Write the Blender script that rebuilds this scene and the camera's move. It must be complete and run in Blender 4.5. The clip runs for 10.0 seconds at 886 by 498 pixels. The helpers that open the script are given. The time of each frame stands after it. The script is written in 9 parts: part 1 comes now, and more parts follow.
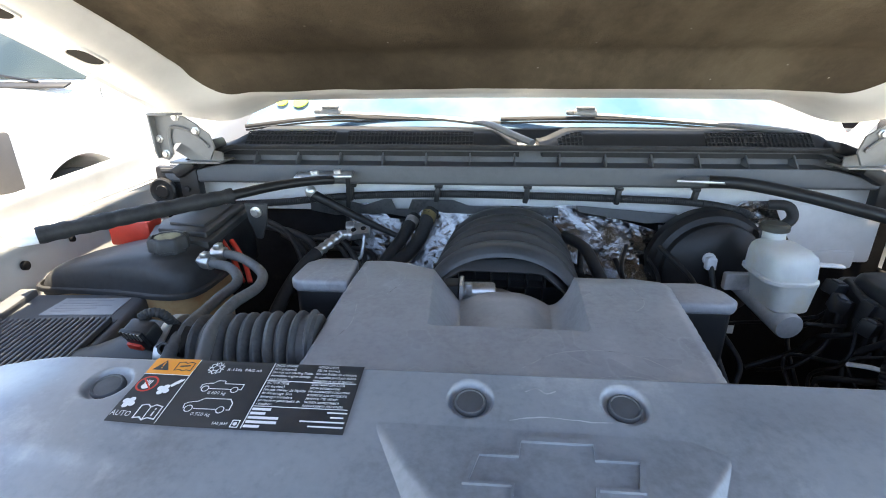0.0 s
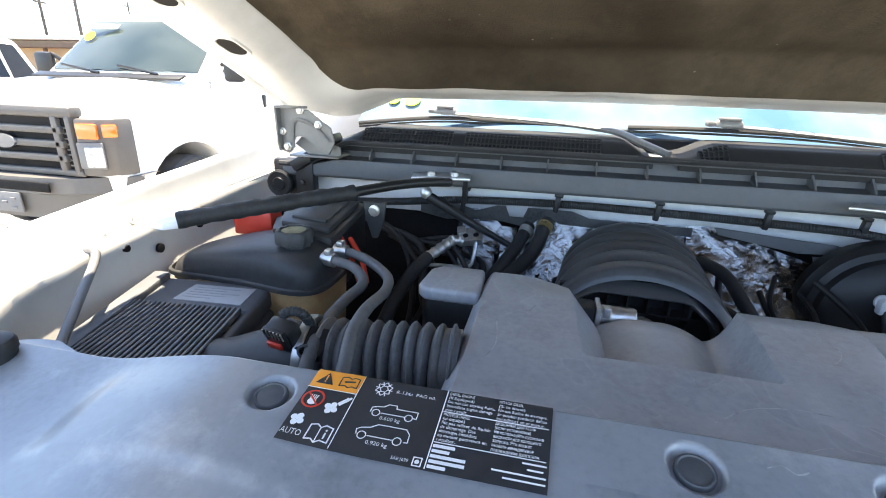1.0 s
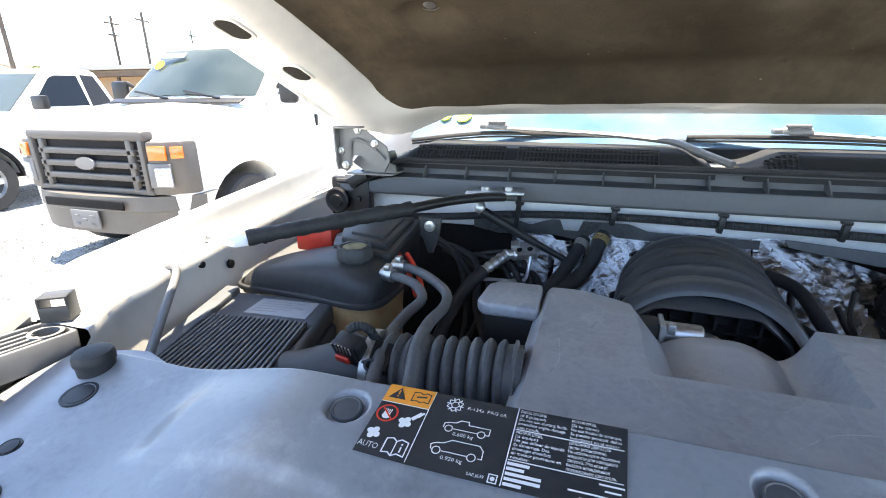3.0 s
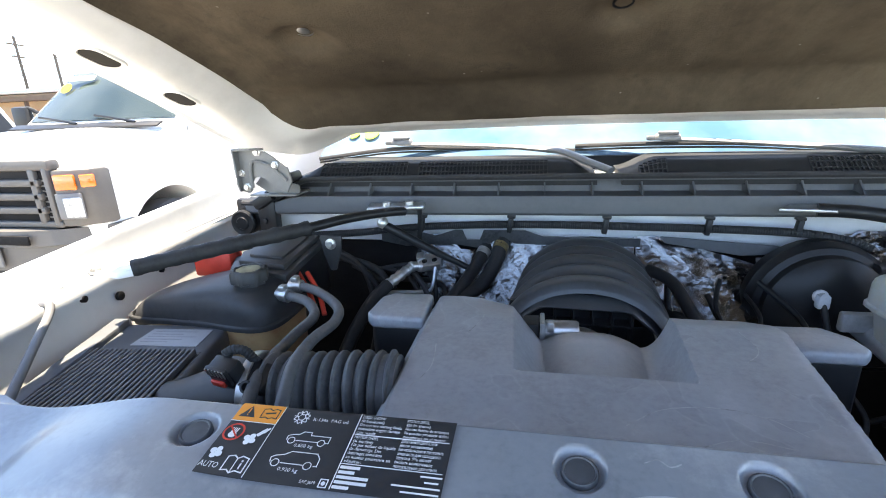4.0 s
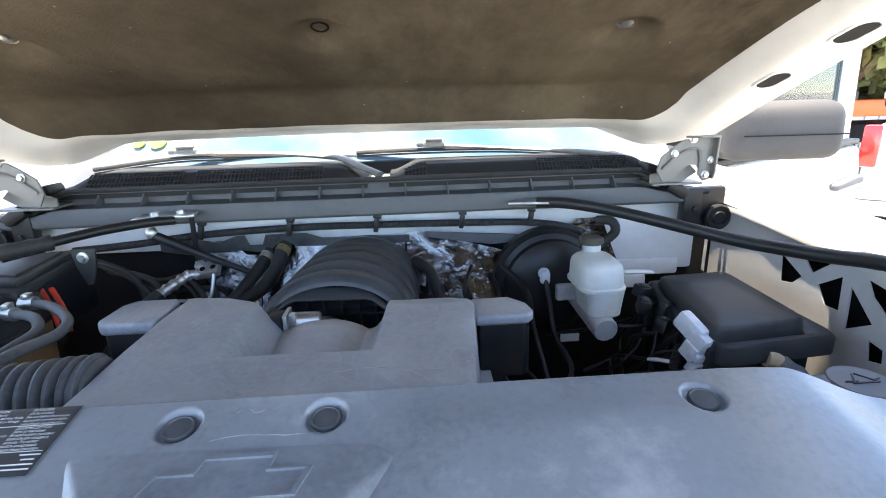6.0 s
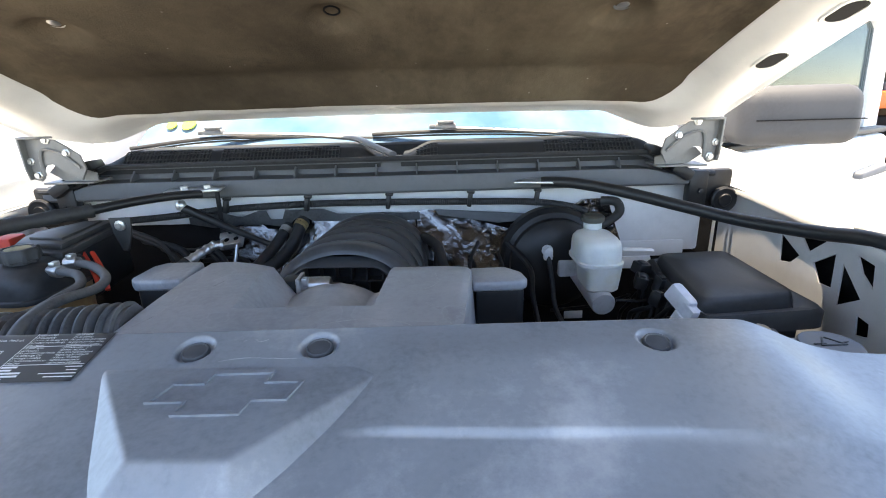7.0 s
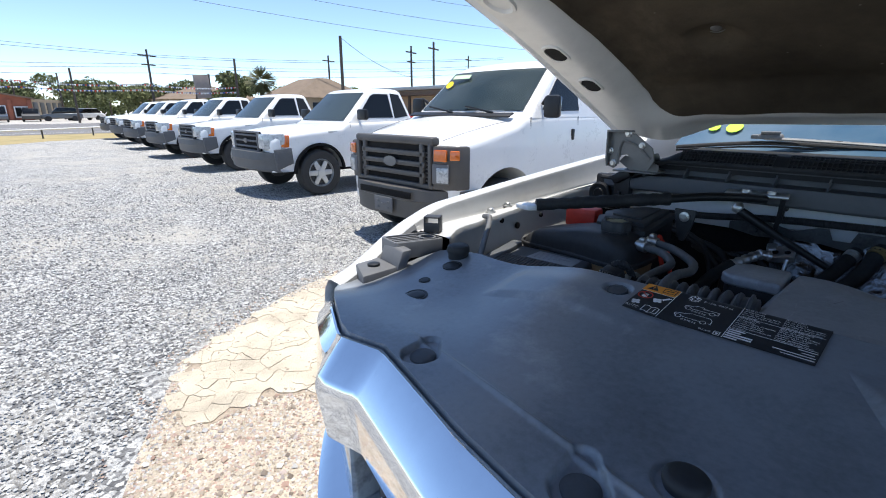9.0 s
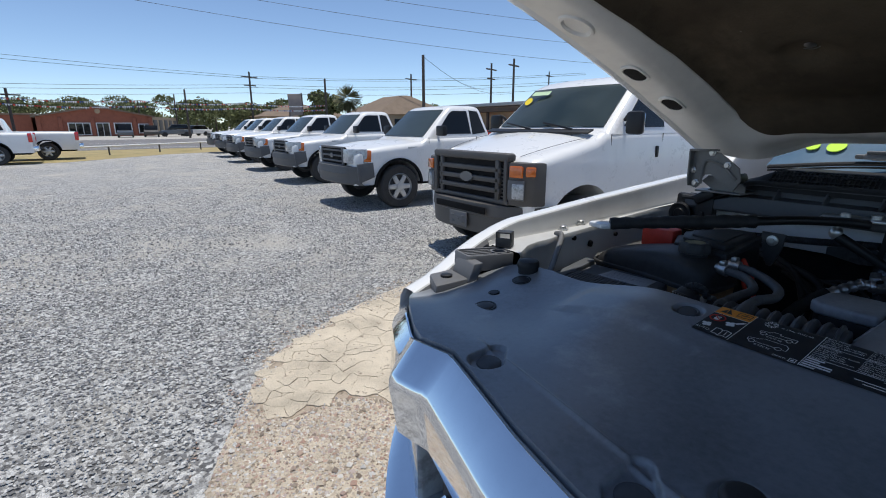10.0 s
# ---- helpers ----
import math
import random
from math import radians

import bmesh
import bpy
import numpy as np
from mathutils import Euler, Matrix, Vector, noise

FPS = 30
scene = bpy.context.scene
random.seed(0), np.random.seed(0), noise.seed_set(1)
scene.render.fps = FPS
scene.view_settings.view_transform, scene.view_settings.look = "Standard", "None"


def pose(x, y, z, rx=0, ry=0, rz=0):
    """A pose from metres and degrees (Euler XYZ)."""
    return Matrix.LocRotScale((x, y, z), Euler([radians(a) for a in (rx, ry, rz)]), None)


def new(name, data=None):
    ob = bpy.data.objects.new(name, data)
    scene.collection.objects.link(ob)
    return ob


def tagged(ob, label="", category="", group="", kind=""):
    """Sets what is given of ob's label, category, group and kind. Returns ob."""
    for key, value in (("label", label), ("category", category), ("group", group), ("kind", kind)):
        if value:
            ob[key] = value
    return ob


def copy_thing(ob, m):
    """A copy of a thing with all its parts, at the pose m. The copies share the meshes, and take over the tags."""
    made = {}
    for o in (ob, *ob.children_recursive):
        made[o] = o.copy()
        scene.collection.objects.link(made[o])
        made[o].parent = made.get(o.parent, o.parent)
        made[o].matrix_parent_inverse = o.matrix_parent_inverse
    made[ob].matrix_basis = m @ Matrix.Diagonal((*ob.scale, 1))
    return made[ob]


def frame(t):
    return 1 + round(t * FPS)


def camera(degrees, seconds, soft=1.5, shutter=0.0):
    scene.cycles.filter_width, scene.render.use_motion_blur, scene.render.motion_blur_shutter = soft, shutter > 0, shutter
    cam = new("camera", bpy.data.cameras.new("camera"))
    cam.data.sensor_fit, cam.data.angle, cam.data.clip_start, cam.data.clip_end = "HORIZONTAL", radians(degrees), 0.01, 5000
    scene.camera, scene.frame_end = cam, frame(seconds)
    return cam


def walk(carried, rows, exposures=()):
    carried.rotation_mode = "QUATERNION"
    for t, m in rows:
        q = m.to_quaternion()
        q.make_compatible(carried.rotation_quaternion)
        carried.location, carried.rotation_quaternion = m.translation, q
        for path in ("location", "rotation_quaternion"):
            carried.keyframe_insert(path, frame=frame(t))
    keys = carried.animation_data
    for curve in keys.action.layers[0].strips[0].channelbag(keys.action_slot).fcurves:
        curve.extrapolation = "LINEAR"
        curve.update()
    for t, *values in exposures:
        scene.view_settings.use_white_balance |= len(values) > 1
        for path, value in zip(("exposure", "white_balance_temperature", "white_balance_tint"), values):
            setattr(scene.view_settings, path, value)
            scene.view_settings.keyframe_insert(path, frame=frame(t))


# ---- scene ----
cam = camera(85.83, 10.0, soft=1.0)
# seconds, place, yaw, pitch, roll
PATH = [
    (0.0, -0.0732, -0.3334, 1.5188, 4.509, -20.378, -0.291),
    (0.5, -0.1686, -0.3066, 1.5135, 9.935, -19.354, 0.512),
    (1.0, -0.1942, -0.2887, 1.5076, 12.678, -19.963, 1.530),
    (1.5, -0.2154, -0.2805, 1.5070, 14.727, -20.206, 1.594),
    (2.0, -0.2249, -0.2881, 1.5060, 17.592, -20.344, 1.156),
    (3.5, -0.1825, -0.3022, 1.5217, 16.962, -17.509, -1.999),
    (4.0, -0.1116, -0.3008, 1.5239, 11.728, -17.225, -2.332),
    (4.5, -0.0344, -0.3081, 1.5246, 5.249, -17.220, -1.965),
    (5.0, 0.0350, -0.3152, 1.5226, 0.100, -16.878, -1.893),
    (5.5, 0.0914, -0.3302, 1.5283, -2.294, -17.036, -1.808),
    (5.7, 0.1114, -0.3433, 1.5257, -3.122, -16.840, -1.755),
    (6.9, 0.1943, -0.4337, 1.5061, -1.374, -17.659, -1.666),
    (7.0, 0.1835, -0.4361, 1.5001, 0.187, -17.774, -1.679),
    (7.5, 0.0714, -0.4757, 1.4792, 9.650, -19.051, -1.386),
    (7.7, 0.0217, -0.4901, 1.4742, 13.480, -19.357, -1.227),
    (8.0, -0.0383, -0.5054, 1.4634, 19.236, -19.806, -1.250),
    (8.5, -0.0938, -0.5263, 1.4756, 31.174, -19.271, -0.941),
    (9.0, -0.1234, -0.5853, 1.4918, 46.755, -16.347, -0.033),
    (9.5, -0.1171, -0.6129, 1.5002, 56.753, -14.880, 0.307),
    (10.0, -0.0911, -0.6083, 1.5000, 55.830, -14.555, -0.176),
]
walk(cam, [(t, pose(x, y, z, 0, 0, yaw) @ pose(0, 0, 0, 90 + pitch) @ pose(0, 0, 0, 0, 0, roll)) for t, x, y, z, yaw, pitch, roll in PATH],
     [(0.0, 3.06, 8500, 9), (2.0, 2.90, 8000, 9), (4.0, 2.98, 8000, 9), (5.5, 3.15, 8100, 10), (7.0, 2.95, 8500, 10), (7.6, 2.95, 8500, 10), (8.1, 2.82, 7900, 10), (8.5, 2.35, 7300, 10), (8.7, 1.62, 6900, 9), (9.0, 0.80, 6600, 8), (9.3, 0.22, 6600, 8), (9.6, 0.02, 6550, 8), (10.0, 0.04, 6550, 8)])

# ---- world, sun ----
SUN = Vector((-0.055, 0.05, 1.0)).normalized()      # towards the sun
world = bpy.data.worlds.new("sky")
scene.world = world
world.use_nodes = True
wn, wl = world.node_tree.nodes, world.node_tree.links
sky = wn.new("ShaderNodeTexSky")
sky.sky_type = "NISHITA"
sky.sun_disc = False
sky.sun_elevation = math.asin(SUN.z)
sky.sun_rotation = math.atan2(SUN.x, SUN.y)
sky.air_density, sky.dust_density, sky.ozone_density = 0.62, 0.10, 2.6
wn["Background"].inputs["Strength"].default_value = 0.15
wl.new(sky.outputs["Color"], wn["Background"].inputs["Color"])
sun = new("sun", bpy.data.lights.new("sun", "SUN"))
sun.data.energy, sun.data.angle, sun.data.color = 3.8, radians(0.53), (1.0, 0.955, 0.89)
sun.rotation_euler = SUN.to_track_quat("Z", "Y").to_euler()

# ---- materials ----


def material(name, col, rough=0.5, metal=0.0, var=0.12, scale=6.0, fine=60.0, bump=0.15, depth=0.002, spec=0.5,
             coat=0.0, tint=None, rvar=0.1, spots=None, transmit=0.0, sub=0.0, tide=None):
    """A surface with variation at two scales, dust or stains in a second colour, and fine relief."""
    m = bpy.data.materials.new(name)
    m.use_nodes = True
    n, l = m.node_tree.nodes, m.node_tree.links
    b = n["Principled BSDF"]
    b.inputs["Metallic"].default_value = metal
    b.inputs["Specular IOR Level"].default_value = spec
    b.inputs["Coat Weight"].default_value = coat
    b.inputs["Coat Roughness"].default_value = 0.05
    b.inputs["Transmission Weight"].default_value = transmit
    b.inputs["Subsurface Weight"].default_value = sub
    b.inputs["Subsurface Radius"].default_value = (0.01, 0.008, 0.005)
    co = n.new("ShaderNodeTexCoord")
    big, small = n.new("ShaderNodeTexNoise"), n.new("ShaderNodeTexNoise")
    for node, s, d in ((big, scale, 4.0), (small, fine, 6.0)):
        node.inputs["Scale"].default_value = s
        node.inputs["Detail"].default_value = d
        node.inputs["Roughness"].default_value = 0.62
        l.new(co.outputs["Object"], node.inputs["Vector"])
    mixf = n.new("ShaderNodeMath")
    mixf.operation = "MULTIPLY_ADD"
    mixf.inputs[1].default_value = 0.65
    l.new(big.outputs["Fac"], mixf.inputs[0])
    half = n.new("ShaderNodeMath")
    half.operation = "MULTIPLY"
    half.inputs[1].default_value = 0.35
    l.new(small.outputs["Fac"], half.inputs[0])
    l.new(half.outputs[0], mixf.inputs[2])
    ramp = n.new("ShaderNodeValToRGB")
    other = tint or tuple(c * (1 - 2.2 * var) for c in col)
    bright = tuple(min(1.0, c * (1 + var)) for c in col)
    e = ramp.color_ramp.elements
    e[0].position, e[0].color = 0.32, (*other, 1)
    e[1].position, e[1].color = 0.68, (*bright, 1)
    mid = e.new(0.5)
    mid.color = (*col, 1)
    l.new(mixf.outputs[0], ramp.inputs["Fac"])
    colour = ramp.outputs["Color"]
    if spots:
        dot, dramp, mix = n.new("ShaderNodeTexNoise"), n.new("ShaderNodeValToRGB"), n.new("ShaderNodeMix")
        mix.data_type = "RGBA"
        dot.inputs["Scale"].default_value = spots[1]
        dot.inputs["Detail"].default_value = 8
        dot.inputs["Roughness"].default_value = 0.7
        l.new(co.outputs["Object"], dot.inputs["Vector"])
        dramp.color_ramp.elements[0].position = spots[2]
        dramp.color_ramp.elements[1].position = spots[2] + spots[3]
        l.new(dot.outputs["Fac"], dramp.inputs["Fac"])
        l.new(dramp.outputs["Color"], mix.inputs["Factor"])
        l.new(colour, mix.inputs["A"])
        mix.inputs["B"].default_value = (*spots[0], 1)
        colour = mix.outputs["Result"]
    if tide:
        # dried puddles: darker inside, with a thin pale rim
        for scale_, level, seed_ in ((tide[0], tide[1], 0.0), (tide[0] * 2.3, tide[1] + 0.03, 4.7)):
            tn, tr, tm, mp = n.new("ShaderNodeTexNoise"), n.new("ShaderNodeValToRGB"), n.new("ShaderNodeMix"), n.new("ShaderNodeMapping")
            mp.inputs["Location"].default_value = (seed_, seed_ * 0.7, 0)
            l.new(co.outputs["Object"], mp.inputs["Vector"])
            l.new(mp.outputs[0], tn.inputs["Vector"])
            tn.inputs["Scale"].default_value, tn.inputs["Detail"].default_value, tn.inputs["Distortion"].default_value = scale_, 4, 0.8
            q = tr.color_ramp.elements
            q[0].position, q[0].color = level - 0.06, (1, 1, 1, 1)
            q[1].position, q[1].color = level + 0.10, (tide[2], tide[2], tide[2] * 1.01, 1)
            q.new(level - 0.006).color = (1.0, 1.0, 1.0, 1)
            q.new(level).color = (tide[3], tide[3], tide[3], 1)
            q.new(level + 0.008).color = (tide[2] * 1.06, tide[2] * 1.06, tide[2] * 1.06, 1)
            l.new(tn.outputs["Fac"], tr.inputs["Fac"])
            tm.data_type, tm.blend_type = "RGBA", "MULTIPLY"
            tm.inputs["Factor"].default_value = 1.0
            l.new(colour, tm.inputs["A"])
            l.new(tr.outputs["Color"], tm.inputs["B"])
            colour = tm.outputs["Result"]
    l.new(colour, b.inputs["Base Color"])
    rr = n.new("ShaderNodeMapRange")
    rr.inputs["To Min"].default_value = max(0.02, rough - rvar)
    rr.inputs["To Max"].default_value = min(1.0, rough + rvar)
    l.new(mixf.outputs[0], rr.inputs["Value"])
    l.new(rr.outputs[0], b.inputs["Roughness"])
    if bump:
        bp = n.new("ShaderNodeBump")
        bp.inputs["Strength"].default_value = bump
        bp.inputs["Distance"].default_value = depth
        l.new(small.outputs["Fac"], bp.inputs["Height"])
        l.new(bp.outputs[0], b.inputs["Normal"])
    return m


GREY = (0.198, 0.211, 0.232)
M_COVER = material("cover_plastic", GREY, 0.31, spec=0.8, var=0.17, scale=5, fine=140, bump=0.12, depth=0.0006,
                   spots=((0.44, 0.44, 0.445), 5.5, 0.565, 0.22), rvar=0.10, tide=(2.2, 0.57, 0.95, 1.04))
M_DUCT = material("duct_plastic", (0.30, 0.312, 0.332), 0.38, spec=0.75, var=0.14, scale=7, fine=120, bump=0.15, depth=0.0006,
                  spots=((0.50, 0.50, 0.50), 7, 0.56, 0.3), rvar=0.06, tide=(3.4, 0.54, 0.88, 1.11))
M_BLACK = material("black_plastic", (0.015, 0.0155, 0.017), 0.42, spec=0.35, var=0.2, scale=9, fine=90, bump=0.1, depth=0.0008)
M_DUSTY = material("dusty_black_plastic", (0.034, 0.0345, 0.036), 0.46, var=0.2, scale=9, fine=90, bump=0.12, depth=0.0008, spec=0.35,
                   spots=((0.06, 0.057, 0.053), 14, 0.56, 0.3))
M_RUBBER = material("black_rubber", (0.028, 0.0285, 0.030), 0.58, spec=0.3, var=0.2, scale=20, fine=160, bump=0.15, depth=0.0006)
M_HOSE = material("dusty_hose_rubber", (0.10, 0.102, 0.105), 0.55, spec=0.4, var=0.2, scale=20, fine=160, bump=0.15, depth=0.0006, spots=((0.085, 0.082, 0.08), 16, 0.58, 0.25))
M_GREYTRIM = material("grey_trim", (0.085, 0.09, 0.098), 0.55, var=0.1, scale=8, fine=90, bump=0.12, depth=0.0006,
                      spots=((0.2, 0.19, 0.175), 12, 0.62, 0.25))
M_PIN = material("pin_plastic", (0.070, 0.073, 0.079), 0.5, var=0.12, scale=20, fine=120, bump=0.1, depth=0.0004, spec=0.35, spots=((0.11, 0.108, 0.105), 40, 0.58, 0.2))
M_COWL = material("cowl_plastic", (0.020, 0.021, 0.023), 0.6, var=0.2, scale=9, fine=90, bump=0.12, depth=0.0008, spec=0.2, spots=((0.05, 0.048, 0.045), 14, 0.58, 0.3))
M_LATTICE = material("cowl_lattice_plastic", (0.030, 0.031, 0.034), 0.55, var=0.15, scale=9, fine=90, bump=0.1, depth=0.0006, spec=0.3)
M_WIPER = material("satin_black_wiper", (0.19, 0.19, 0.192), 0.38, var=0.2, scale=12, fine=90, bump=0.1, depth=0.0005, spec=0.4, spots=((0.24, 0.235, 0.225), 10, 0.55, 0.3))
# near black: shade of hollows, gaps and undersides put into the base colour
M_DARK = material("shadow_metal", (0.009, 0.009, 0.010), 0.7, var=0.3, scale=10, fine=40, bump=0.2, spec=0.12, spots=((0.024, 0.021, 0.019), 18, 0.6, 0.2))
M_WHITE = material("white_paint", (0.77, 0.77, 0.765), 0.28, var=0.02, scale=3, fine=30, bump=0.0, coat=0.5, rvar=0.04)
M_PRIMER = material("inner_white_paint", (0.50, 0.50, 0.495), 0.42, var=0.05, scale=6, fine=40, bump=0.05,
                    spots=((0.45, 0.40, 0.34), 11, 0.66, 0.2))
M_HINGE = material("hinge_paint", (0.17, 0.168, 0.162), 0.4, var=0.08, scale=14, fine=60, bump=0.1, spots=((0.14, 0.12, 0.10), 18, 0.62, 0.2))
M_FIREWALL = material("bulkhead_paint", (0.70, 0.71, 0.72), 0.42, var=0.05, scale=6, fine=40, bump=0.05, spots=((0.5, 0.46, 0.40), 9, 0.66, 0.2))
M_HOOD = material("hood_inner_paint", (0.79, 0.77, 0.73), 0.4, var=0.05, scale=4, fine=30, bump=0.04, spots=((0.45, 0.40, 0.33), 8, 0.68, 0.2))


def felt_material():
    """Brown-black felt: big grey dust clouds, drips and scattered pale specks."""
    m = bpy.data.materials.new("hood_insulation")
    m.use_nodes = True
    n, l = m.node_tree.nodes, m.node_tree.links
    b = n["Principled BSDF"]
    b.inputs["Roughness"].default_value = 0.95
    b.inputs["Specular IOR Level"].default_value = 0.1
    co = n.new("ShaderNodeTexCoord")

    def noise_node(scale, detail, rough=0.6, squash=None):
        k = n.new("ShaderNodeTexNoise")
        k.inputs["Scale"].default_value, k.inputs["Detail"].default_value, k.inputs["Roughness"].default_value = scale, detail, rough
        if squash:
            mp = n.new("ShaderNodeMapping")
            mp.inputs["Scale"].default_value = squash
            l.new(co.outputs["Object"], mp.inputs["Vector"])
            l.new(mp.outputs[0], k.inputs["Vector"])
        else:
            l.new(co.outputs["Object"], k.inputs["Vector"])
        return k.outputs["Fac"]

    def ramp(src, stops):
        r = n.new("ShaderNodeValToRGB")
        e = r.color_ramp.elements
        e[0].position, e[0].color = stops[0][0], (*stops[0][1], 1)
        e[1].position, e[1].color = stops[-1][0], (*stops[-1][1], 1)
        for p, c in stops[1:-1]:
            e.new(p).color = (*c, 1)
        l.new(src, r.inputs["Fac"])
        return r.outputs["Color"]

    def over(fac, low, high):
        x = n.new("ShaderNodeMix")
        x.data_type = "RGBA"
        l.new(fac, x.inputs["Factor"])
        l.new(low, x.inputs["A"])
        x.inputs["B"].default_value = (*high, 1)
        return x.outputs["Result"]

    base = ramp(noise_node(3.2, 8, 0.65), [(0.30, (0.038, 0.030, 0.0215)), (0.52, (0.078, 0.061, 0.043)), (0.72, (0.125, 0.099, 0.068))])
    base = over(ramp(noise_node(2.1, 10, 0.72, (1.6, 0.7, 1)), [(0.52, (0, 0, 0)), (0.72, (0.5, 0.5, 0.5))]), base, (0.20, 0.165, 0.115))
    base = over(ramp(noise_node(7.0, 9, 0.75), [(0.62, (0, 0, 0)), (0.72, (0.55, 0.55, 0.55))]), base, (0.026, 0.023, 0.020))
    spk = n.new("ShaderNodeTexVoronoi")
    spk.inputs["Scale"].default_value = 26
    spk.inputs["Randomness"].default_value = 1.0
    l.new(co.outputs["Object"], spk.inputs["Vector"])
    dots = ramp(spk.outputs["Distance"], [(0.035, (0.9, 0.9, 0.9)), (0.065, (0, 0, 0))])
    pick = ramp(noise_node(5.0, 3), [(0.54, (0, 0, 0)), (0.62, (1, 1, 1))])
    mul = n.new("ShaderNodeMix")
    mul.data_type, mul.blend_type = "RGBA", "MULTIPLY"
    mul.inputs["Factor"].default_value = 1.0
    l.new(dots, mul.inputs["A"])
    l.new(pick, mul.inputs["B"])
    base = over(mul.outputs["Result"], base, (0.36, 0.33, 0.28))
    l.new(base, b.inputs["Base Color"])
    bp = n.new("ShaderNodeBump")
    bp.inputs["Strength"].default_value, bp.inputs["Distance"].default_value = 0.5, 0.002
    l.new(noise_node(220, 5), bp.inputs["Height"])
    l.new(bp.outputs[0], b.inputs["Normal"])
    return m


M_FELT = felt_material()
M_FOIL = material("heat_foil", (0.23, 0.235, 0.245), 0.17, metal=1.0, var=0.25, scale=14, fine=120, bump=0.6, depth=0.0022, rvar=0.08,
                  spots=((0.06, 0.06, 0.062), 7, 0.50, 0.14))
M_BOARD = material("shield_board", (0.13, 0.135, 0.142), 0.30, metal=0.85, var=0.25, scale=18, fine=150, bump=0.4, depth=0.0012, spots=((0.42, 0.42, 0.43), 60, 0.64, 0.10))
M_ALU = material("cast_aluminium", (0.62, 0.62, 0.62), 0.38, metal=0.9, var=0.12, scale=20, fine=120, bump=0.2, depth=0.0008)
M_STEEL = material("zinc_steel", (0.55, 0.55, 0.54), 0.34, metal=0.9, var=0.14, scale=25, fine=90, bump=0.1)
M_CHROME = material("chrome", (0.82, 0.84, 0.87), 0.07, metal=1.0, var=0.03, scale=6, fine=40, bump=0.0, rvar=0.03,
                    spots=((0.5, 0.5, 0.5), 30, 0.68, 0.1))
M_TANK = material("reservoir_plastic", (0.60, 0.61, 0.58), 0.4, var=0.05, scale=12, fine=60, bump=0.05, sub=0.3,
                  spots=((0.56, 0.49, 0.33), 7, 0.52, 0.25))
M_AMBERTANK = material("coolant_tank_plastic", (0.40, 0.26, 0.13), 0.36, var=0.2, scale=8, fine=60, bump=0.05, tint=(0.34, 0.13, 0.055))
M_OLIVE = material("olive_black_plastic", (0.055, 0.053, 0.042), 0.5, var=0.15, scale=20, fine=80, bump=0.1)
M_RED = material("red_plastic", (0.62, 0.045, 0.025), 0.45, var=0.1, scale=10)
M_ORANGE = material("orange_print", (0.85, 0.30, 0.035), 0.5, var=0.05, scale=20, bump=0)
M_LABEL = material("label_black", (0.028, 0.03, 0.033), 0.42, var=0.1, scale=20, bump=0)
M_PRINT = material("label_white", (0.75, 0.75, 0.74), 0.5, var=0.05, scale=20, bump=0)
M_SILVERLBL = material("silver_label", (0.30, 0.315, 0.335), 0.42, var=0.06, scale=20, bump=0)
M_GREYPLUG = material("grey_connector", (0.64, 0.66, 0.69), 0.45, var=0.08, scale=30, bump=0.05)
M_CAST = material("bright_casting", (0.52, 0.53, 0.54), 0.4, metal=0.35, var=0.1, scale=20, fine=120, bump=0.2, depth=0.0008)
M_FAINT = material("faint_print", (0.25, 0.26, 0.28), 0.5, var=0.05, bump=0)
M_BRASS = material("brass", (0.33, 0.25, 0.12), 0.35, metal=0.8, var=0.15, scale=30)
M_ENGINE = material("engine_plastic", (0.052, 0.054, 0.057), 0.36, var=0.2, scale=12, fine=120, bump=0.12, depth=0.0006, spec=0.5,
                    spots=((0.080, 0.070, 0.058), 7, 0.54, 0.35))
M_TYRE = material("tyre_rubber", (0.03, 0.03, 0.031), 0.8, var=0.2, scale=10, fine=60, bump=0.3)
M_RIMDARK = material("rim_barrel", (0.10, 0.10, 0.105), 0.5, metal=0.3, var=0.1, scale=8)
M_RIM = material("alloy_rim", (0.52, 0.53, 0.54), 0.36, metal=0.7, var=0.06, scale=8)
M_BUMPER = material("grey_bumper_plastic", (0.12, 0.122, 0.128), 0.6, var=0.08, scale=6, fine=80, bump=0.1)
M_MIRROR = material("mirror_plastic", (0.05, 0.05, 0.052), 0.6, var=0.1, scale=6, fine=120, bump=0.15, depth=0.0006, spec=0.3)
M_TAUPE = material("taupe_grille_plastic", (0.080, 0.075, 0.071), 0.55, var=0.06, scale=6, fine=80, bump=0.1)
M_LAMP = material("lamp_lens", (0.42, 0.44, 0.45), 0.10, var=0.30, scale=14, bump=0.3, depth=0.003, coat=1.0)
M_AMBER = material("amber_lens", (0.60, 0.13, 0.010), 0.18, var=0.06, scale=30, bump=0.2, coat=1.0)
M_TAIL = material("red_lens", (0.60, 0.02, 0.015), 0.18, var=0.06, scale=30, bump=0.1, coat=1.0)
M_BRICK = material("brick_wall", (0.30, 0.105, 0.065), 0.85, var=0.1, scale=2, fine=8, bump=0.3, depth=0.01)
M_TAN = material("tan_stucco", (0.40, 0.31, 0.21), 0.85, var=0.08, scale=1, fine=8, bump=0.2)
M_ROOF = material("shingle_roof", (0.20, 0.15, 0.11), 0.9, var=0.12, scale=1.5, fine=12, bump=0.3, depth=0.02)
M_ROAD = material("road_asphalt", (0.17, 0.165, 0.165), 0.85, var=0.08, scale=0.3, fine=30, bump=0.2)
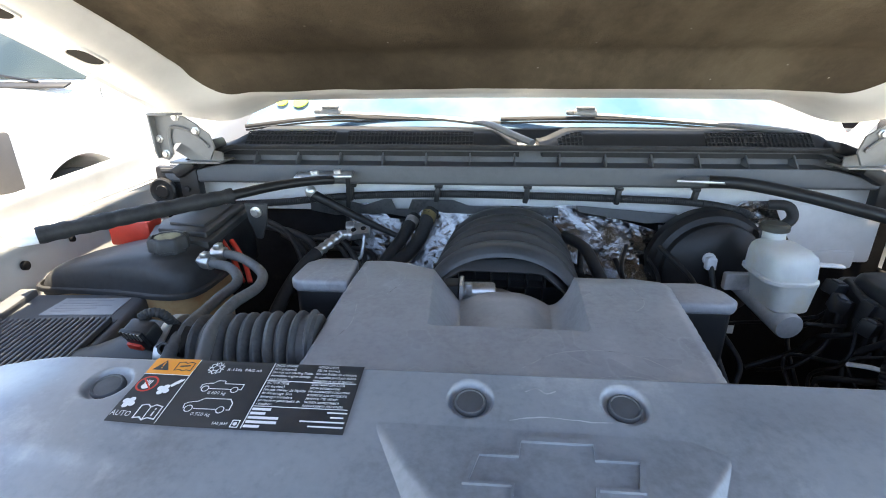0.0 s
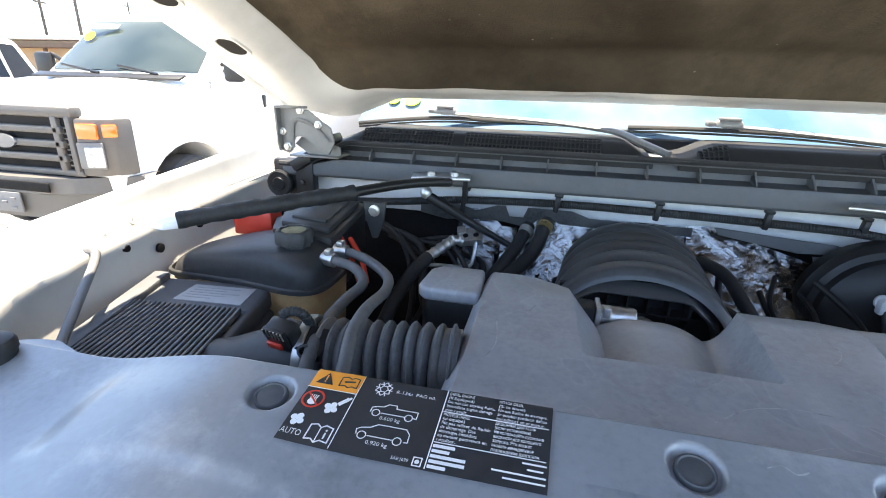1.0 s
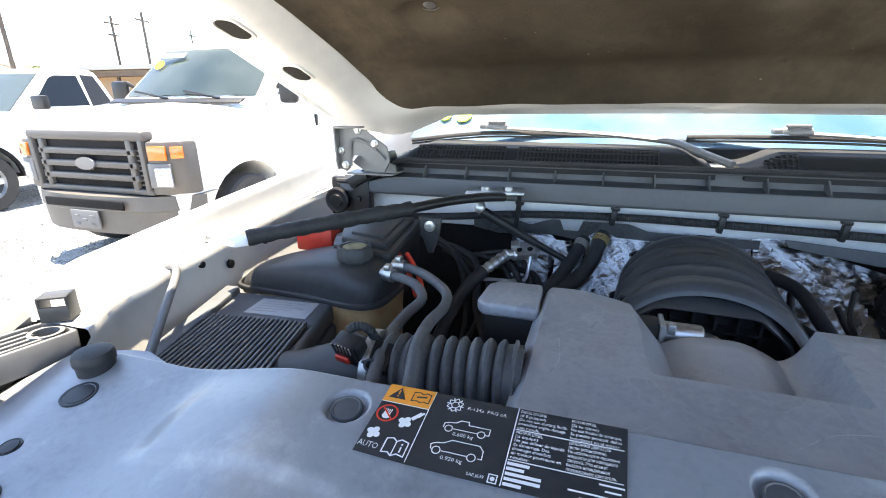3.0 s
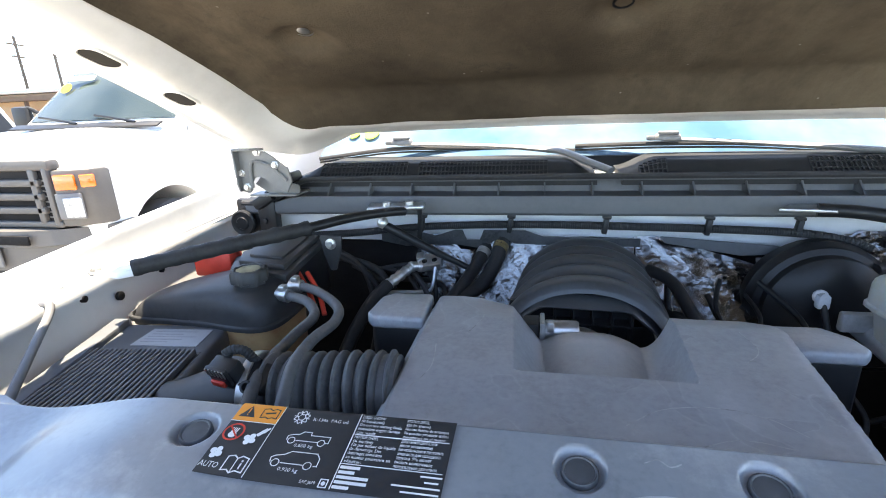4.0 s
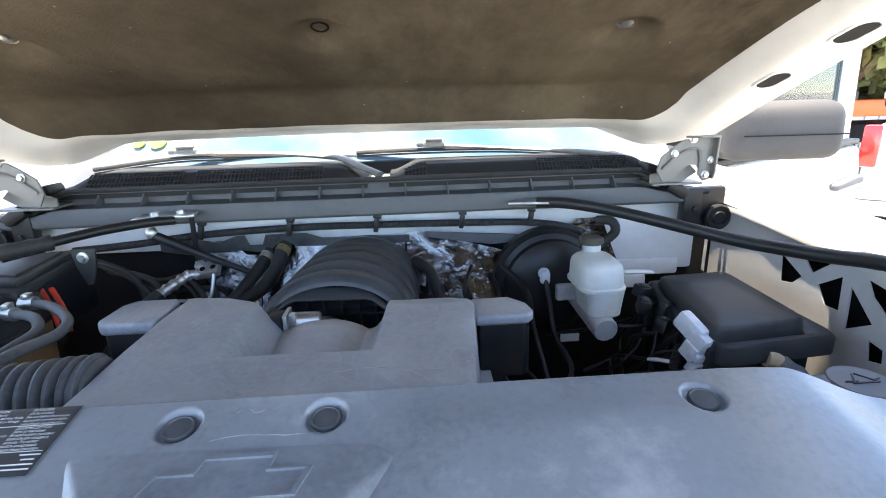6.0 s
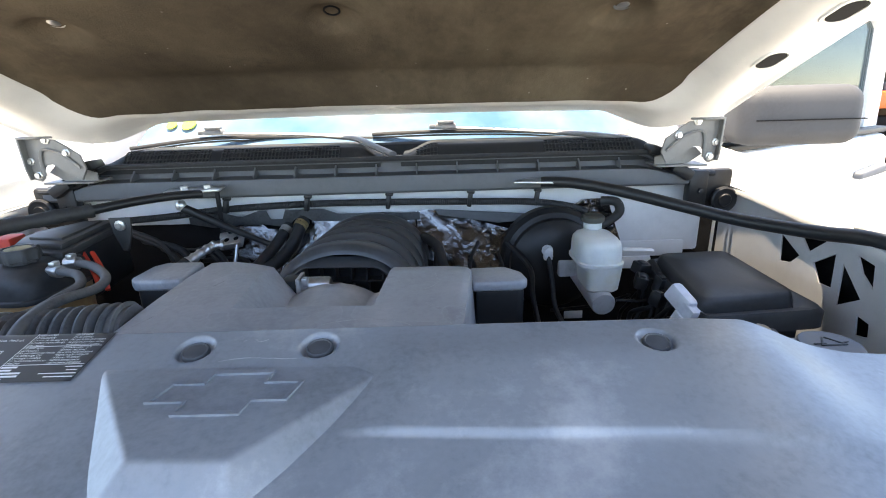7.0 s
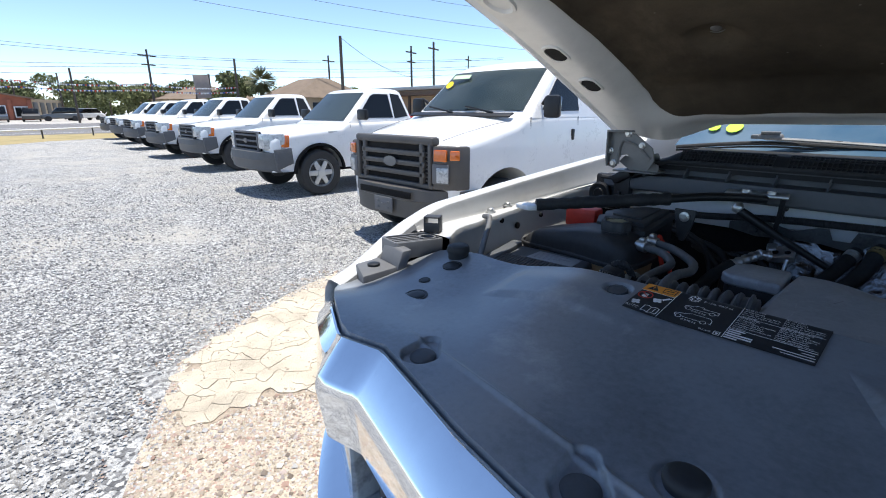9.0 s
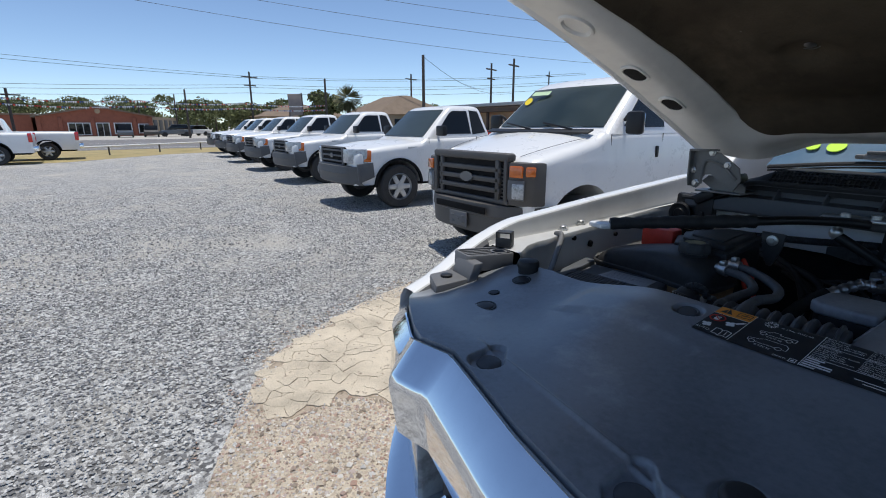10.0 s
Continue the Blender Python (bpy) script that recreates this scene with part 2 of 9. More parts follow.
M_GRASS = material("dry_verge", (0.34, 0.27, 0.13), 0.95, var=0.15, scale=0.8, fine=12, bump=0.4, depth=0.02, tint=(0.17, 0.17, 0.06))
M_POLE = material("weathered_pole_wood", (0.09, 0.072, 0.06), 0.9, var=0.15, scale=3, fine=30, bump=0.3)
M_WIRE = material("cable", (0.03, 0.03, 0.032), 0.7, bump=0)
M_LEAF = material("foliage", (0.15, 0.165, 0.075), 0.7, var=0.35, scale=1.2, fine=6, bump=0, spec=0.2, tint=(0.06, 0.075, 0.03))
M_PALM = material("palm_leaf", (0.10, 0.105, 0.04), 0.7, var=0.3, scale=3, fine=10, bump=0, tint=(0.13, 0.10, 0.05))
M_BARK = material("bark", (0.11, 0.085, 0.06), 0.9, var=0.2, scale=4, fine=20, bump=0.4)
M_CORR = material("corrugated_steel", (0.34, 0.36, 0.38), 0.5, metal=0.4, var=0.08, scale=2, fine=20)
M_MACHINE = material("orange_paint", (0.80, 0.13, 0.02), 0.4, var=0.06, scale=4)
M_SIGN = material("sign_board", (0.34, 0.29, 0.26), 0.8, var=0.1, scale=1)
M_YELLOW = material("yellow_paint", (0.80, 0.60, 0.03), 0.6, var=0.05, scale=4)
M_LIME = material("lime_sticker", (0.55, 0.85, 0.05), 0.5, var=0.03, bump=0)
M_CARGREY = material("grey_car_paint", (0.10, 0.11, 0.125), 0.3, metal=0.3, var=0.03, scale=3, coat=0.6, bump=0)
M_DASH = material("dashboard", (0.045, 0.047, 0.05), 0.6, var=0.1)


def glass(name, tint, clear):
    """A window: sharp reflections over a tinted see-through pane."""
    m = bpy.data.materials.new(name)
    m.use_nodes = True
    n, l = m.node_tree.nodes, m.node_tree.links
    n.remove(n["Principled BSDF"])
    t, d, g, mixa, mixb, f = (n.new("ShaderNode" + k) for k in ("BsdfTransparent", "BsdfDiffuse", "BsdfGlossy", "MixShader", "MixShader", "Fresnel"))
    t.inputs["Color"].default_value = (*[0.35 + 0.6 * c for c in tint], 1)
    d.inputs["Color"].default_value = (*tint, 1)
    g.inputs["Roughness"].default_value = 0.015
    f.inputs["IOR"].default_value = 1.52
    mixa.inputs["Fac"].default_value = clear
    l.new(d.outputs[0], mixa.inputs[1])
    l.new(t.outputs[0], mixa.inputs[2])
    l.new(f.outputs[0], mixb.inputs["Fac"])
    l.new(mixa.outputs[0], mixb.inputs[1])
    l.new(g.outputs[0], mixb.inputs[2])
    l.new(mixb.outputs[0], n["Material Output"].inputs["Surface"])
    return m


M_GLASS = glass("windscreen_glass", (0.10, 0.17, 0.19), 0.72)


def dusty(m, scale, lo, hi, thin, thick, colour):
    """Lays a patchy pale film over a pane: dust, and on the van painted reflections."""
    n, l = m.node_tree.nodes, m.node_tree.links
    out = n["Material Output"]
    under = out.inputs["Surface"].links[0].from_socket
    co, k, r, d, x = (n.new("ShaderNode" + q) for q in ("TexCoord", "TexNoise", "MapRange", "BsdfDiffuse", "MixShader"))
    k.inputs["Scale"].default_value, k.inputs["Detail"].default_value = scale, 6
    l.new(co.outputs["Object"], k.inputs["Vector"])
    l.new(k.outputs["Fac"], r.inputs["Value"])
    r.inputs["From Min"].default_value, r.inputs["From Max"].default_value = lo, hi
    r.inputs["To Min"].default_value, r.inputs["To Max"].default_value = thin, thick
    d.inputs["Color"].default_value = (*colour, 1)
    l.new(r.outputs[0], x.inputs["Fac"])
    l.new(under, x.inputs[1])
    l.new(d.outputs[0], x.inputs[2])
    l.new(x.outputs[0], out.inputs["Surface"])
    return m


# own windscreen: blue diffuse tint paints in the reflected sky, under real dust
M_SCREEN = dusty(glass("own_windscreen_glass", (0.05, 0.14, 0.24), 0.35), 2.6, 0.42, 0.68, 0.01, 0.22, (0.54, 0.61, 0.64))
M_TINT = glass("tinted_glass", (0.008, 0.009, 0.010), 0.25)

# ---- builders ----
ORIGIN = {}


def thing(name, base, label, category, group="", kind=""):
    ob = new(name)
    ob.empty_display_size = 0.05
    ob.location = base
    ORIGIN[ob.name] = Vector(base)
    return tagged(ob, label, category, group, kind)


def finish(bm, origin, mats, name, smooth):
    bmesh.ops.remove_doubles(bm, verts=bm.verts, dist=1e-6)
    bmesh.ops.recalc_face_normals(bm, faces=bm.faces)
    if origin.length:
        bmesh.ops.translate(bm, verts=bm.verts, vec=-origin)
    lim = radians(smooth)
    for fc in bm.faces:
        fc.smooth = smooth > 0
    for ed in bm.edges:
        ed.smooth = len(ed.link_faces) == 2 and ed.calc_face_angle(0.0) < lim
    me = bpy.data.meshes.new(name)
    bm.to_mesh(me)
    bm.free()
    for m in mats if isinstance(mats, (list, tuple)) else [mats]:
        me.materials.append(m)
    return me


def part(name, bm, mat, parent, label="", smooth=38):
    """One mesh under a thing or a part; the bmesh is in world metres."""
    o = ORIGIN[parent.name]
    ob = new(name, finish(bm, o, mat, name, smooth))
    ob.parent = parent
    ORIGIN[ob.name] = o
    return tagged(ob, label)


def solo(name, bm, mat, label, category, group="", kind="", smooth=38, base=None):
    """A thing that is one mesh."""
    o = Vector(base) if base is not None else Vector((0, 0, 0))
    ob = new(name, finish(bm, o, mat, name, smooth))
    ob.location = o
    ORIGIN[ob.name] = o
    return tagged(ob, label, category, group, kind)


def B():
    return bmesh.new()


def lerp(table, x):
    """Piecewise linear value from rows (x, value)."""
    return float(np.interp(x, [r[0] for r in table], [r[1] for r in table]))


def sstep(a, b, x):
    t = min(1.0, max(0.0, (x - a) / (b - a)))
    return t * t * (3 - 2 * t)


def bevel_new(bm, verts, off, seg=2):
    eds = {e for v in verts for e in v.link_edges}
    if off > 0:
        bmesh.ops.bevel(bm, geom=list(eds), offset=off, segments=seg, affect="EDGES", profile=0.5, clamp_overlap=True)


def box(bm, c, s, bev=0.0, rot=None, taper=None, seg=2):
    """A bevelled box: centre, size, turn (Matrix) and the scale of its top (x, y)."""
    r = bmesh.ops.create_cube(bm, size=1.0)["verts"]
    for v in r:
        tx, ty = taper if taper and v.co.z > 0 else (1, 1)
        v.co = Vector((v.co.x * s[0] * tx, v.co.y * s[1] * ty, v.co.z * s[2]))
    tmp = set(bm.verts) - set(r)
    bevel_new(bm, r, bev, seg)
    done = [v for v in bm.verts if v not in tmp]
    m = Matrix.Translation(c) @ (rot.to_4x4() if rot else Matrix())
    bmesh.ops.transform(bm, matrix=m, verts=done)
    return bm


def prism(bm, pts, lo, hi, axis="z", bev=0.0, seg=2, top=None):
    """A polygon drawn out along an axis from lo to hi. top: a map of each far point."""
    def put(a, b, h):
        return {"z": (a, b, h), "y": (a, h, b), "x": (h, a, b)}[axis]
    old = set(bm.verts)
    low = [bm.verts.new(put(a, b, lo)) for a, b in pts]
    far = [bm.verts.new(put(*(top(a, b) if top else (a, b)), hi)) for a, b in pts]
    bm.faces.new(low[::-1])
    bm.faces.new(far)
    n = len(pts)
    for i in range(n):
        bm.faces.new((low[i], low[(i + 1) % n], far[(i + 1) % n], far[i]))
    if bev:
        bevel_new(bm, [v for v in bm.verts if v not in old], bev, seg)
    return bm


def smooth_path(pts, per=6):
    pts = [Vector(p) for p in pts]
    if len(pts) < 3:
        return pts
    out = []
    for i in range(len(pts) - 1):
        p0, p1, p2, p3 = pts[max(i - 1, 0)], pts[i], pts[i + 1], pts[min(i + 2, len(pts) - 1)]
        for k in range(per):
            t = k / per
            out.append(0.5 * ((2 * p1) + (p2 - p0) * t + (2 * p0 - 5 * p1 + 4 * p2 - p3) * t * t + (3 * p1 - p0 - 3 * p2 + p3) * t ** 3))
    out.append(pts[-1])
    return out


def tube(bm, pts, r, n=10, per=6, flat=1.0, caps=True, rings=None):
    """A hose or rod through points. r: radius, or a function of the length along it in metres. rings: (pitch, swing) of a corrugated hose."""
    path = smooth_path(pts, per)
    if rings:
        fine, step = [path[0]], rings[0] / 6
        for a, b in zip(path, path[1:]):
            k = max(1, int((b - a).length / step))
            fine += [a.lerp(b, (j + 1) / k) for j in range(k)]
        path = fine
    prev, s, last = None, 0.0, None
    for i, p in enumerate(path):
        d = (path[min(i + 1, len(path) - 1)] - path[max(i - 1, 0)]).normalized()
        if prev is None:
            side = d.cross(Vector((0, 0, 1)))
            side = side.normalized() if side.length > 1e-3 else Vector((1, 0, 0))
        else:
            side = (prev - d * prev.dot(d)).normalized()
        prev, up = side, side.cross(d)
        if i:
            s += (p - path[i - 1]).length
        rad = r(s) if callable(r) else r
        if rings:
            rad += rings[1] * (2.2 * abs(math.sin(math.pi * s / rings[0])) ** 0.6 - 1.2)
        ring = [bm.verts.new(p + side * math.cos(2 * math.pi * k / n) * rad + up * math.sin(2 * math.pi * k / n) * rad * flat) for k in range(n)]
        if last:
            for k in range(n):
                bm.faces.new((last[k], last[(k + 1) % n], ring[(k + 1) % n], ring[k]))
        elif caps:
            bm.faces.new(ring[::-1])
        last = ring
    if caps:
        bm.faces.new(last)
    return bm


def lathe(bm, prof, at, n=24, turn=None, squash=(1, 1), facet=None, caps=True):
    """A turned shape: rows (radius, height) about z, then turned and set at a place. facet: a radius factor by angle."""
    m = Matrix.Translation(at) @ (turn.to_4x4() if turn else Matrix())
    rows = []
    for r, z in prof:
        rows.append([bm.verts.new(m @ Vector((math.cos(2 * math.pi * k / n) * r * squash[0] * (facet(k) if facet else 1),
                                               math.sin(2 * math.pi * k / n) * r * squash[1] * (facet(k) if facet else 1), z))) for k in range(n)])
    for a, b in zip(rows, rows[1:]):
        for k in range(n):
            bm.faces.new((a[k], a[(k + 1) % n], b[(k + 1) % n], b[k]))
    if caps:
        bm.faces.new(rows[0][::-1])
        bm.faces.new(rows[-1])
    return bm


def panel(bm, xs, ys, lo, hi, zf, skirt):
    """A moulded sheet on an even grid, trimmed to y = lo(x) .. hi(x), with a turned-down rim."""
    g = [[bm.verts.new((x, min(max(y, lo(x)), hi(x)), 0)) for y in ys] for x in xs]
    for c in g:
        for q in c:
            q.co.z = zf(q.co.x, q.co.y)
    for p, q in zip(g, g[1:]):
        for j in range(len(ys) - 1):
            bm.faces.new((p[j], q[j], q[j + 1], p[j + 1]))
    bmesh.ops.remove_doubles(bm, verts=bm.verts, dist=1e-5)
    edge = [e for e in bm.edges if len(e.link_faces) == 1]
    r = bmesh.ops.extrude_edge_only(bm, edges=edge)
    bmesh.ops.translate(bm, verts=[v for v in r["geom"] if isinstance(v, bmesh.types.BMVert)], vec=(0, 0, -skirt))


def sheet(bm, xs, lo, hi, zf, n=24, skirt=0.0, close=True):
    """A moulded sheet: columns at xs from y = lo(x) to hi(x), height zf(x, y), with a turned-down edge."""
    g = []
    for x in xs:
        a, b = lo(x), hi(x)
        g.append([bm.verts.new((x, a + (b - a) * j / n, zf(x, a + (b - a) * j / n))) for j in range(n + 1)])
    for p, q in zip(g, g[1:]):
        for j in range(n):
            bm.faces.new((p[j], q[j], q[j + 1], p[j + 1]))
    if skirt:
        loop = [c[0] for c in g] + g[-1][1:] + [c[-1] for c in g[-2::-1]] + g[0][-2:0:-1]
        low = [bm.verts.new((v.co.x, v.co.y, v.co.z - skirt)) for v in loop]
        for i in range(len(loop)):
            k = (i + 1) % len(loop)
            bm.faces.new((loop[i], low[i], low[k], loop[k]))
    return g


def loft(bm, rings, close=True, caps=True):
    rows = [[bm.verts.new(p) for p in ring] for ring in rings]
    n = len(rows[0])
    for a, b in zip(rows, rows[1:]):
        for k in range(n if close else n - 1):
            bm.faces.new((a[k], a[(k + 1) % n], b[(k + 1) % n], b[k]))
    if caps and close:
        bm.faces.new(rows[0][::-1])
        bm.faces.new(rows[-1])
    return rows


def rrect(cx, cy, w, d, r, n=5):
    """Points of a rounded rectangle."""
    out = []
    for sx, sy, a0 in ((1, 1, 0), (-1, 1, 90), (-1, -1, 180), (1, -1, 270)):
        for k in range(n):
            a = radians(a0 + 90 * k / (n - 1))
            out.append((cx + sx * (w / 2 - r) + r * math.cos(a), cy + sy * (d / 2 - r) + r * math.sin(a)))
    return out


def rot(rx=0, ry=0, rz=0):
    return Euler([radians(a) for a in (rx, ry, rz)]).to_matrix()

# ---- ground ----


def gravel_material():
    m = bpy.data.materials.new("gravel_ground")
    m.use_nodes = True
    n, l = m.node_tree.nodes, m.node_tree.links
    b = n["Principled BSDF"]
    b.inputs["Roughness"].default_value = 0.9
    b.inputs["Specular IOR Level"].default_value = 0.25
    co = n.new("ShaderNodeTexCoord")
    v1, v2, big, mid = n.new("ShaderNodeTexVoronoi"), n.new("ShaderNodeTexVoronoi"), n.new("ShaderNodeTexNoise"), n.new("ShaderNodeTexNoise")
    for node, s in ((v1, 46), (v2, 110), (big, 0.35), (mid, 1.6)):
        node.inputs["Scale"].default_value = s
        l.new(co.outputs["Object"], node.inputs["Vector"])
    big.inputs["Detail"].default_value = mid.inputs["Detail"].default_value = 6
    stone = n.new("ShaderNodeValToRGB")
    e = stone.color_ramp.elements
    e[0].position, e[0].color = 0.22, (0.15, 0.15, 0.155, 1)
    e[1].position, e[1].color = 0.80, (0.76, 0.755, 0.74, 1)
    l.new(v1.outputs["Color"], stone.inputs["Fac"])
    dust = n.new("ShaderNodeValToRGB")
    dust.color_ramp.elements[0].position, dust.color_ramp.elements[1].position = 0.47, 0.66
    add = n.new("ShaderNodeMath")
    add.operation = "MULTIPLY_ADD"
    add.inputs[1].default_value = 0.5
    l.new(mid.outputs["Fac"], add.inputs[0])
    hb = n.new("ShaderNodeMath")
    hb.operation = "MULTIPLY"
    hb.inputs[1].default_value = 0.5
    l.new(big.outputs["Fac"], hb.inputs[0])
    l.new(hb.outputs[0], add.inputs[2])
    l.new(add.outputs[0], dust.inputs["Fac"])
    mix = n.new("ShaderNodeMix")
    mix.data_type = "RGBA"
    l.new(dust.outputs["Color"], mix.inputs["Factor"])
    l.new(stone.outputs["Color"], mix.inputs["A"])
    mix.inputs["B"].default_value = (0.60, 0.57, 0.52, 1)
    l.new(mix.outputs["Result"], b.inputs["Base Color"])
    h = n.new("ShaderNodeMath")
    h.operation = "ADD"
    l.new(v1.outputs["Distance"], h.inputs[0])
    l.new(v2.outputs["Distance"], h.inputs[1])
    bp = n.new("ShaderNodeBump")
    bp.invert = True
    bp.inputs["Strength"].default_value = 0.9
    bp.inputs["Distance"].default_value = 0.02
    l.new(h.outputs[0], bp.inputs["Height"])
    l.new(bp.outputs[0], b.inputs["Normal"])
    return m


M_GRAVEL = gravel_material()
bm = B()
bmesh.ops.create_grid(bm, x_segments=2, y_segments=2, size=2500)
solo("ground", bm, M_GRAVEL, "grey crushed gravel lot reaching the horizon", "ground", kind="structure", smooth=0)

# ---- the pickup whose bonnet stands open ----
truck = thing("pickup_truck", (0, 1.2, 0), "white pickup truck with its bonnet propped open, seen from the grille", "pickup truck")

XIN = [(-0.20, 0.70), (-0.05, 0.74), (0.04, 0.775), (0.119, 0.828), (0.168, 0.842), (0.242, 0.860), (0.448, 0.893), (0.65, 0.912), (0.96, 0.935), (1.30, 0.955)]


def mirror_pts(pts, s):
    return [(s * x, y, z) for x, y, z in pts]


XCR = [(-0.17, 0.868), (-0.10, 0.893), (0.0, 0.918), (0.17, 0.942), (0.48, 0.955), (0.95, 0.975), (1.30, 0.985)]
ZCR = [(-0.17, 1.190), (-0.106, 1.200), (-0.062, 1.215), (-0.016, 1.234), (0.048, 1.256), (0.12, 1.273), (0.17, 1.281), (0.48, 1.305), (0.95, 1.335), (1.30, 1.35)]


def fender(s):
    crest, flange = [], []
    for k in range(100):
        y = -0.17 + 0.015 * k
        xi, xc, zc = lerp(XIN, y), lerp(XCR, y), lerp(ZCR, y)
        zf = min(1.244 + 0.012 * sstep(0.3, 1.0, y), zc - 0.012)
        cx = xc + 0.006 * sstep(0.0, 0.15, y)
        out = [(cx - 0.033, zc - 0.004), (cx - 0.031, zc - 0.001),
               (cx - 0.026, zc), (cx - 0.004, zc + 0.001), (cx + 0.008, zc - 0.003), (cx + 0.022, zc - 0.022), (cx + 0.034, zc - 0.08), (cx + 0.040, zc - 0.2), (cx + 0.034, 0.75)]
        crest.append([(s * x + RIGHT * (s > 0), y, z) for x, z in out])
        if y > 0.045:
            dip = -0.006 * sstep(0.16, 0.20, y) + 0.006 * sstep(0.40, 0.44, y)
            inn = [(xi + dip, zf - 0.016), (xi + dip, zf - 0.006), (xi + 0.002 + dip, zf - 0.001), (xi + 0.007, zf), (cx - 0.052, zf), (cx - 0.049, zf - 0.004), (cx - 0.040, zf - 0.004), (cx - 0.036, zf + 0.003), (cx - 0.035, zc - 0.012), (cx - 0.033, zc - 0.004)]
            flange.append([(s * x + RIGHT * (s > 0), y, z) for x, z in inn])
    bm, bm2 = B(), B()
    loft(bm, crest, close=False)
    loft(bm2, flange, close=False)
    return bm, bm2


def inside(p, poly):
    c, n = False, len(poly)
    for i in range(n):
        (x0, y0), (x1, y1) = poly[i], poly[(i + 1) % n]
        if (y0 > p[1]) != (y1 > p[1]) and p[0] < (x1 - x0) * (p[1] - y0) / (y1 - y0) + x0:
            c = not c
    return c


HOLES = [[(0.575, 1.19), (0.505, 1.162), (0.53, 1.138), (0.565, 1.13)], [(0.507, 1.203), (0.435, 1.214), (0.479, 1.179)], [(0.460, 1.162), (0.402, 1.200), (0.396, 1.134), (0.432, 1.130)],
         [(0.378, 1.19), (0.317, 1.145), (0.372, 1.11)], [(0.346, 1.216), (0.304, 1.212), (0.296, 1.172), (0.327, 1.19)], [(0.317, 1.116), (0.285, 1.114), (0.282, 1.09), (0.311, 1.08)]]


def inner_wall(s):
    """The wing's inner wall; on the right it has openings cut through it."""
    def top(y):
        return min(1.236 + 0.012 * sstep(0.3, 1.0, y), lerp(ZCR, y) - 0.03)

    def out(y, z):
        return s * (lerp(XIN, y) + 0.005 - (0.028 * sstep(1.225, 1.06, z) if s < 0 else -0.006 * sstep(1.12, 1.02, z))) + RIGHT * (s > 0)
    bm = B()
    if s < 0:
        ys, n = [0.02 + 0.0105 * k for k in range(81)], 30
        loft(bm, [[(out(y, 0.72 + (top(y) - 0.72) * k / n), y, 0.72 + (top(y) - 0.72) * k / n) for k in range(n + 1)] for y in ys], close=False)
        return bm
    ys = [0.02 + 0.84 * k / 40 for k in range(41)]
    border = [(y, 0.72) for y in ys] + [(y, top(y)) for y in ys[::-1]]
    eds = []
    for ring in [border] + HOLES:
        vs = [bm.verts.new((0.9, y, z)) for y, z in ring]
        eds += [bm.edges.new((vs[i], vs[(i + 1) % len(vs)])) for i in range(len(vs))]
    bmesh.ops.triangle_fill(bm, edges=eds, use_beauty=True, normal=(1, 0, 0))
    for v in bm.verts:
        v.co.x = out(v.co.y, v.co.z)
    r = bmesh.ops.extrude_face_region(bm, geom=list(bm.faces))
    bmesh.ops.translate(bm, verts=[v for v in r["geom"] if isinstance(v, bmesh.types.BMVert)], vec=(0.003, 0, 0))
    return bm


RIGHT = 0.022
for s in (-1, 1):
    skin, ledge = fender(s)
    part("fender", skin, M_WHITE, truck)
    part("fender_flange", ledge, M_PRIMER, truck, "thinly painted inner fender ledge")
    part("inner_fender", inner_wall(s), M_PRIMER, truck, "pale grey inner wing")
    # near-black box behind the wall; its colour stands for the shade there
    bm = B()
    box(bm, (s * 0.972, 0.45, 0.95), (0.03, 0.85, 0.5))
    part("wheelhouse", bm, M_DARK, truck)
for y, z, r in ((0.395, 1.198, 0.0085), (0.52, 1.205, 0.006), (0.315, 1.226, 0.006)):
    bm = B()
    lathe(bm, [(r, -0.002), (r, 0.004), (r * 0.9, 0.0045)], (-lerp(XIN, y) + 0.004, y, z), 16, rot(0, 90, 7))
    part("pressed_hole", bm, M_DARK, truck)
for y, x in ((0.302, 0.893), (0.392, 0.912)):
    for s in (-1, 1):
        bm = B()
        lathe(bm, [(0.014, 0), (0.014, 0.003), (0.009, 0.004), (0.009, 0.010), (0.006, 0.012)], (s * x + RIGHT * (s > 0), y, 1.244 + 0.012 * sstep(0.3, 1.0, y)), 6)
        part("fender_bolt", bm, M_STEEL, truck)
for s in (-1, 1):
    bm = B()
    turn = rot(0, 0, 58 * s)
    c = Vector((s * 0.846, 0.066, 1.262))
    for off, size in (((0, 0, 0.015), (0.026, 0.034, 0.003)), ((0, 0, -0.015), (0.026, 0.034, 0.003)), ((0, 0.0155, 0), (0.026, 0.003, 0.033)), ((0, -0.0155, 0), (0.026, 0.003, 0.033)), ((s * -0.012, 0, -0.006), (0.003, 0.034, 0.02))):
        box(bm, c + turn @ Vector(off), size, 0.001, turn)
    part("fender_tab", bm, M_DUSTY, truck, "small black open metal tab")


# firewall, cowl gutter, seal
bm = B()
box(bm, (0.0, 0.875, 1.23), (1.80, 0.05, 0.10), 0.006)
part("firewall", bm, M_FIREWALL, truck, "pale grey painted bulkhead")
for c, size in (((0.70, 0.862, 1.14), (0.40, 0.03, 0.15)), ((0.69, 0.856, 1.075), (0.34, 0.03, 0.05)), ((0.64, 0.852, 1.035), (0.26, 0.03, 0.04))):
    bm = B()
    box(bm, c, size, 0.010)
    part("bulkhead_step", bm, M_FIREWALL, truck)
bm = B()
xs = [-0.86 + 0.02 * k for k in range(87)]


def gutter_z(x):
    return -0.045 * sstep(0.70, 0.80, abs(x + 0.0))


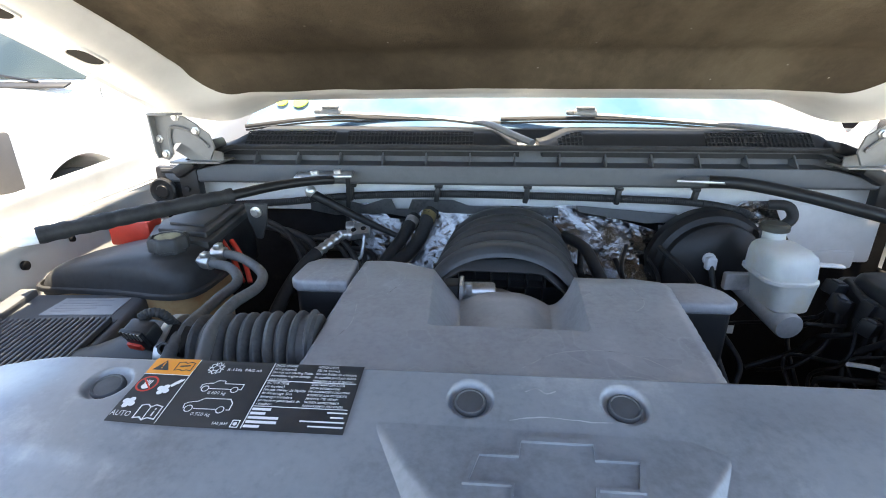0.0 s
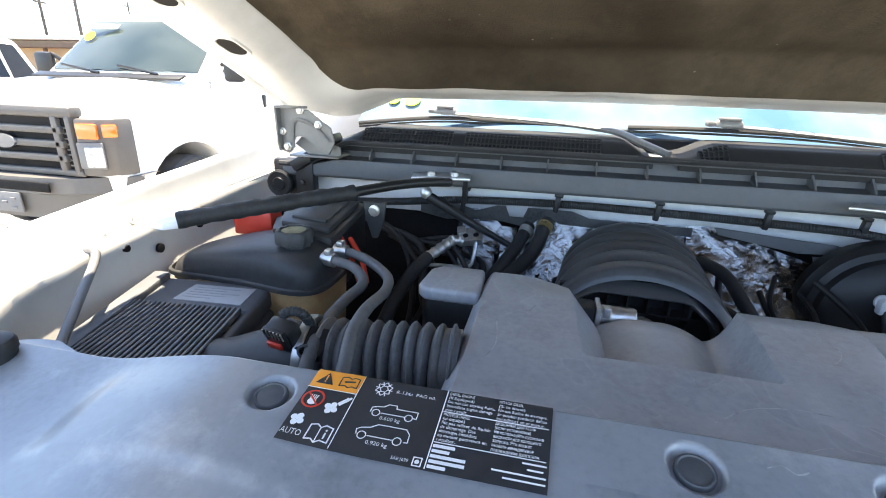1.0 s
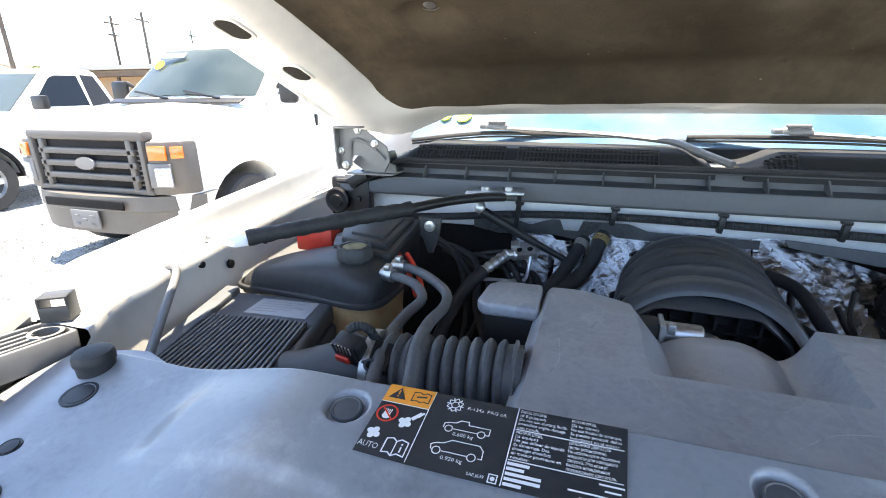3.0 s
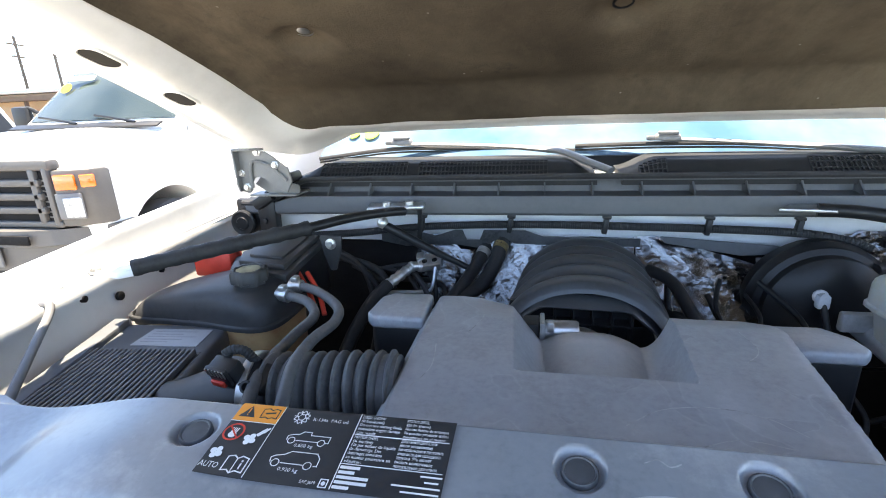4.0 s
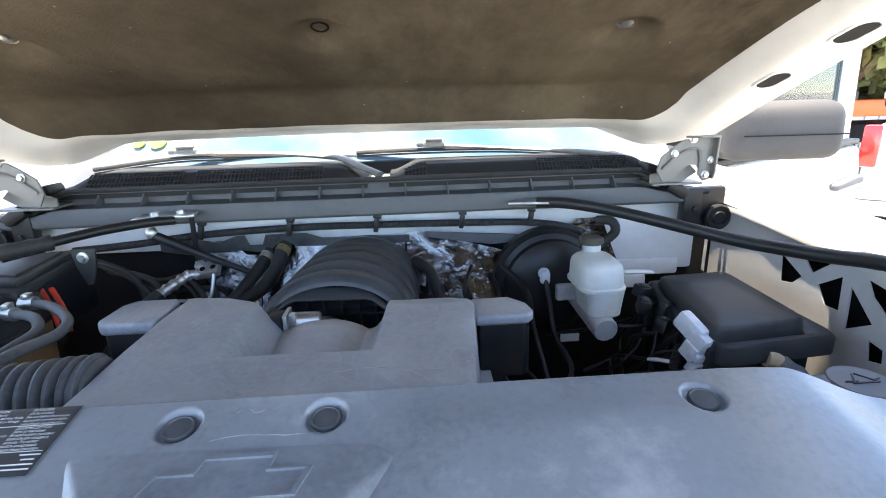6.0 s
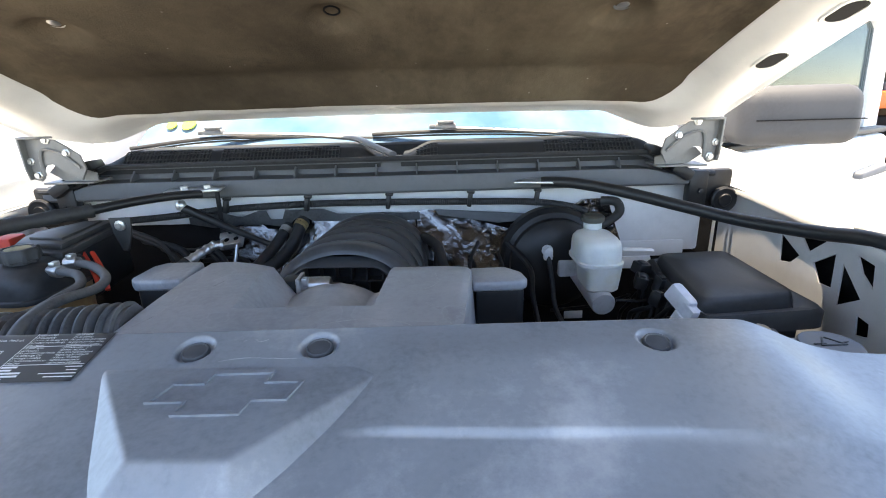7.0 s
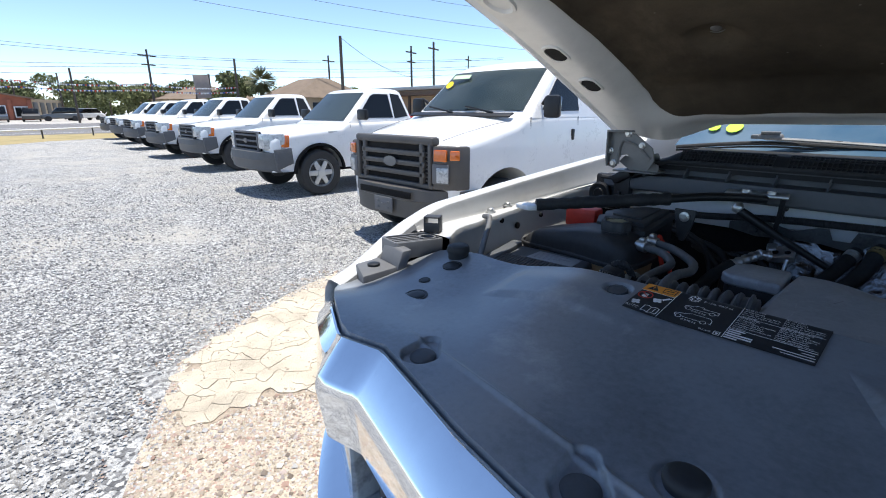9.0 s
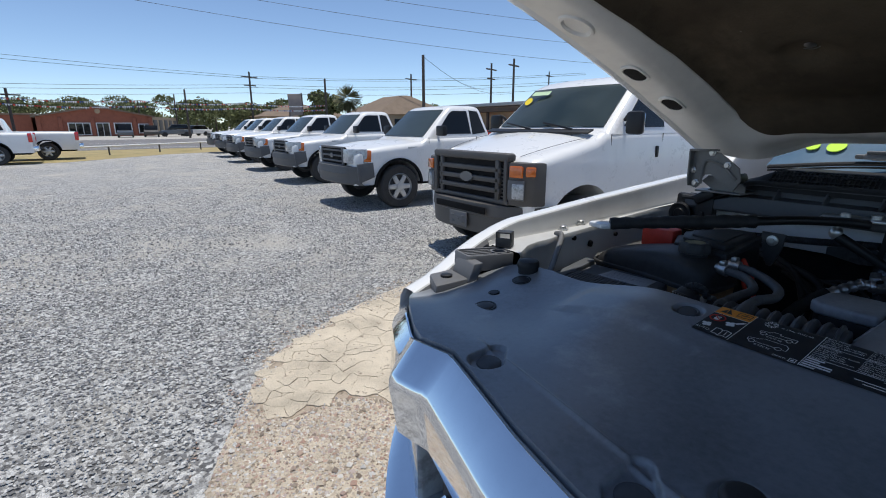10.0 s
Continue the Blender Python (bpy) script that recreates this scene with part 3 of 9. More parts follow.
rows = []
for x in xs:
    d = gutter_z(x)
    rows.append([(x, 0.800, 1.262), (x, 0.795, 1.268), (x, 0.795, 1.304 + d * 0.4), (x, 0.797, 1.308 + d * 0.4), (x, 0.802, 1.309 + d * 0.4), (x, 0.815, 1.306 + d * 0.5), (x, 0.846, 1.311 + d * 0.6),
                 (x, 0.852, 1.336 + d), (x, 0.822, 1.339 + d), (x, 0.820, 1.346 + d), (x, 0.87, 1.348 + d), (x, 0.87, 1.262)])
loft(bm, rows)
part("cowl_gutter", bm, M_GREYTRIM, truck, "grey plastic cowl channel")
for k in range(15):
    x = -0.74 + 0.107 * k
    bm = B()
    prism(bm, [(0.803, 1.304), (0.850, 1.304), (0.850, 1.337), (0.838, 1.337)], x - 0.002, x + 0.002, "x")
    part("cowl_rib", bm, M_GREYTRIM, truck)
bm = B()
tube(bm, [(-0.87, 0.80, 1.290), (-0.80, 0.80, 1.292), (-0.755, 0.81, 1.312), (-0.70, 0.822, 1.344), (-0.62, 0.824, 1.347), (-0.3, 0.824, 1.348), (0, 0.824, 1.348),
          (0.3, 0.824, 1.348), (0.66, 0.824, 1.347), (0.735, 0.822, 1.342), (0.79, 0.81, 1.312), (0.83, 0.80, 1.292), (0.89, 0.80, 1.290)], 0.0075, 8)
part("cowl_seal", bm, M_RUBBER, truck, "black rubber weatherstrip")

# cowl vent panels: two sides of a gap, with slotted fronts
for x0, x1 in ((-0.74, 0.02), (0.075, 0.78)):
    bm = B()
    xs = [x0 + (x1 - x0) * k / 60 for k in range(61)]

    def ztop(x, y):
        u = (y - 0.835) / 0.155
        edge = min(sstep(x0, x0 + 0.09, x), sstep(x1, x1 - 0.07, x))
        return 1.346 + 0.004 * u + 0.030 * edge * sstep(0.0, 0.30, u)
    sheet(bm, xs, lambda x: 0.835, lambda x: 0.99, ztop, 24, skirt=0.02)
    vent = part("cowl_vent", bm, M_COWL, truck, "black plastic cowl vent panel")
    spans = ((-0.665, -0.435), (-0.405, -0.085)) if x0 < 0 else ((0.115, 0.175), (0.46, 0.70))
    for a, b in spans:
        bm = B()
        n = int((b - a) / 0.0095)
        for k in range(n + 1):
            x = a + 0.0095 * k
            pts = [(x, 0.8385 + 0.0075 * j, ztop(x, 0.8385 + 0.0075 * j) + 0.0025) for j in range(6)]
            for p, q in zip(pts, pts[1:]):
                m = (Vector(p) + Vector(q)) / 2
                box(bm, m, (0.0026, 0.0085, 0.003), 0, rot(math.degrees(math.atan2(q[2] - p[2], q[1] - p[1]))))
        for j in (0, 1, 2, 3):
            y = 0.840 + 0.0125 * j
            for k in range(n):
                x = a + 0.0095 * (k + 0.5)
                box(bm, (x, y, ztop(x, y) + 0.0025), (0.0096, 0.0026, 0.003), 0, rot(30))
        lattice = part("vent_lattice", bm, M_LATTICE, vent, "fine slotted grille")
        tagged(lattice, "fine slotted grille", kind="stuff")
bm = B()
box(bm, (0.02, 0.955, 1.325), (1.56, 0.15, 0.02), 0.004)
part("cowl_panel", bm, M_WHITE, truck)

# windscreen, dash and cab
bm = B()
rows = []
for j in range(9):
    v = j / 8
    rows.append([((u * (0.78 - 0.12 * v)), 1.00 + 0.62 * v - 0.10 * (1 - u * u) * 1.0 + 0.10, 1.375 + 0.50 * v) for u in [k / 12 - 1 for k in range(25)]])
loft(bm, rows, close=False)
part("windscreen", bm, M_SCREEN, truck)
bm = B()
box(bm, (0, 1.55, 1.30), (1.50, 0.75, 0.12), 0.03)
part("dashboard", bm, M_DASH, truck)
bm = B()
prism(bm, [(1.10, 0.55), (1.10, 1.34), (1.72, 1.86), (1.85, 1.90), (3.1, 1.90), (3.25, 1.35), (3.3, 0.55)], -0.96, -0.90, "x", 0.02)
prism(bm, [(1.10, 0.55), (1.10, 1.34), (1.72, 1.86), (1.85, 1.90), (3.1, 1.90), (3.25, 1.35), (3.3, 0.55)], 0.90, 0.96, "x", 0.02)
box(bm, (0, 2.45, 1.89), (1.86, 1.35, 0.04), 0.015)
box(bm, (0, 3.25, 1.2), (1.86, 0.05, 1.3), 0.015)
box(bm, (0, 4.3, 0.95), (1.94, 2.1, 0.7), 0.05)
part("cab", bm, M_WHITE, truck)
for s in (-1, 1):
    bm = B()
    lathe(bm, [(0.20, -0.13), (0.38, -0.13), (0.41, -0.08), (0.41, 0.08), (0.38, 0.13), (0.20, 0.13)], (s * 0.84, 0.30, 0.41), 28, rot(0, 90))
    part("tyre", bm, M_TYRE, truck)
    bm = B()
    lathe(bm, [(0.20, -0.13), (0.38, -0.13), (0.41, -0.08), (0.41, 0.08), (0.38, 0.13), (0.20, 0.13)], (s * 0.84, 3.95, 0.41), 28, rot(0, 90))
    part("tyre", bm, M_TYRE, truck)
# the driver's door stands open, with its mirror
DD = Vector((0.916, 0.401, 0)).normalized()
DN = Vector((0.401, -0.916, 0)).normalized()
DH = Vector((0.985, 1.155, 0))


def door_prism(bm, pts, lo, hi, bev=0.0):
    """A shape on the door's plane: points (along, up), drawn out from lo to hi along its outer normal."""
    old = set(bm.verts)
    prism(bm, pts, lo, hi, "y", bev, 3)
    for vert in bm.verts:
        if vert not in old:
            u, w, z = vert.co
            vert.co = DH + DD * u + DN * w + Vector((0, 0, z))


bm = B()
door_prism(bm, [(0.0, 0.45), (1.10, 0.45), (1.155, 0.62), (1.165, 0.95), (1.145, 1.20), (1.10, 1.31), (0.0, 1.29)], -0.06, 0.05, 0.03)
door = part("front_door", bm, M_WHITE, truck, "white driver's door standing open")
bm = B()
frame_o = [(0.02, 1.29), (0.42, 1.66), (0.56, 1.74), (0.98, 1.80), (1.045, 1.76), (1.10, 1.30)]
frame_i = [(0.16, 1.30), (0.46, 1.60), (0.58, 1.675), (0.93, 1.73), (0.965, 1.70), (1.01, 1.30)]
for k in range(5):
    door_prism(bm, [frame_o[k], frame_o[k + 1], frame_i[k + 1], frame_i[k]], -0.045, 0.0)
part("window_frame", bm, M_WHITE, door)
bm = B()
door_prism(bm, frame_i, -0.026, -0.020)
part("door_glass", bm, M_GLASS, door)
bm = B()
door_prism(bm, [(0.05, 1.288), (1.10, 1.312), (1.10, 1.335), (0.05, 1.312)], -0.02, 0.040, 0.006)
part("belt_trim", bm, M_BLACK, door)
bm = B()
door_prism(bm, [(0.90, 1.135), (1.10, 1.155), (1.10, 1.185), (1.06, 1.19), (0.90, 1.165)], 0.05, 0.085, 0.010)
part("door_handle", bm, M_BUMPER, door, "grey pull handle")
bm = B()
box(bm, (1.265, 1.09, 1.415), (0.36, 0.17, 0.175), 0.05, rot(0, 0, -4), (0.96, 0.9), seg=5)
box(bm, (1.16, 1.19, 1.36), (0.14, 0.12, 0.06), 0.015)
mir = part("door_mirror", bm, M_MIRROR, door, "grey plastic door mirror")
bm = B()
box(bm, (1.27, 1.003, 1.405), (0.31, 0.004, 0.004), 0.001, rot(0, 0, -4))
part("mirror_seam", bm, M_DARK, mir)

# wipers: a flat tapering arm with slots, a clip that holds the blade, and the blade
for arm, blade in (([(-0.505, 1.030, 1.412), (-0.40, 1.020, 1.410), (-0.22, 0.985, 1.405), (-0.10, 0.950, 1.398), (-0.050, 0.930, 1.392), (0.00, 0.890, 1.374), (0.052, 0.855, 1.356)], [(-0.735, 1.000, 1.378), (-0.52, 1.035, 1.398), (-0.30, 1.040, 1.396), (-0.02, 1.020, 1.386)]),
                   ([(0.185, 0.985, 1.413), (0.28, 0.982, 1.409), (0.42, 0.962, 1.400), (0.55, 0.938, 1.391), (0.66, 0.912, 1.380), (0.72, 0.895, 1.368)], [(-0.02, 1.015, 1.398), (0.17, 1.000, 1.402), (0.40, 1.015, 1.396), (0.62, 1.000, 1.380)])):
    w = thing("wiper", arm[0], "dull black wiper arm and rubber blade resting on the windscreen", "wiper", "windscreen wipers")
    bm = B()
    span = sum((Vector(b_) - Vector(a_)).length for a_, b_ in zip(arm, arm[1:]))
    tube(bm, arm, lambda q: 0.0105 + 0.0075 * sstep(0.30 * span, 0.85 * span, q), 10, flat=0.45)
    part("arm", bm, M_WIPER, w)
    p = Vector(arm[0])
    bm = B()
    box(bm, p + Vector((0.012, 0.0, 0.006)), (0.064, 0.030, 0.016), 0.005, taper=(0.86, 0.8))
    box(bm, p + Vector((0.012, -0.006, 0.0165)), (0.046, 0.020, 0.007), 0.0025)
    box(bm, p + Vector((-0.026, 0.0, 0.004)), (0.020, 0.024, 0.012), 0.004)
    part("clip", bm, M_WIPER, w, "black blade clip")
    for k in range(4):
        bm = B()
        c = Vector(arm[1]).lerp(Vector(arm[2]), 0.08 + 0.24 * k)
        box(bm, c + Vector((0, -0.0035, 0.0036)), (0.026, 0.0030, 0.0016), 0.0005, rot(0, 0, math.degrees(math.atan2(arm[2][1] - arm[1][1], arm[2][0] - arm[1][0]))))
        part("slot", bm, M_DARK, w)
    bm = B()
    tube(bm, blade, 0.0075, 8, flat=0.8)
    tube(bm, [(x, y, z - 0.010) for x, y, z in blade], 0.0030, 6)
    part("blade", bm, M_RUBBER, w, "black rubber blade")
# stickers low on the windscreen, seen from outside


def on_screen(u, v):
    return Vector((u * (0.78 - 0.12 * v), 1.10 + 0.62 * v - 0.10 * (1 - u * u), 1.375 + 0.50 * v))


for u, v, r in ((-0.885, 0.112, 0.018), (-0.805, 0.114, 0.024)):
    bm = B()
    c = on_screen(u, v)
    ring = [on_screen(u + r / 0.76 * math.cos(a), v + r / 0.62 * 0.75 * math.sin(a)) + Vector((0, -0.006, 0.006)) for a in (2 * math.pi * k / 28 for k in range(28))]
    loft(bm, [[q + Vector((0, 0.002, -0.002)) for q in ring], ring])
    part("windscreen_sticker", bm, M_LIME, truck, "lime green oval sticker on the glass")

# ---- bonnet ----


def FL(y):
    d = 0.523 - y
    return 1.548 + 0.40 * d - 0.12 * d * d


def hw(y):
    return 0.80 + 0.055 * sstep(-0.4, 0.7, y)


HX = [i / 48 for i in range(-48, 49)]
HOODX = 0.018


def hood_under(u, y, deep=0.0):
    """Height of the bonnet's inner panel: flange, rise to the felt, crown."""
    a = abs(u)
    rise = 0.062 * sstep(0.905, 0.80, a) * sstep(0.80, 0.66, y)
    lip = (0.035 * sstep(0.60, 0.85, y) + 0.016 * sstep(0.785, 0.86, y) + 0.031 * sstep(0.85, 0.93, y)) * sstep(0.92, 0.70, a)
    return FL(y) + rise + lip + 0.012 * (1 - u * u) + deep * 0.03 * sstep(0.80, 0.74, a) * sstep(0.70, 0.64, y)


hood = thing("bonnet", (0, 0.85, 1.42), "raised white bonnet, cream inside, with a grimy felt pad", "car bonnet")
bm = B()
NY = 60
rows = []
for j in range(NY + 1):
    v = j / NY
    row = []
    for u in HX:
        rear = 0.935 - 0.125 * sstep(0.74, 1.0, abs(u))
        y = rear + (-0.43 + 0.04 * u * u - rear) * v
        row.append((u * hw(y) + HOODX, y, hood_under(u, y, 1.0)))
    rows.append(row)
loft(bm, rows, close=False)
top = [[(p[0] * 1.005, p[1], p[2] + 0.035 + 0.05 * max(0.0, 1 - abs(p[0]) / 0.89) ** 0.5) for p in row] for row in rows]
loft(bm, top, close=False)
part("inner_panel", bm, M_HOOD, hood)
# hem round the edge
for s in (-1, 1):
    bm = B()
    tube(bm, [(s * hw(0.80 - 0.058 * k) + HOODX, 0.80 - 0.058 * k, FL(0.80 - 0.058 * k) + 0.014) for k in range(21)], 0.017, 8)
    part("hem", bm, M_WHITE, hood)
bm = B()


def felt_hi(x):
    k = min(0.075, max(0.0, abs(x - HOODX) - 0.637))
    return 0.764 - 0.075 + math.sqrt(0.075 ** 2 - k * k)


def felt_z(x, y):
    u = (x - HOODX) / hw(y)
    w = 0.0025 * noise.noise(Vector((x * 9, y * 9, 0))) + 0.004 * noise.noise(Vector((x * 3, y * 3, 4)))
    z = hood_under(u, y) - 0.008 + w
    for fx, fy, r in FELTPINS:
        d = math.hypot(x - fx, (y - fy) * 1.15)
        z += 0.016 * sstep(r * 1.9, r * 0.6, d)
    return z


FELTPINS = [(-0.493, 0.488, 0.033), (0.0, 0.476, 0.030), (0.507, 0.480, 0.033), (-0.45, 0.05, 0.03), (0.45, 0.05, 0.03)]
xs = [HOODX - 0.7115 + 1.423 * k / 150 for k in range(151)]
sheet(bm, xs, lambda x: -0.36, felt_hi, felt_z, 110, skirt=-0.016)
part("insulation_pad", bm, M_FELT, hood, "sagging brown-black felt pad with grey dust")
for fx, fy, r in FELTPINS:
    bm = B()
    z = felt_z(fx, fy)
    slope = rot(math.degrees(math.atan(-0.45)))
    if fx:
        lathe(bm, [(0.021, 0.008), (0.0205, 0.001), (0.017, -0.0015), (0.012, -0.001), (0.009, -0.003), (0.002, -0.0035)], (fx, fy, z + 0.002), 20, slope)
        part("felt_fastener", bm, M_STEEL, hood)
    else:
        lathe(bm, [(0.015, 0.004), (0.015, -0.001), (0.012, -0.002), (0.011, 0.004)], (fx, fy, z), 20, slope)
        part("felt_hole", bm, M_DARK, hood)
for s in (-1, 1):
    for hy in (0.523, 0.366):
        x = s * 0.790 + HOODX
        tilt = rot(math.degrees(math.atan(-0.40 + 0.24 * (0.523 - hy))), s * 4).to_4x4()
        for name, mat, sides in (("flange_lip", M_HOOD, ((1.0, 0.003), (0.94, -0.0025), (0.80, -0.003), (0.72, 0.004))), ("flange_hole", M_DARK, ((0.74, -0.0022), (0.74, 0.006)))):
            bm = B()
            loft(bm, [[(px, py, h) for px, py in rrect(0, 0, 0.046 * k, 0.084 * k - 0.006 * (1 - k), 0.0225 * k)] for k, h in sides], caps=name == "flange_hole")
            bmesh.ops.transform(bm, matrix=Matrix.Translation((x, hy, FL(hy))) @ tilt, verts=bm.verts)
            part(name, bm, mat, hood)
    bm = B()
    lathe(bm, [(0.046, 0.004), (0.042, -0.004), (0.036, -0.0045), (0.030, 0.001), (0.004, 0.001)], (s * 0.775 + HOODX, 0.150, FL(0.150)), 28, rot(math.degrees(math.atan(-0.33)), s * 4), (0.62, 1.0))
    part("flange_emboss", bm, M_HOOD, hood)

# hinges: a pressed plate with an upright leg, a slanting arm and a turned-in ear
for s in (-1, 1):
    HC = 0.030 if s > 0 else 0.0

    def hx(x):
        return s * x + HC
    plate = [(0.826, 1.432), (0.752, 1.426), (0.728, 1.410), (0.698, 1.388), (0.690, 1.355), (0.706, 1.326), (0.744, 1.350), (0.769, 1.368), (0.788, 1.366), (0.797, 1.352), (0.798, 1.334), (0.808, 1.326), (0.826, 1.332)]
    bm = B()
    prism(bm, [(hx(x), z) for x, z in plate], 0.744, 0.749, "y", 0.0012, 1)
    prism(bm, [(hx(0.826), 0.744), (hx(0.826), 0.722), (hx(0.775), 0.718), (hx(0.752), 0.744)], 1.430, 1.435, "z", 0.001, 1)
    prism(bm, [(0.744, 1.432), (0.724, 1.430), (0.727, 1.352), (0.734, 1.332), (0.744, 1.332)], hx(0.822), hx(0.827), "x", 0.001, 1)
    tube(bm, [(hx(0.794), 0.742, 1.340), (hx(0.792), 0.740, 1.385), (hx(0.780), 0.740, 1.404), (hx(0.740), 0.741, 1.392), (hx(0.702), 0.742, 1.358)], 0.0042, 8, flat=0.7)
    hinge = part("bonnet_hinge", bm, M_HINGE, hood, "pale painted steel hinge")
    bm = B()
    prism(bm, [(hx(0.808), 1.344), (hx(0.775), 1.322), (hx(0.690), 1.318), (hx(0.690), 1.340), (hx(0.745), 1.356), (hx(0.790), 1.362)], 0.775, 0.780, "y", 0.001, 1)
    prism(bm, [(hx(0.815), 0.755), (hx(0.69), 0.755), (hx(0.69), 0.83), (hx(0.815), 0.83)], 1.316, 1.321, "z", 0.001, 1)
    part("lower_arm", bm, M_HINGE, hinge)
    for x, z in ((0.771, 1.426), (0.728, 1.394), (0.809, 1.342), (0.820, 1.376)):
        bm = B()
        lathe(bm, [(0.010, 0), (0.010, 0.004), (0.0065, 0.005), (0.0065, 0.010)], (hx(x), 0.745, z), 6, rot(90))
        part("bolt", bm, M_STEEL, hinge)
    bm = B()
    lathe(bm, [(0.034, 0), (0.034, 0.010), (0.030, 0.013), (0.026, 0.011), (0.018, 0.011), (0.015, 0.015), (0.004, 0.015)], (s * 0.868 + (0.05 if s > 0 else 0), 0.795, 1.240 - (0.018 if s > 0 else 0)), 24, rot(90))
    box(bm, (s * 0.850 + (0.05 if s > 0 else 0), 0.815, 1.245), (0.09, 0.02, 0.11), 0.01)
    box(bm, (s * 0.800 + (0.05 if s > 0 else 0), 0.806, 1.250), (0.05, 0.03, 0.10), 0.006)
    lathe(bm, [(0.008, 0), (0.008, 0.006), (0.004, 0.007)], (s * 0.805 + (0.05 if s > 0 else 0), 0.790, 1.246), 6, rot(90))
    part("grommet", bm, M_BLACK, truck, "black plastic grommet")
    bm = B()
    box(bm, (s * 0.755, 0.83, 1.345), (0.07, 0.06, 0.025), 0.006, rot(0, s * 20))
    box(bm, (s * 0.80, 0.80, 1.30), (0.06, 0.05, 0.03), 0.008, rot(0, s * 30))
    part("corner_cap", bm, M_BLACK, truck, "black plastic corner cap")

# ---- grille surround, bumper and lamps ----
EDGE = [(-0.94, -0.112), (-0.905, -0.133), (-0.875, -0.150), (-0.80, -0.205), (-0.72, -0.252), (-0.64, -0.290), (-0.605, -0.300), (-0.545, -0.288), (-0.385, -0.326), (-0.30, -0.340), (-0.15, -0.355), (0, -0.36)]


def front(x):
    return lerp(EDGE, -abs(x))


REAR_RIGHT = [(0.44, 0.040), (0.50, 0.032), (0.55, 0.014), (0.60, 0.004), (0.66, 0.006), (0.74, 0.010), (0.78, -0.01), (0.81, -0.04), (0.875, -0.10)]


def rear(x):
    a = abs(x)
    if x > 0.44:
        return lerp(REAR_RIGHT, x)
    if a < 0.50:
        return 0.040
    return lerp([(0.50, 0.040), (0.55, 0.034), (0.60, 0.032), (0.65, 0.042), (0.69, 0.054), (0.755, 0.048), (0.785, 0.03), (0.81, -0.01), (0.875, -0.10)], a)


def base_z(x, y):
    a = abs(x)
    z = 1.264 - 0.012 * sstep(0.030, 0.044, y) - 0.19 * (0.03 - y) + 0.020 * sstep(-0.13, -0.32, y)
    low = sstep(0.45, 0.62, a) if x < 0 else sstep(0.42, 0.76, a)
    yc = lerp([(-0.60, -0.082), (-0.545, -0.078), (-0.44, -0.070), (-0.35, -0.074), (-0.28, -0.086), (-0.18, -0.102), (0.10, -0.108), (0.23, -0.114), (0.37, -0.118), (0.49, -0.133)], x)
    high = 0.0065 * sstep(-0.30, -0.48, x) * sstep(-0.580, -0.545, x) if x < 0 else 0.0050 * sstep(0.08, 0.14, x) * sstep(0.56, 0.48, x)
    z += high * sstep(yc - 0.0045, yc + 0.0035, y) * sstep(0.03, -0.03, y)
    z -= 0.026 * low * sstep(-0.30, -0.05, y)
    z -= 0.03 * sstep(0.70, 0.88, a)
    return z


bm = B()
for s in (-1, 1):
    rows = []
    for k in range(41):
        x = 0.606 * k / 40
        y, z = front(x) - 0.002, base_z(x, front(x)) - 0.004
        rows.append([(s * x, y + 0.010, z - 0.02), (s * x, y + 0.002, z - 0.001), (s * x, y - 0.003, z), (s * x, y - 0.008, z - 0.004), (s * x, y - 0.040, z - 0.038), (s * x, y - 0.045, z - 0.046),
                     (s * x, y - 0.046, z - 0.055), (s * x, y - 0.034, z - 0.13), (s * x, y - 0.01, z - 0.15)])
    for k in range(1, 5):
        t = k / 4
        x = 0.606 + 0.05 * t
        y, z = front(x) - 0.002, base_z(x, front(x)) - 0.006 - 0.012 * t
        w = 0.046 * (1 - t) + 0.006
        rows.append([(s * x, y + 0.010, z - 0.02), (s * x, y + 0.002, z - 0.001), (s * x, y - 0.003, z), (s * x, y - 0.006, z - 0.004), (s * x, y - w * 0.85, z - w * 0.8), (s * x, y - w, z - w),
                     (s * x, y - w, z - w - 0.01), (s * x, y - w * 0.8, z - 0.13), (s * x, y, z - 0.15)])
    loft(bm, rows, close=False)
    rows = []
    for k in range(21):
        x = 0.618 + 0.312 * k / 20
        y, z = front(x) - 0.001, base_z(x, front(x)) - 0.012 - 0.01 * k / 20
        d = Vector((0.55, -0.83)) if x > 0.6 else Vector((0, -1))
        rows.append([(s * (x - d.x * 0.006), y - d.y * 0.006, z - 0.01), (s * x, y, z), (s * (x + d.x * 0.003), y + d.y * 0.003, z), (s * (x + d.x * 0.024), y + d.y * 0.024, z - 0.020), (s * (x + d.x * 0.030), y + d.y * 0.030, z - 0.10), (s * x, y, z - 0.13)])
    loft(bm, rows, close=False)
part("grille_bar", bm, M_CHROME, truck, "scuffed chrome grille bar")
bm = B()
for s in (-1, 1):
    rows = []
    for k in range(31):
        x = 0.96 * k / 30
        y = -0.46 + 0.36 * (x / 0.96) ** 2.6
        rows.append([(s * x, y + 0.16, 0.93), (s * x, y + 0.02, 0.935), (s * x, y - 0.01, 0.92), (s * x, y - 0.02, 0.80), (s * x, y - 0.01, 0.62), (s * x, y + 0.10, 0.55)])
    loft(bm, rows, close=False)
part("bumper", bm, M_CHROME, truck, "chrome front bumper")
bm = B()
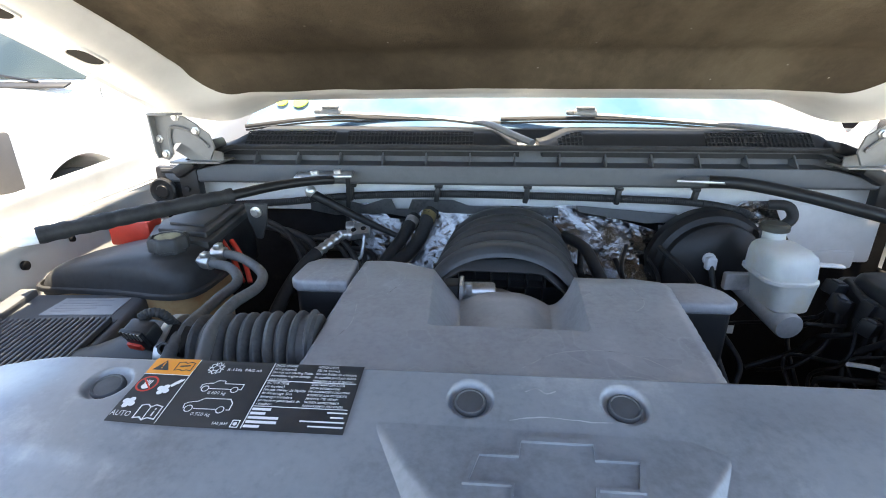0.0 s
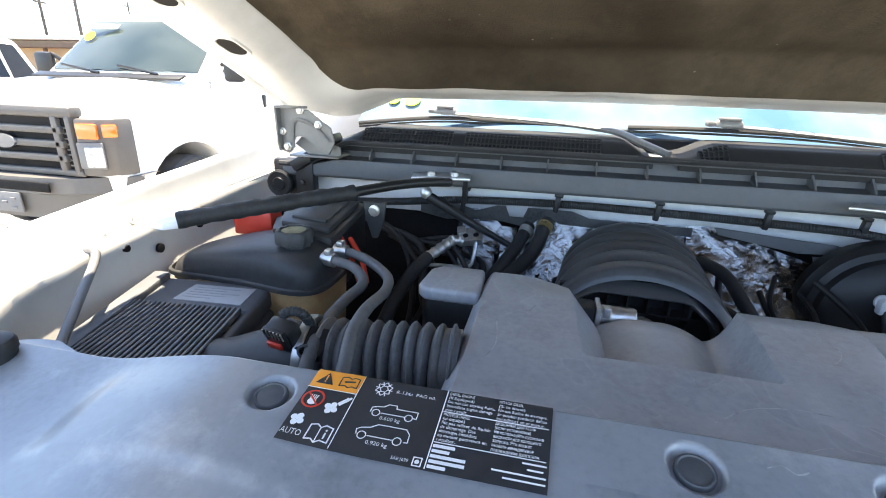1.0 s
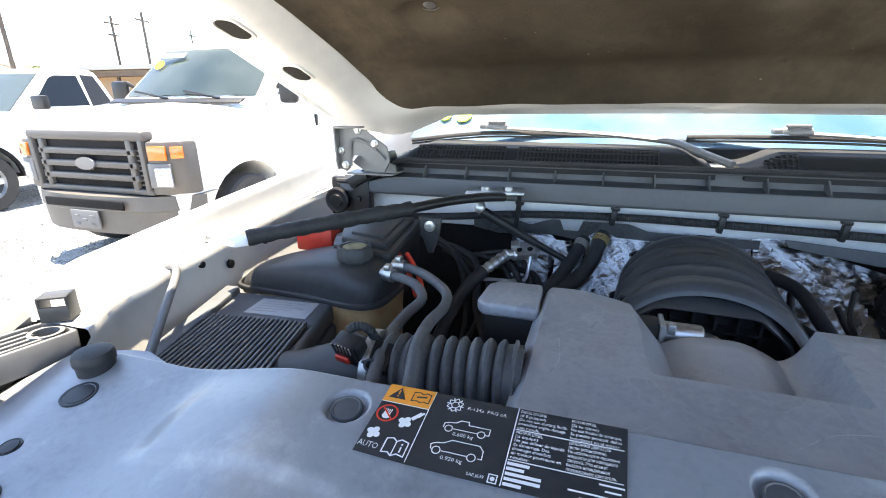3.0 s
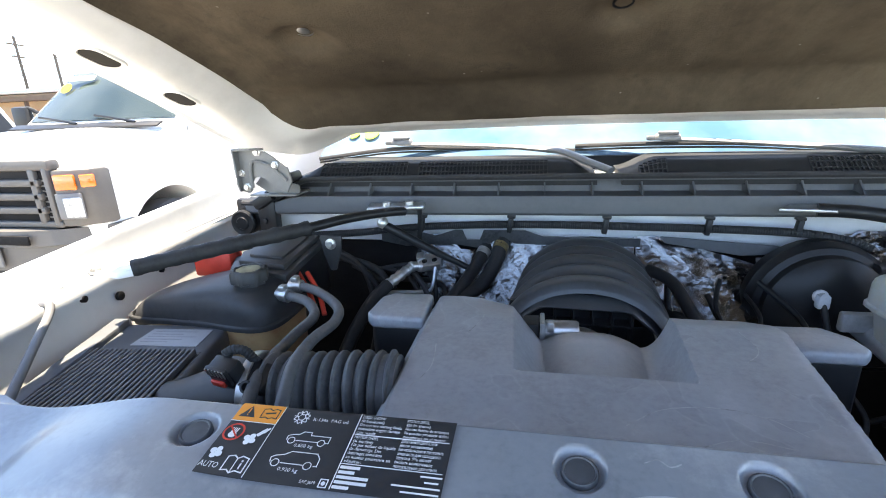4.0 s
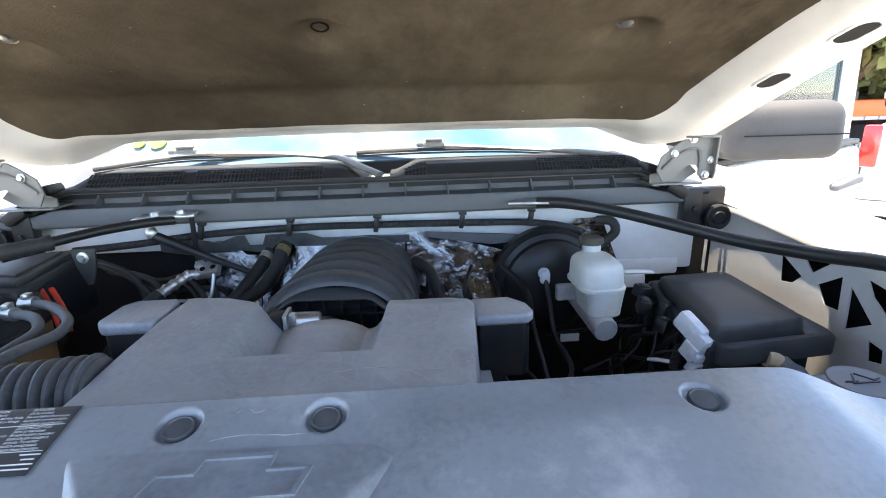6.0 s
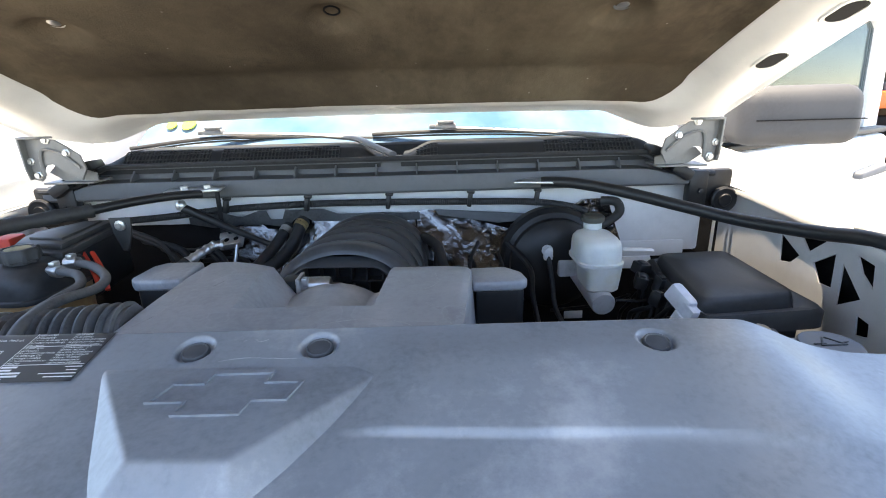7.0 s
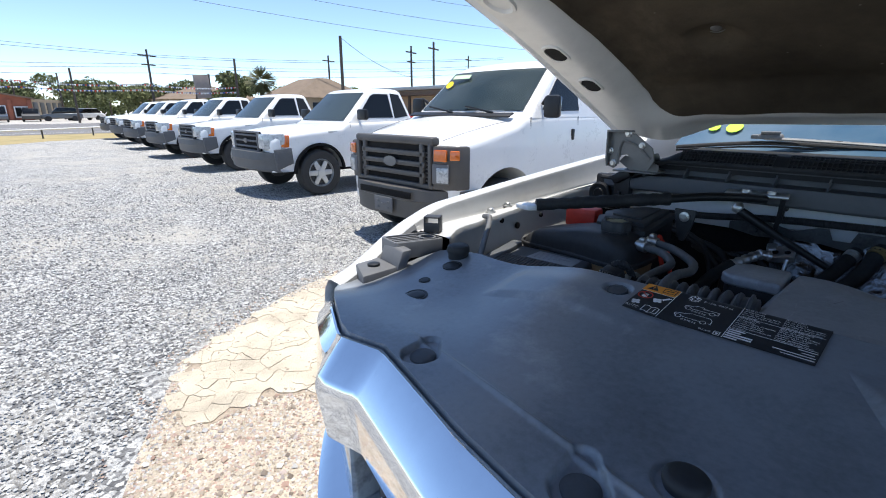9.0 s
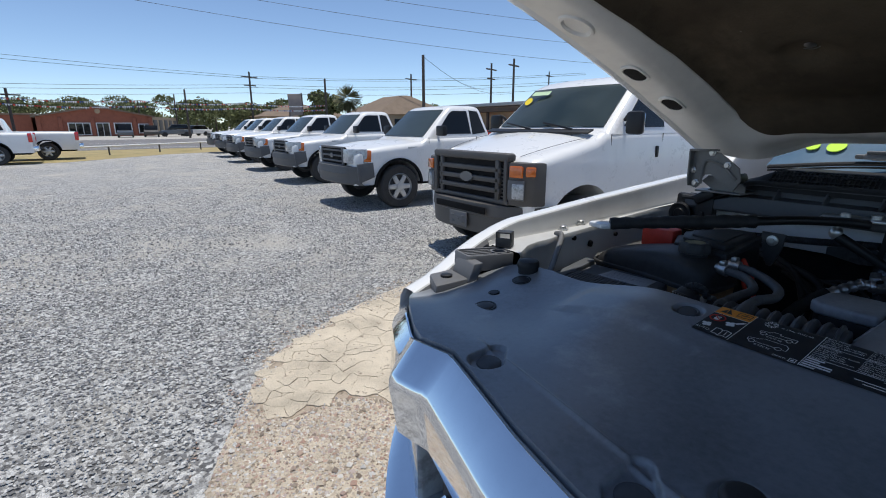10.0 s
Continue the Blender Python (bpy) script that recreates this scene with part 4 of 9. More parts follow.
tube(bm, [(-0.628, -0.300, 1.172), (-0.600, -0.316, 1.160), (-0.585, -0.322, 1.158), (-0.57, -0.318, 1.158), (-0.52, -0.330, 1.160), (-0.45, -0.342, 1.162)], lambda s: 0.0016 + 0.001 * math.sin(s * 90) ** 2, 6)
part("crack", bm, M_DARK, truck, "dark jagged crack in the chrome")
bm = B()
box(bm, (-0.574, -0.327, 1.158), (0.016, 0.010, 0.010), 0.003, rot(20, 30, 20))
part("red_chip", bm, M_RED, truck)
grille_rows = []
for k in range(41):
    x = -0.56 + 0.028 * k
    grille_rows.append([(x, front(x) + 0.05, 0.90), (x, front(x) + 0.0, 0.90), (x, front(x) + 0.0, 1.12), (x, front(x) + 0.05, 1.12)])
bm = B()
loft(bm, grille_rows)
grille = part("grille", bm, M_BLACK, truck)
for h in (0.93, 0.99, 1.05):
    bm = B()
    tube(bm, [(-0.55 + 0.05 * k, front(-0.55 + 0.05 * k) - 0.006, h) for k in range(23)], 0.012, 8, per=2)
    part("grille_slat", bm, M_CHROME, grille)
for s in (-1, 1):
    bm = B()
    prism(bm, [(s * 0.62, -0.30), (s * 0.86, -0.19), (s * 0.91, -0.10), (s * 0.86, -0.04), (s * 0.62, -0.16)], 0.93, 1.13, "z", 0.012)
    part("headlamp", bm, M_LAMP, truck)
    turn = rot(-3, 0, s * 9)
    c = Vector((s * 0.842, 0.006, 1.238))
    bm = B()
    loft(bm, [[c + turn @ Vector((px, py, h)) for px, py in rrect(0, 0, 0.066 - g, 0.112 - g, 0.010)] for g, h in ((0.0, -0.026), (0.0, 0.004), (0.002, 0.006), (0.011, 0.006), (0.012, 0.004), (0.012, -0.018))])
    brk = part("headlamp_bracket", bm, M_BUMPER, truck, "grey slotted headlamp bracket with a stepped tab")
    bm = B()
    prism(bm, [(s * 0.790, -0.150), (s * 0.862, -0.118), (s * 0.866, -0.062), (s * 0.792, -0.072)], 1.176, 1.212, "z", 0.004, 2)
    part("lower_step", bm, M_BUMPER, brk)
    bm = B()
    prism(bm, [(s * 0.788, -0.078), (s * 0.868, -0.060), (s * 0.870, -0.040), (s * 0.786, -0.056)], 1.204, 1.240, "z", 0.004, 2, top=lambda a, b: (a, b + 0.016))
    part("upper_step", bm, M_BUMPER, brk)
    for off in (-0.018, -0.006, 0.006, 0.018):
        bm = B()
        box(bm, c + turn @ Vector((off, -0.014, 0.0)), (0.0045, 0.074, 0.010), 0.001, turn)
        part("slot_bar", bm, M_BUMPER, brk)
    bm = B()
    lathe(bm, [(0.019, -0.010), (0.019, 0.006), (0.014, 0.006), (0.014, -0.010)], c + turn @ Vector((0.004, 0.032, 0)), 20, turn)
    part("boss", bm, M_BUMPER, brk)
    bm = B()
    lathe(bm, [(0.012, 0), (0.012, 0.004), (0.007, 0.006)], (s * 0.828, -0.100, 1.212), 12)
    part("bracket_bolt", bm, M_BLACK, truck)
    bm = B()
    rows = []
    for k in range(17):
        y = -0.160 + 0.0135 * k
        xc, zc = lerp(XCR, y) + 0.006 * sstep(0.0, 0.15, y), lerp(ZCR, y)
        rows.append([(s * (xc - 0.033) + RIGHT * (s > 0), y, zc - 0.004), (s * (xc - 0.040) + RIGHT * (s > 0), y, zc - 0.012), (s * (xc - 0.043) + RIGHT * (s > 0), y, zc - 0.065)])
    loft(bm, rows, close=False)
    part("fender_liner", bm, M_BUMPER, truck, "grey liner inside the fender end")
# lower bulkhead, coloured near-black in place of the shade low in the bay
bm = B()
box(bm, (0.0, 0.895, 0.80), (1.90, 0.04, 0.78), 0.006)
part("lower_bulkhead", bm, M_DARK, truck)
# engine-bay floor and radiator support: near-black, the bay's deep shade put into their colour
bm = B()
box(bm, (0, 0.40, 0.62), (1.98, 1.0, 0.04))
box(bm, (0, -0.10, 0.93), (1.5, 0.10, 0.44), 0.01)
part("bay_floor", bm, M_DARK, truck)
# unseen side walls, added to keep outside light off the floor
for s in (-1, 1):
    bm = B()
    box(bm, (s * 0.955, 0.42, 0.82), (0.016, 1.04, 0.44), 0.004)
    part("bay_light_block", bm, M_DARK, truck)

# ---- radiator cover ----
PINS = [(-0.401, 0.0), (-0.077, 0.003), (0.0515, 0.004), (0.396, -0.006)]
CX = -0.015
# raised badge panel: back corners and front corners
BADGE = [(-0.157, -0.023, 1.2535), (0.129, -0.031, 1.2530), (0.020, -0.152, 1.2520), (-0.056, -0.149, 1.2520)]


def plane3(a, b, c):
    a, b, c = Vector(a), Vector(b), Vector(c)
    nn = (b - a).cross(c - a)
    return lambda x, y: a.z - (nn.x * (x - a.x) + nn.y * (y - a.y)) / nn.z


PLANES = [plane3(BADGE[0], BADGE[1], BADGE[2]), plane3(BADGE[0], BADGE[3], (-0.075, -0.183, 1.223)), plane3(BADGE[3], BADGE[2], (0.031, -0.184, 1.222)),
          plane3(BADGE[2], BADGE[1], (0.031, -0.184, 1.222))]


FRONTPINS = [(-0.500, -0.266), (-0.268, -0.308), (0.268, -0.308), (0.500, -0.266)]
DOMES = [(-0.212, -0.254)]


def cover_z(x, y):
    z = base_z(x, y) - 0.012 * sstep(0.50, 0.58, x) * sstep(-0.16, 0.0, y)
    for px, py in PINS:
        d = math.hypot(x - px, y - py)
        z -= 0.0062 * sstep(0.0206, 0.0160, d)
    for px, py in FRONTPINS:
        side = -1 if px < 0 else 1
        q = min(1.0, max(0.0, ((y - py) * 0.026 + (x - px) * side * 0.012) / (0.026 ** 2 + 0.012 ** 2)))
        d = math.hypot(x - px - side * 0.012 * q, y - py - 0.026 * q) + 0.011 * q
        z -= 0.0085 * (1 - 0.25 * q) * sstep(0.0252, 0.0198, d)
    for px, py in DOMES:
        z -= 0.0035 * sstep(0.0252, 0.0205, math.hypot(x - px, y - py))
    a = abs(x)
    z += 0.003 * math.exp(-((y + 0.264 - 0.15 * (a - 0.4)) / 0.0035) ** 2) * sstep(0.14, 0.17, a) * sstep(0.56, 0.53, a)
    return z


def cover_front(x):
    if -0.133 < x < -0.093:
        return -0.268
    if -0.093 <= x < -0.002:
        return -0.203
    return front(x) + 0.004


fine = [px + 0.0016 * k for px, _ in PINS + FRONTPINS + DOMES for k in range(-24, 25)]
fine += [-0.60 + 0.0025 * k for k in range(60)]
xs = sorted(set([round(-0.872 + 0.005 * k, 4) for k in range(350)] + [-0.1335, -0.1325, -0.0935, -0.0925, -0.0025, -0.0015] + [round(q, 4) for q in fine]))
ys = sorted(set([round(-0.36 + 0.005 * k, 4) for k in range(84)] + [round(-0.118 + 0.0015 * k, 4) for k in range(24)] + [round(0.0024 * k, 4) for k in range(-11, 17)] + [round(-0.336 + 0.0016 * k, 4) for k in range(85)]))
cover = thing("radiator_cover", (0, -0.1, 1.2), "scuffed grey plastic radiator cover panel over the grille", "radiator cover")
bm = B()
panel(bm, xs, ys, cover_front, rear, cover_z, 0.022)
part("panel", bm, M_COVER, cover, smooth=62)
for px, py in PINS:
    bm = B()
    lathe(bm, [(0.0140, -0.004), (0.0140, 0.0030), (0.0128, 0.0046), (0.0118, 0.0046), (0.0110, 0.0036), (0.004, 0.0042)], (px, py, cover_z(px, py)), 28, rot(10.5))
    part("push_pin", bm, M_PIN, cover, "round dark grey push pin")
for px, py in FRONTPINS:
    bm = B()
    lathe(bm, [(0.0165, -0.003), (0.0165, 0.0022), (0.0150, 0.0034), (0.004, 0.0038)], (px, py + 0.003, cover_z(px, py)), 28, rot(10.5), (1.0, 0.9))
    part("push_pin", bm, M_PIN, cover)
# rubber bump stops with screw heads
for bx, by, r, h in ((-0.713, 0.008, 0.0205, 0.022), (0.713, 0.008, 0.0205, 0.022), (-0.212, -0.254, 0.0170, 0.011)):
    st = thing("bump_stop", (bx, by, cover_z(bx, by)), "black rubber bonnet bump stop on the radiator cover", "bump stop", "bonnet bump stops")
    bm = B()
    z = cover_z(bx, by)
    lathe(bm, [(r * 0.9, -0.004), (r * 0.92, h * 0.3), (r, h * 0.4), (r, h * 0.72), (r * 0.9, h * 0.92), (r * 0.7, h), (r * 0.2, h * 1.04)], (bx, by, z), 28)
    part("rubber", bm, M_RUBBER, st)
for px, py, r in ((-0.693, -0.027, 0.0175), (-0.657, -0.142, 0.019), (-0.692, -0.093, 0.010), (0.693, -0.027, 0.0175), (0.657, -0.142, 0.019)):
    bm = B()
    lathe(bm, [(r, -0.003), (r, 0.0008), (r * 0.93, 0.0012), (r * 0.80, 0.0004), (r * 0.75, 0.0012), (r * 0.3, 0.0016)], (px, py, cover_z(px, py)), 24, rot(8))
    part("clip", bm, M_BLACK, cover, "flat black clip")
bm = B()
TL, TR, IR, IL = [Vector(p) for p in BADGE]
OL, OR = Vector((-0.076, -0.186, 1.2190)), Vector((0.032, -0.187, 1.2185))
vs = [bm.verts.new(p) for p in (TL, TR, IR, IL, OL, OR)]
for f_ in ((0, 1, 2, 3), (0, 3, 4), (3, 2, 5, 4), (2, 1, 5)):
    bm.faces.new([vs[i] for i in f_])
bmesh.ops.bevel(bm, geom=[e for e in bm.edges if len(e.link_faces) == 2], offset=0.0035, segments=3, affect="EDGES", profile=0.5)
part("badge_panel", bm, M_COVER, cover, smooth=25)
# badge outline in relief: a plain cross shape
bm = B()


def cross(k):
    o = 0.012
    pts = [(-0.066, -0.0145), (-0.032, -0.0145), (-0.034, -0.033), (0.024, -0.033), (0.027, -0.0145), (0.058, -0.0145), (0.066, 0.0145), (0.032, 0.0145), (0.034, 0.033), (-0.024, 0.033), (-0.027, 0.0145), (-0.058, 0.0145)]
    return [(CX + x * k, -0.068 + y * k) for x, y in pts]


outer, inner = cross(1.0), [(CX + (x - CX) * 0.93, -0.068 + (y + 0.068) * 0.84) for x, y in cross(1.0)]
for i in range(12):
    k = (i + 1) % 12
    q = [outer[i], outer[k], inner[k], inner[i]]
    zs = [PLANES[0](*p) for p in q]
    low = [bm.verts.new((p[0], p[1], z - 0.002)) for p, z in zip(q, zs)]
    up = [bm.verts.new((p[0], p[1], z + 0.0022)) for p, z in zip(q, zs)]
    bm.faces.new(up)
    for j in range(4):
        bm.faces.new((low[j], low[(j + 1) % 4], up[(j + 1) % 4], up[j]))
part("badge_outline", bm, M_COVER, cover, smooth=0)
# bonnet latch in the notch
latch = thing("bonnet_latch", (-0.07, -0.23, 1.15), "black steel bonnet latch in the radiator cover notch", "latch")
for nm, c, size, bev, mat in (("base_plate", (-0.05, -0.24, 1.16), (0.19, 0.13, 0.01), 0.002, M_DUSTY), ("guide_post", (-0.088, -0.214, 1.190), (0.020, 0.030, 0.05), 0.004, M_DUSTY),
                              ("guide_post", (-0.108, -0.232, 1.182), (0.014, 0.022, 0.036), 0.003, M_BLACK), ("back_plate", (-0.05, -0.190, 1.186), (0.097, 0.006, 0.050), 0.002, M_DUSTY),
                              ("spring_box", (-0.022, -0.222, 1.184), (0.034, 0.040, 0.034), 0.004, M_BLACK), ("striker_lever", (-0.062, -0.236, 1.196), (0.052, 0.010, 0.012), 0.002, M_GREYTRIM),
                              ("side_plate", (-0.003, -0.215, 1.184), (0.005, 0.060, 0.045), 0.0015, M_DUSTY), ("side_plate", (-0.140, -0.268, 1.180), (0.005, 0.045, 0.036), 0.0015, M_DUSTY)):
    bm = B()
    box(bm, c, size, bev, rot(0, 0, -6))
    part(nm, bm, mat, latch)
for p in ((-0.088, -0.214, 1.215), (-0.022, -0.222, 1.202), (-0.118, -0.262, 1.166)):
    bm = B()
    lathe(bm, [(0.008, -0.004), (0.008, 0.003), (0.004, 0.004)], p, 12)
    part("rivet", bm, M_GREYTRIM, latch)
bm = B()
tube(bm, [(-0.07, -0.25, 1.185), (-0.06, -0.225, 1.20), (-0.04, -0.215, 1.20), (-0.03, -0.235, 1.195), (-0.035, -0.26, 1.19)], 0.0035, 8)
part("latch_hook", bm, M_GREYTRIM, latch)

# ---- the air-conditioning label ----
LU = Vector((-0.3725, 0.0325, 0))
LW, LH = 0.198, 0.0735


def on_label(u, v, lift=0.0):
    x, y = LU.x + u - 0.02 * v, LU.y - v
    return Vector((x, y, base_z(x, y) + 0.0016 + lift))


label = thing("service_label", on_label(0, 0), "black air-conditioning service label with white print and an orange corner", "label")


def patch(u0, u1, v0, v1, mat, name, lift, parent, n=8):
    bm = B()
    g = [[bm.verts.new(on_label(u0 + (u1 - u0) * i / n, v0 + (v1 - v0) * j / n, lift)) for j in range(n + 1)] for i in range(n + 1)]
    for i in range(n):
        for j in range(n):
            bm.faces.new((g[i][j], g[i + 1][j], g[i + 1][j + 1], g[i][j + 1]))
    return part(name, bm, mat, parent)


sheet_p = patch(0, LW, 0, LH, M_LABEL, "label_sheet", 0, label, 24)
patch(0.0, 0.0425, 0.0, 0.0212, M_ORANGE, "warning_field", 0.0006, label)

# ---- intake duct cover ----


def duct_rear(x):
    return lerp([(-0.285, 0.43), (-0.27, 0.448), (-0.20, 0.452), (-0.165, 0.446), (-0.13, 0.425), (-0.10, 0.41), (0.05, 0.405), (0.075, 0.41), (0.10, 0.414), (0.12, 0.415), (0.19, 0.418), (0.225, 0.40), (0.235, 0.37)], x)


def duct_z(x, y):
    """Top plate with a crisp recess: a slanting wall, a barrel-shaped floor and a hollowed far wall."""
    z = 1.204 + 0.003 * sstep(0.05, 0.25, y) - 0.016 * sstep(0.36, 0.455, y) * (0.35 + 0.65 * sstep(-0.24, -0.14, x))
    z -= 0.005 * sstep(0.0, 0.2, x)
    z -= 0.003 * sstep(0.186 + 0.11 * (y - 0.09), 0.199 + 0.11 * (y - 0.09), x) + 0.12 * sstep(0.199 + 0.11 * (y - 0.09), 0.210 + 0.11 * (y - 0.09), x) + 0.020 * sstep(-0.272, -0.288, x)
    k = x + 0.056 * (y - 0.219) if x < -0.03 else x - 0.07 * (y - 0.219)
    if k < -0.092:
        d = lerp([(-0.137, 0.0), (-0.1355, 0.0015), (-0.094, 0.052), (-0.092, 0.053)], k)
    elif k < 0.034:
        d = 0.053 - 0.021 * math.sin(math.pi * (k + 0.092) / 0.126) ** 0.9
    else:
        q = min(1.0, (k - 0.034) / 0.040)
        d = 0.053 * (1 - q * q * (0.55 + 0.45 * q))
    return z - d * sstep(0.2165, 0.2235, y) + 0.0012 * noise.noise(Vector((x * 14, y * 14, 2)))


duct = thing("air_duct_cover", (-0.03, 0.25, 1.1), "dusty grey plastic intake duct cover with water stains", "engine cover")
bm = B()
xs = sorted(set([round(-0.288 + 0.004 * k, 4) for k in range(137)] + [round(-0.150 + 0.002 * k, 4) for k in range(32)] + [round(0.030 + 0.002 * k, 4) for k in range(36)] + [round(0.184 + 0.002 * k, 4) for k in range(37)]))
ys = sorted(set([round(0.02 + 0.005 * k, 4) for k in range(88)] + [round(0.214 + 0.0012 * k, 4) for k in range(10)]))
panel(bm, xs, ys, lambda x: 0.02, duct_rear, duct_z, 0.05)
part("top", bm, M_DUCT, duct, smooth=32)
# side chambers
for pts, z1, dz in (([(-0.285, 0.445), (-0.355, 0.445), (-0.374, 0.425), (-0.378, 0.36), (-0.365, 0.345), (-0.28, 0.345)], 1.207, 0.022),
                    ([(0.23, 0.43), (0.30, 0.432), (0.328, 0.40), (0.333, 0.365), (0.32, 0.35), (0.23, 0.35)], 1.184, 0.02)):
    bm = B()
    prism(bm, pts, z1 - dz, z1, "z", 0.007, 3)
    part("side_lid", bm, M_DUCT, duct)
    bm = B()
    cx = sum(p[0] for p in pts) / len(pts)
    cy = sum(p[1] for p in pts) / len(pts)
    prism(bm, [(cx + (x - cx) * 0.86, cy + (y - cy) * 0.86) for x, y in pts], z1 - 0.12, z1 - dz, "z", 0.004)
    part("side_chamber", bm, M_BLACK, duct)
# dried water lines
M_STAIN = material("dried_water_line", (0.40, 0.405, 0.41), 0.8, var=0.2, scale=60, bump=0)


def stain(pts, zf, parent, r=0.0009):
    bm = B()
    path = smooth_path([(x, y, 0) for x, y in pts], 8)
    tube(bm, [(p.x, p.y + 0.0012 * noise.noise(p * 90), zf(p.x, p.y) + 0.0002) for p in path], lambda s: r * (0.6 + 0.4 * math.sin(s * 70) ** 2), 5, per=1, flat=0.25)
    part("water_line", bm, M_STAIN, parent)


for pts in ([(-0.02, 0.13), (0.02, 0.16), (0.07, 0.172), (0.12, 0.165), (0.15, 0.14)], [(0.03, 0.10), (0.08, 0.125), (0.13, 0.12)], [(-0.21, 0.30), (-0.19, 0.36), (-0.20, 0.41)], [(-0.26, 0.16), (-0.24, 0.21), (-0.245, 0.27)], [(0.14, 0.27), (0.17, 0.31), (0.165, 0.36)]):
    stain(pts, duct_z, duct)
for pts in ([(-0.045, -0.018), (-0.02, -0.0135), (0.02, -0.016), (0.05, -0.015)], [(-0.03, 0.012), (-0.02, 0.016), (-0.012, 0.011), (-0.004, 0.014)], [(0.19, -0.20), (0.20, -0.19), (0.205, -0.20)]):
    stain(pts, cover_z, cover, 0.0008)

# ---- throttle and intake manifold ----
thr = thing("throttle_body", (-0.09, 0.41, 1.10), "cast aluminium throttle body with a cylindrical motor", "throttle body")
bm = B()
lathe(bm, [(0.008, 0), (0.0155, 0.001), (0.0175, 0.004), (0.0175, 0.052), (0.015, 0.056), (0.006, 0.057)], (-0.098, 0.438, 1.152), 24, rot(0, 90))
part("motor", bm, M_ALU, thr)
bm = B()
box(bm, (-0.101, 0.438, 1.147), (0.008, 0.045, 0.052), 0.002)
box(bm, (-0.088, 0.426, 1.165), (0.012, 0.016, 0.018), 0.003)
lathe(bm, [(0.055, 0), (0.055, 0.03), (0.045, 0.03)], (-0.04, 0.460, 1.095), 28, rot(90))
part("housing", bm, M_ALU, thr)
bm = B()
box(bm, (-0.119, 0.438, 1.147), (0.028, 0.040, 0.046), 0.004)
part("plug", bm, M_BLACK, thr)

man = thing("intake_manifold", (-0.01, 0.6, 1.0), "black ribbed plastic intake manifold on the engine", "intake manifold")


def arch(a, v, grow):
    """A point of the runner vault: angle from the +x foot, depth 0..1, outward bulge."""
    c, s_ = math.cos(a), math.sin(a)
    w, top, cx = 0.150 - 0.010 * v + grow, 1.200 - 0.004 * v + grow, -0.028 + 0.026 * v
    return cx + w * (abs(c) ** 0.94) * (1 if c > 0 else -1), 1.085 + (top - 1.085) * (s_ ** 0.96), s_


bm = B()
rows = []
NY = 180
for j in range(NY + 1):
    v = j / NY
    y = 0.500 + 0.320 * v
    ph = (v * 5.0) % 1.0 if v < 1 else 0.999
    lobe = max(0.0, math.sin(math.pi * ph ** 0.85)) ** 0.5
    row = []
    for i in range(65):
        a = math.pi * i / 64
        x, z, s_ = arch(a, v, 0.0155 * lobe * (0.55 + 0.45 * math.sin(a)) - 0.006 * sstep(0.04, 0.0, v))
        row.append((x, y - 0.045 * (1 - s_), z))
    rows.append(row)
low = [[(row[0][0], row[0][1], 1.03)] + row + [(row[-1][0], row[-1][1], 1.03)] for row in rows]
loft(bm, low, close=False)
part("runner_shell", bm, M_ENGINE, man, smooth=24)
# chamfered mouth with a thin pale rim
MOUTH = [(-0.176, 1.085), (-0.158, 1.136), (-0.108, 1.172), (-0.098, 1.1745), (0.038, 1.1715), (0.050, 1.168), (0.094, 1.130), (0.112, 1.085)]
bm = B()
rim = []
for x, z in MOUTH:
    k = Vector((x + 0.030, z - 1.085)).normalized() if z > 1.09 else Vector((1 if x > 0 else -1, 0))
    rim.append([(x + k.x * 0.010, 0.520, z + k.y * 0.014), (x + k.x * 0.003, 0.484, z + k.y * 0.004), (x, 0.481, z), (x - k.x * 0.004, 0.484, z - k.y * 0.004), (x - k.x * 0.006, 0.535, z - k.y * 0.006)])
loft(bm, rim)
part("front_flange", bm, M_ENGINE, man)
bm = B()
box(bm, (-0.03, 0.530, 1.115), (0.26, 0.01, 0.10))
part("inner_wall", bm, M_BLACK, man)
for k in range(6):
    bm = B()
    box(bm, (-0.112 + 0.033 * k, 0.510, 1.126), (0.004, 0.03, 0.080 - 0.004 * abs(k - 2.5)))
    part("rib", bm, M_BLACK, man)
bm = B()
box(bm, (-0.03, 0.510, 1.135), (0.20, 0.03, 0.004))
part("rib", bm, M_BLACK, man)
# coils and base: the shade under the manifold is in their near-black colour
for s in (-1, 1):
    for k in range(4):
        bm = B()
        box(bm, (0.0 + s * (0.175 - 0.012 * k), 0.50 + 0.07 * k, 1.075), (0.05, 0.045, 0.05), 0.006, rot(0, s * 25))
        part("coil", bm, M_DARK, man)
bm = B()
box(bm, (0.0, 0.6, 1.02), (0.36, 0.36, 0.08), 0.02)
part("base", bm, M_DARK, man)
# block coloured near-black, with the bay's shade in the material
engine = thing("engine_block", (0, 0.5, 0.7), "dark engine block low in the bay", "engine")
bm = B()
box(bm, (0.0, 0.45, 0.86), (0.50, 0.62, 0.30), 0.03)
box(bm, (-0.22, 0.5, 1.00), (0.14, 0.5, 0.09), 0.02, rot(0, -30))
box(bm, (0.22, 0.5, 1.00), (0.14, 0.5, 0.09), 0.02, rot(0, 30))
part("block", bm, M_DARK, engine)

# ---- coolant tank ----
tank = thing("coolant_tank", (-0.66, 0.46, 1.0), "coolant expansion tank, stained amber below a black shroud", "coolant tank")


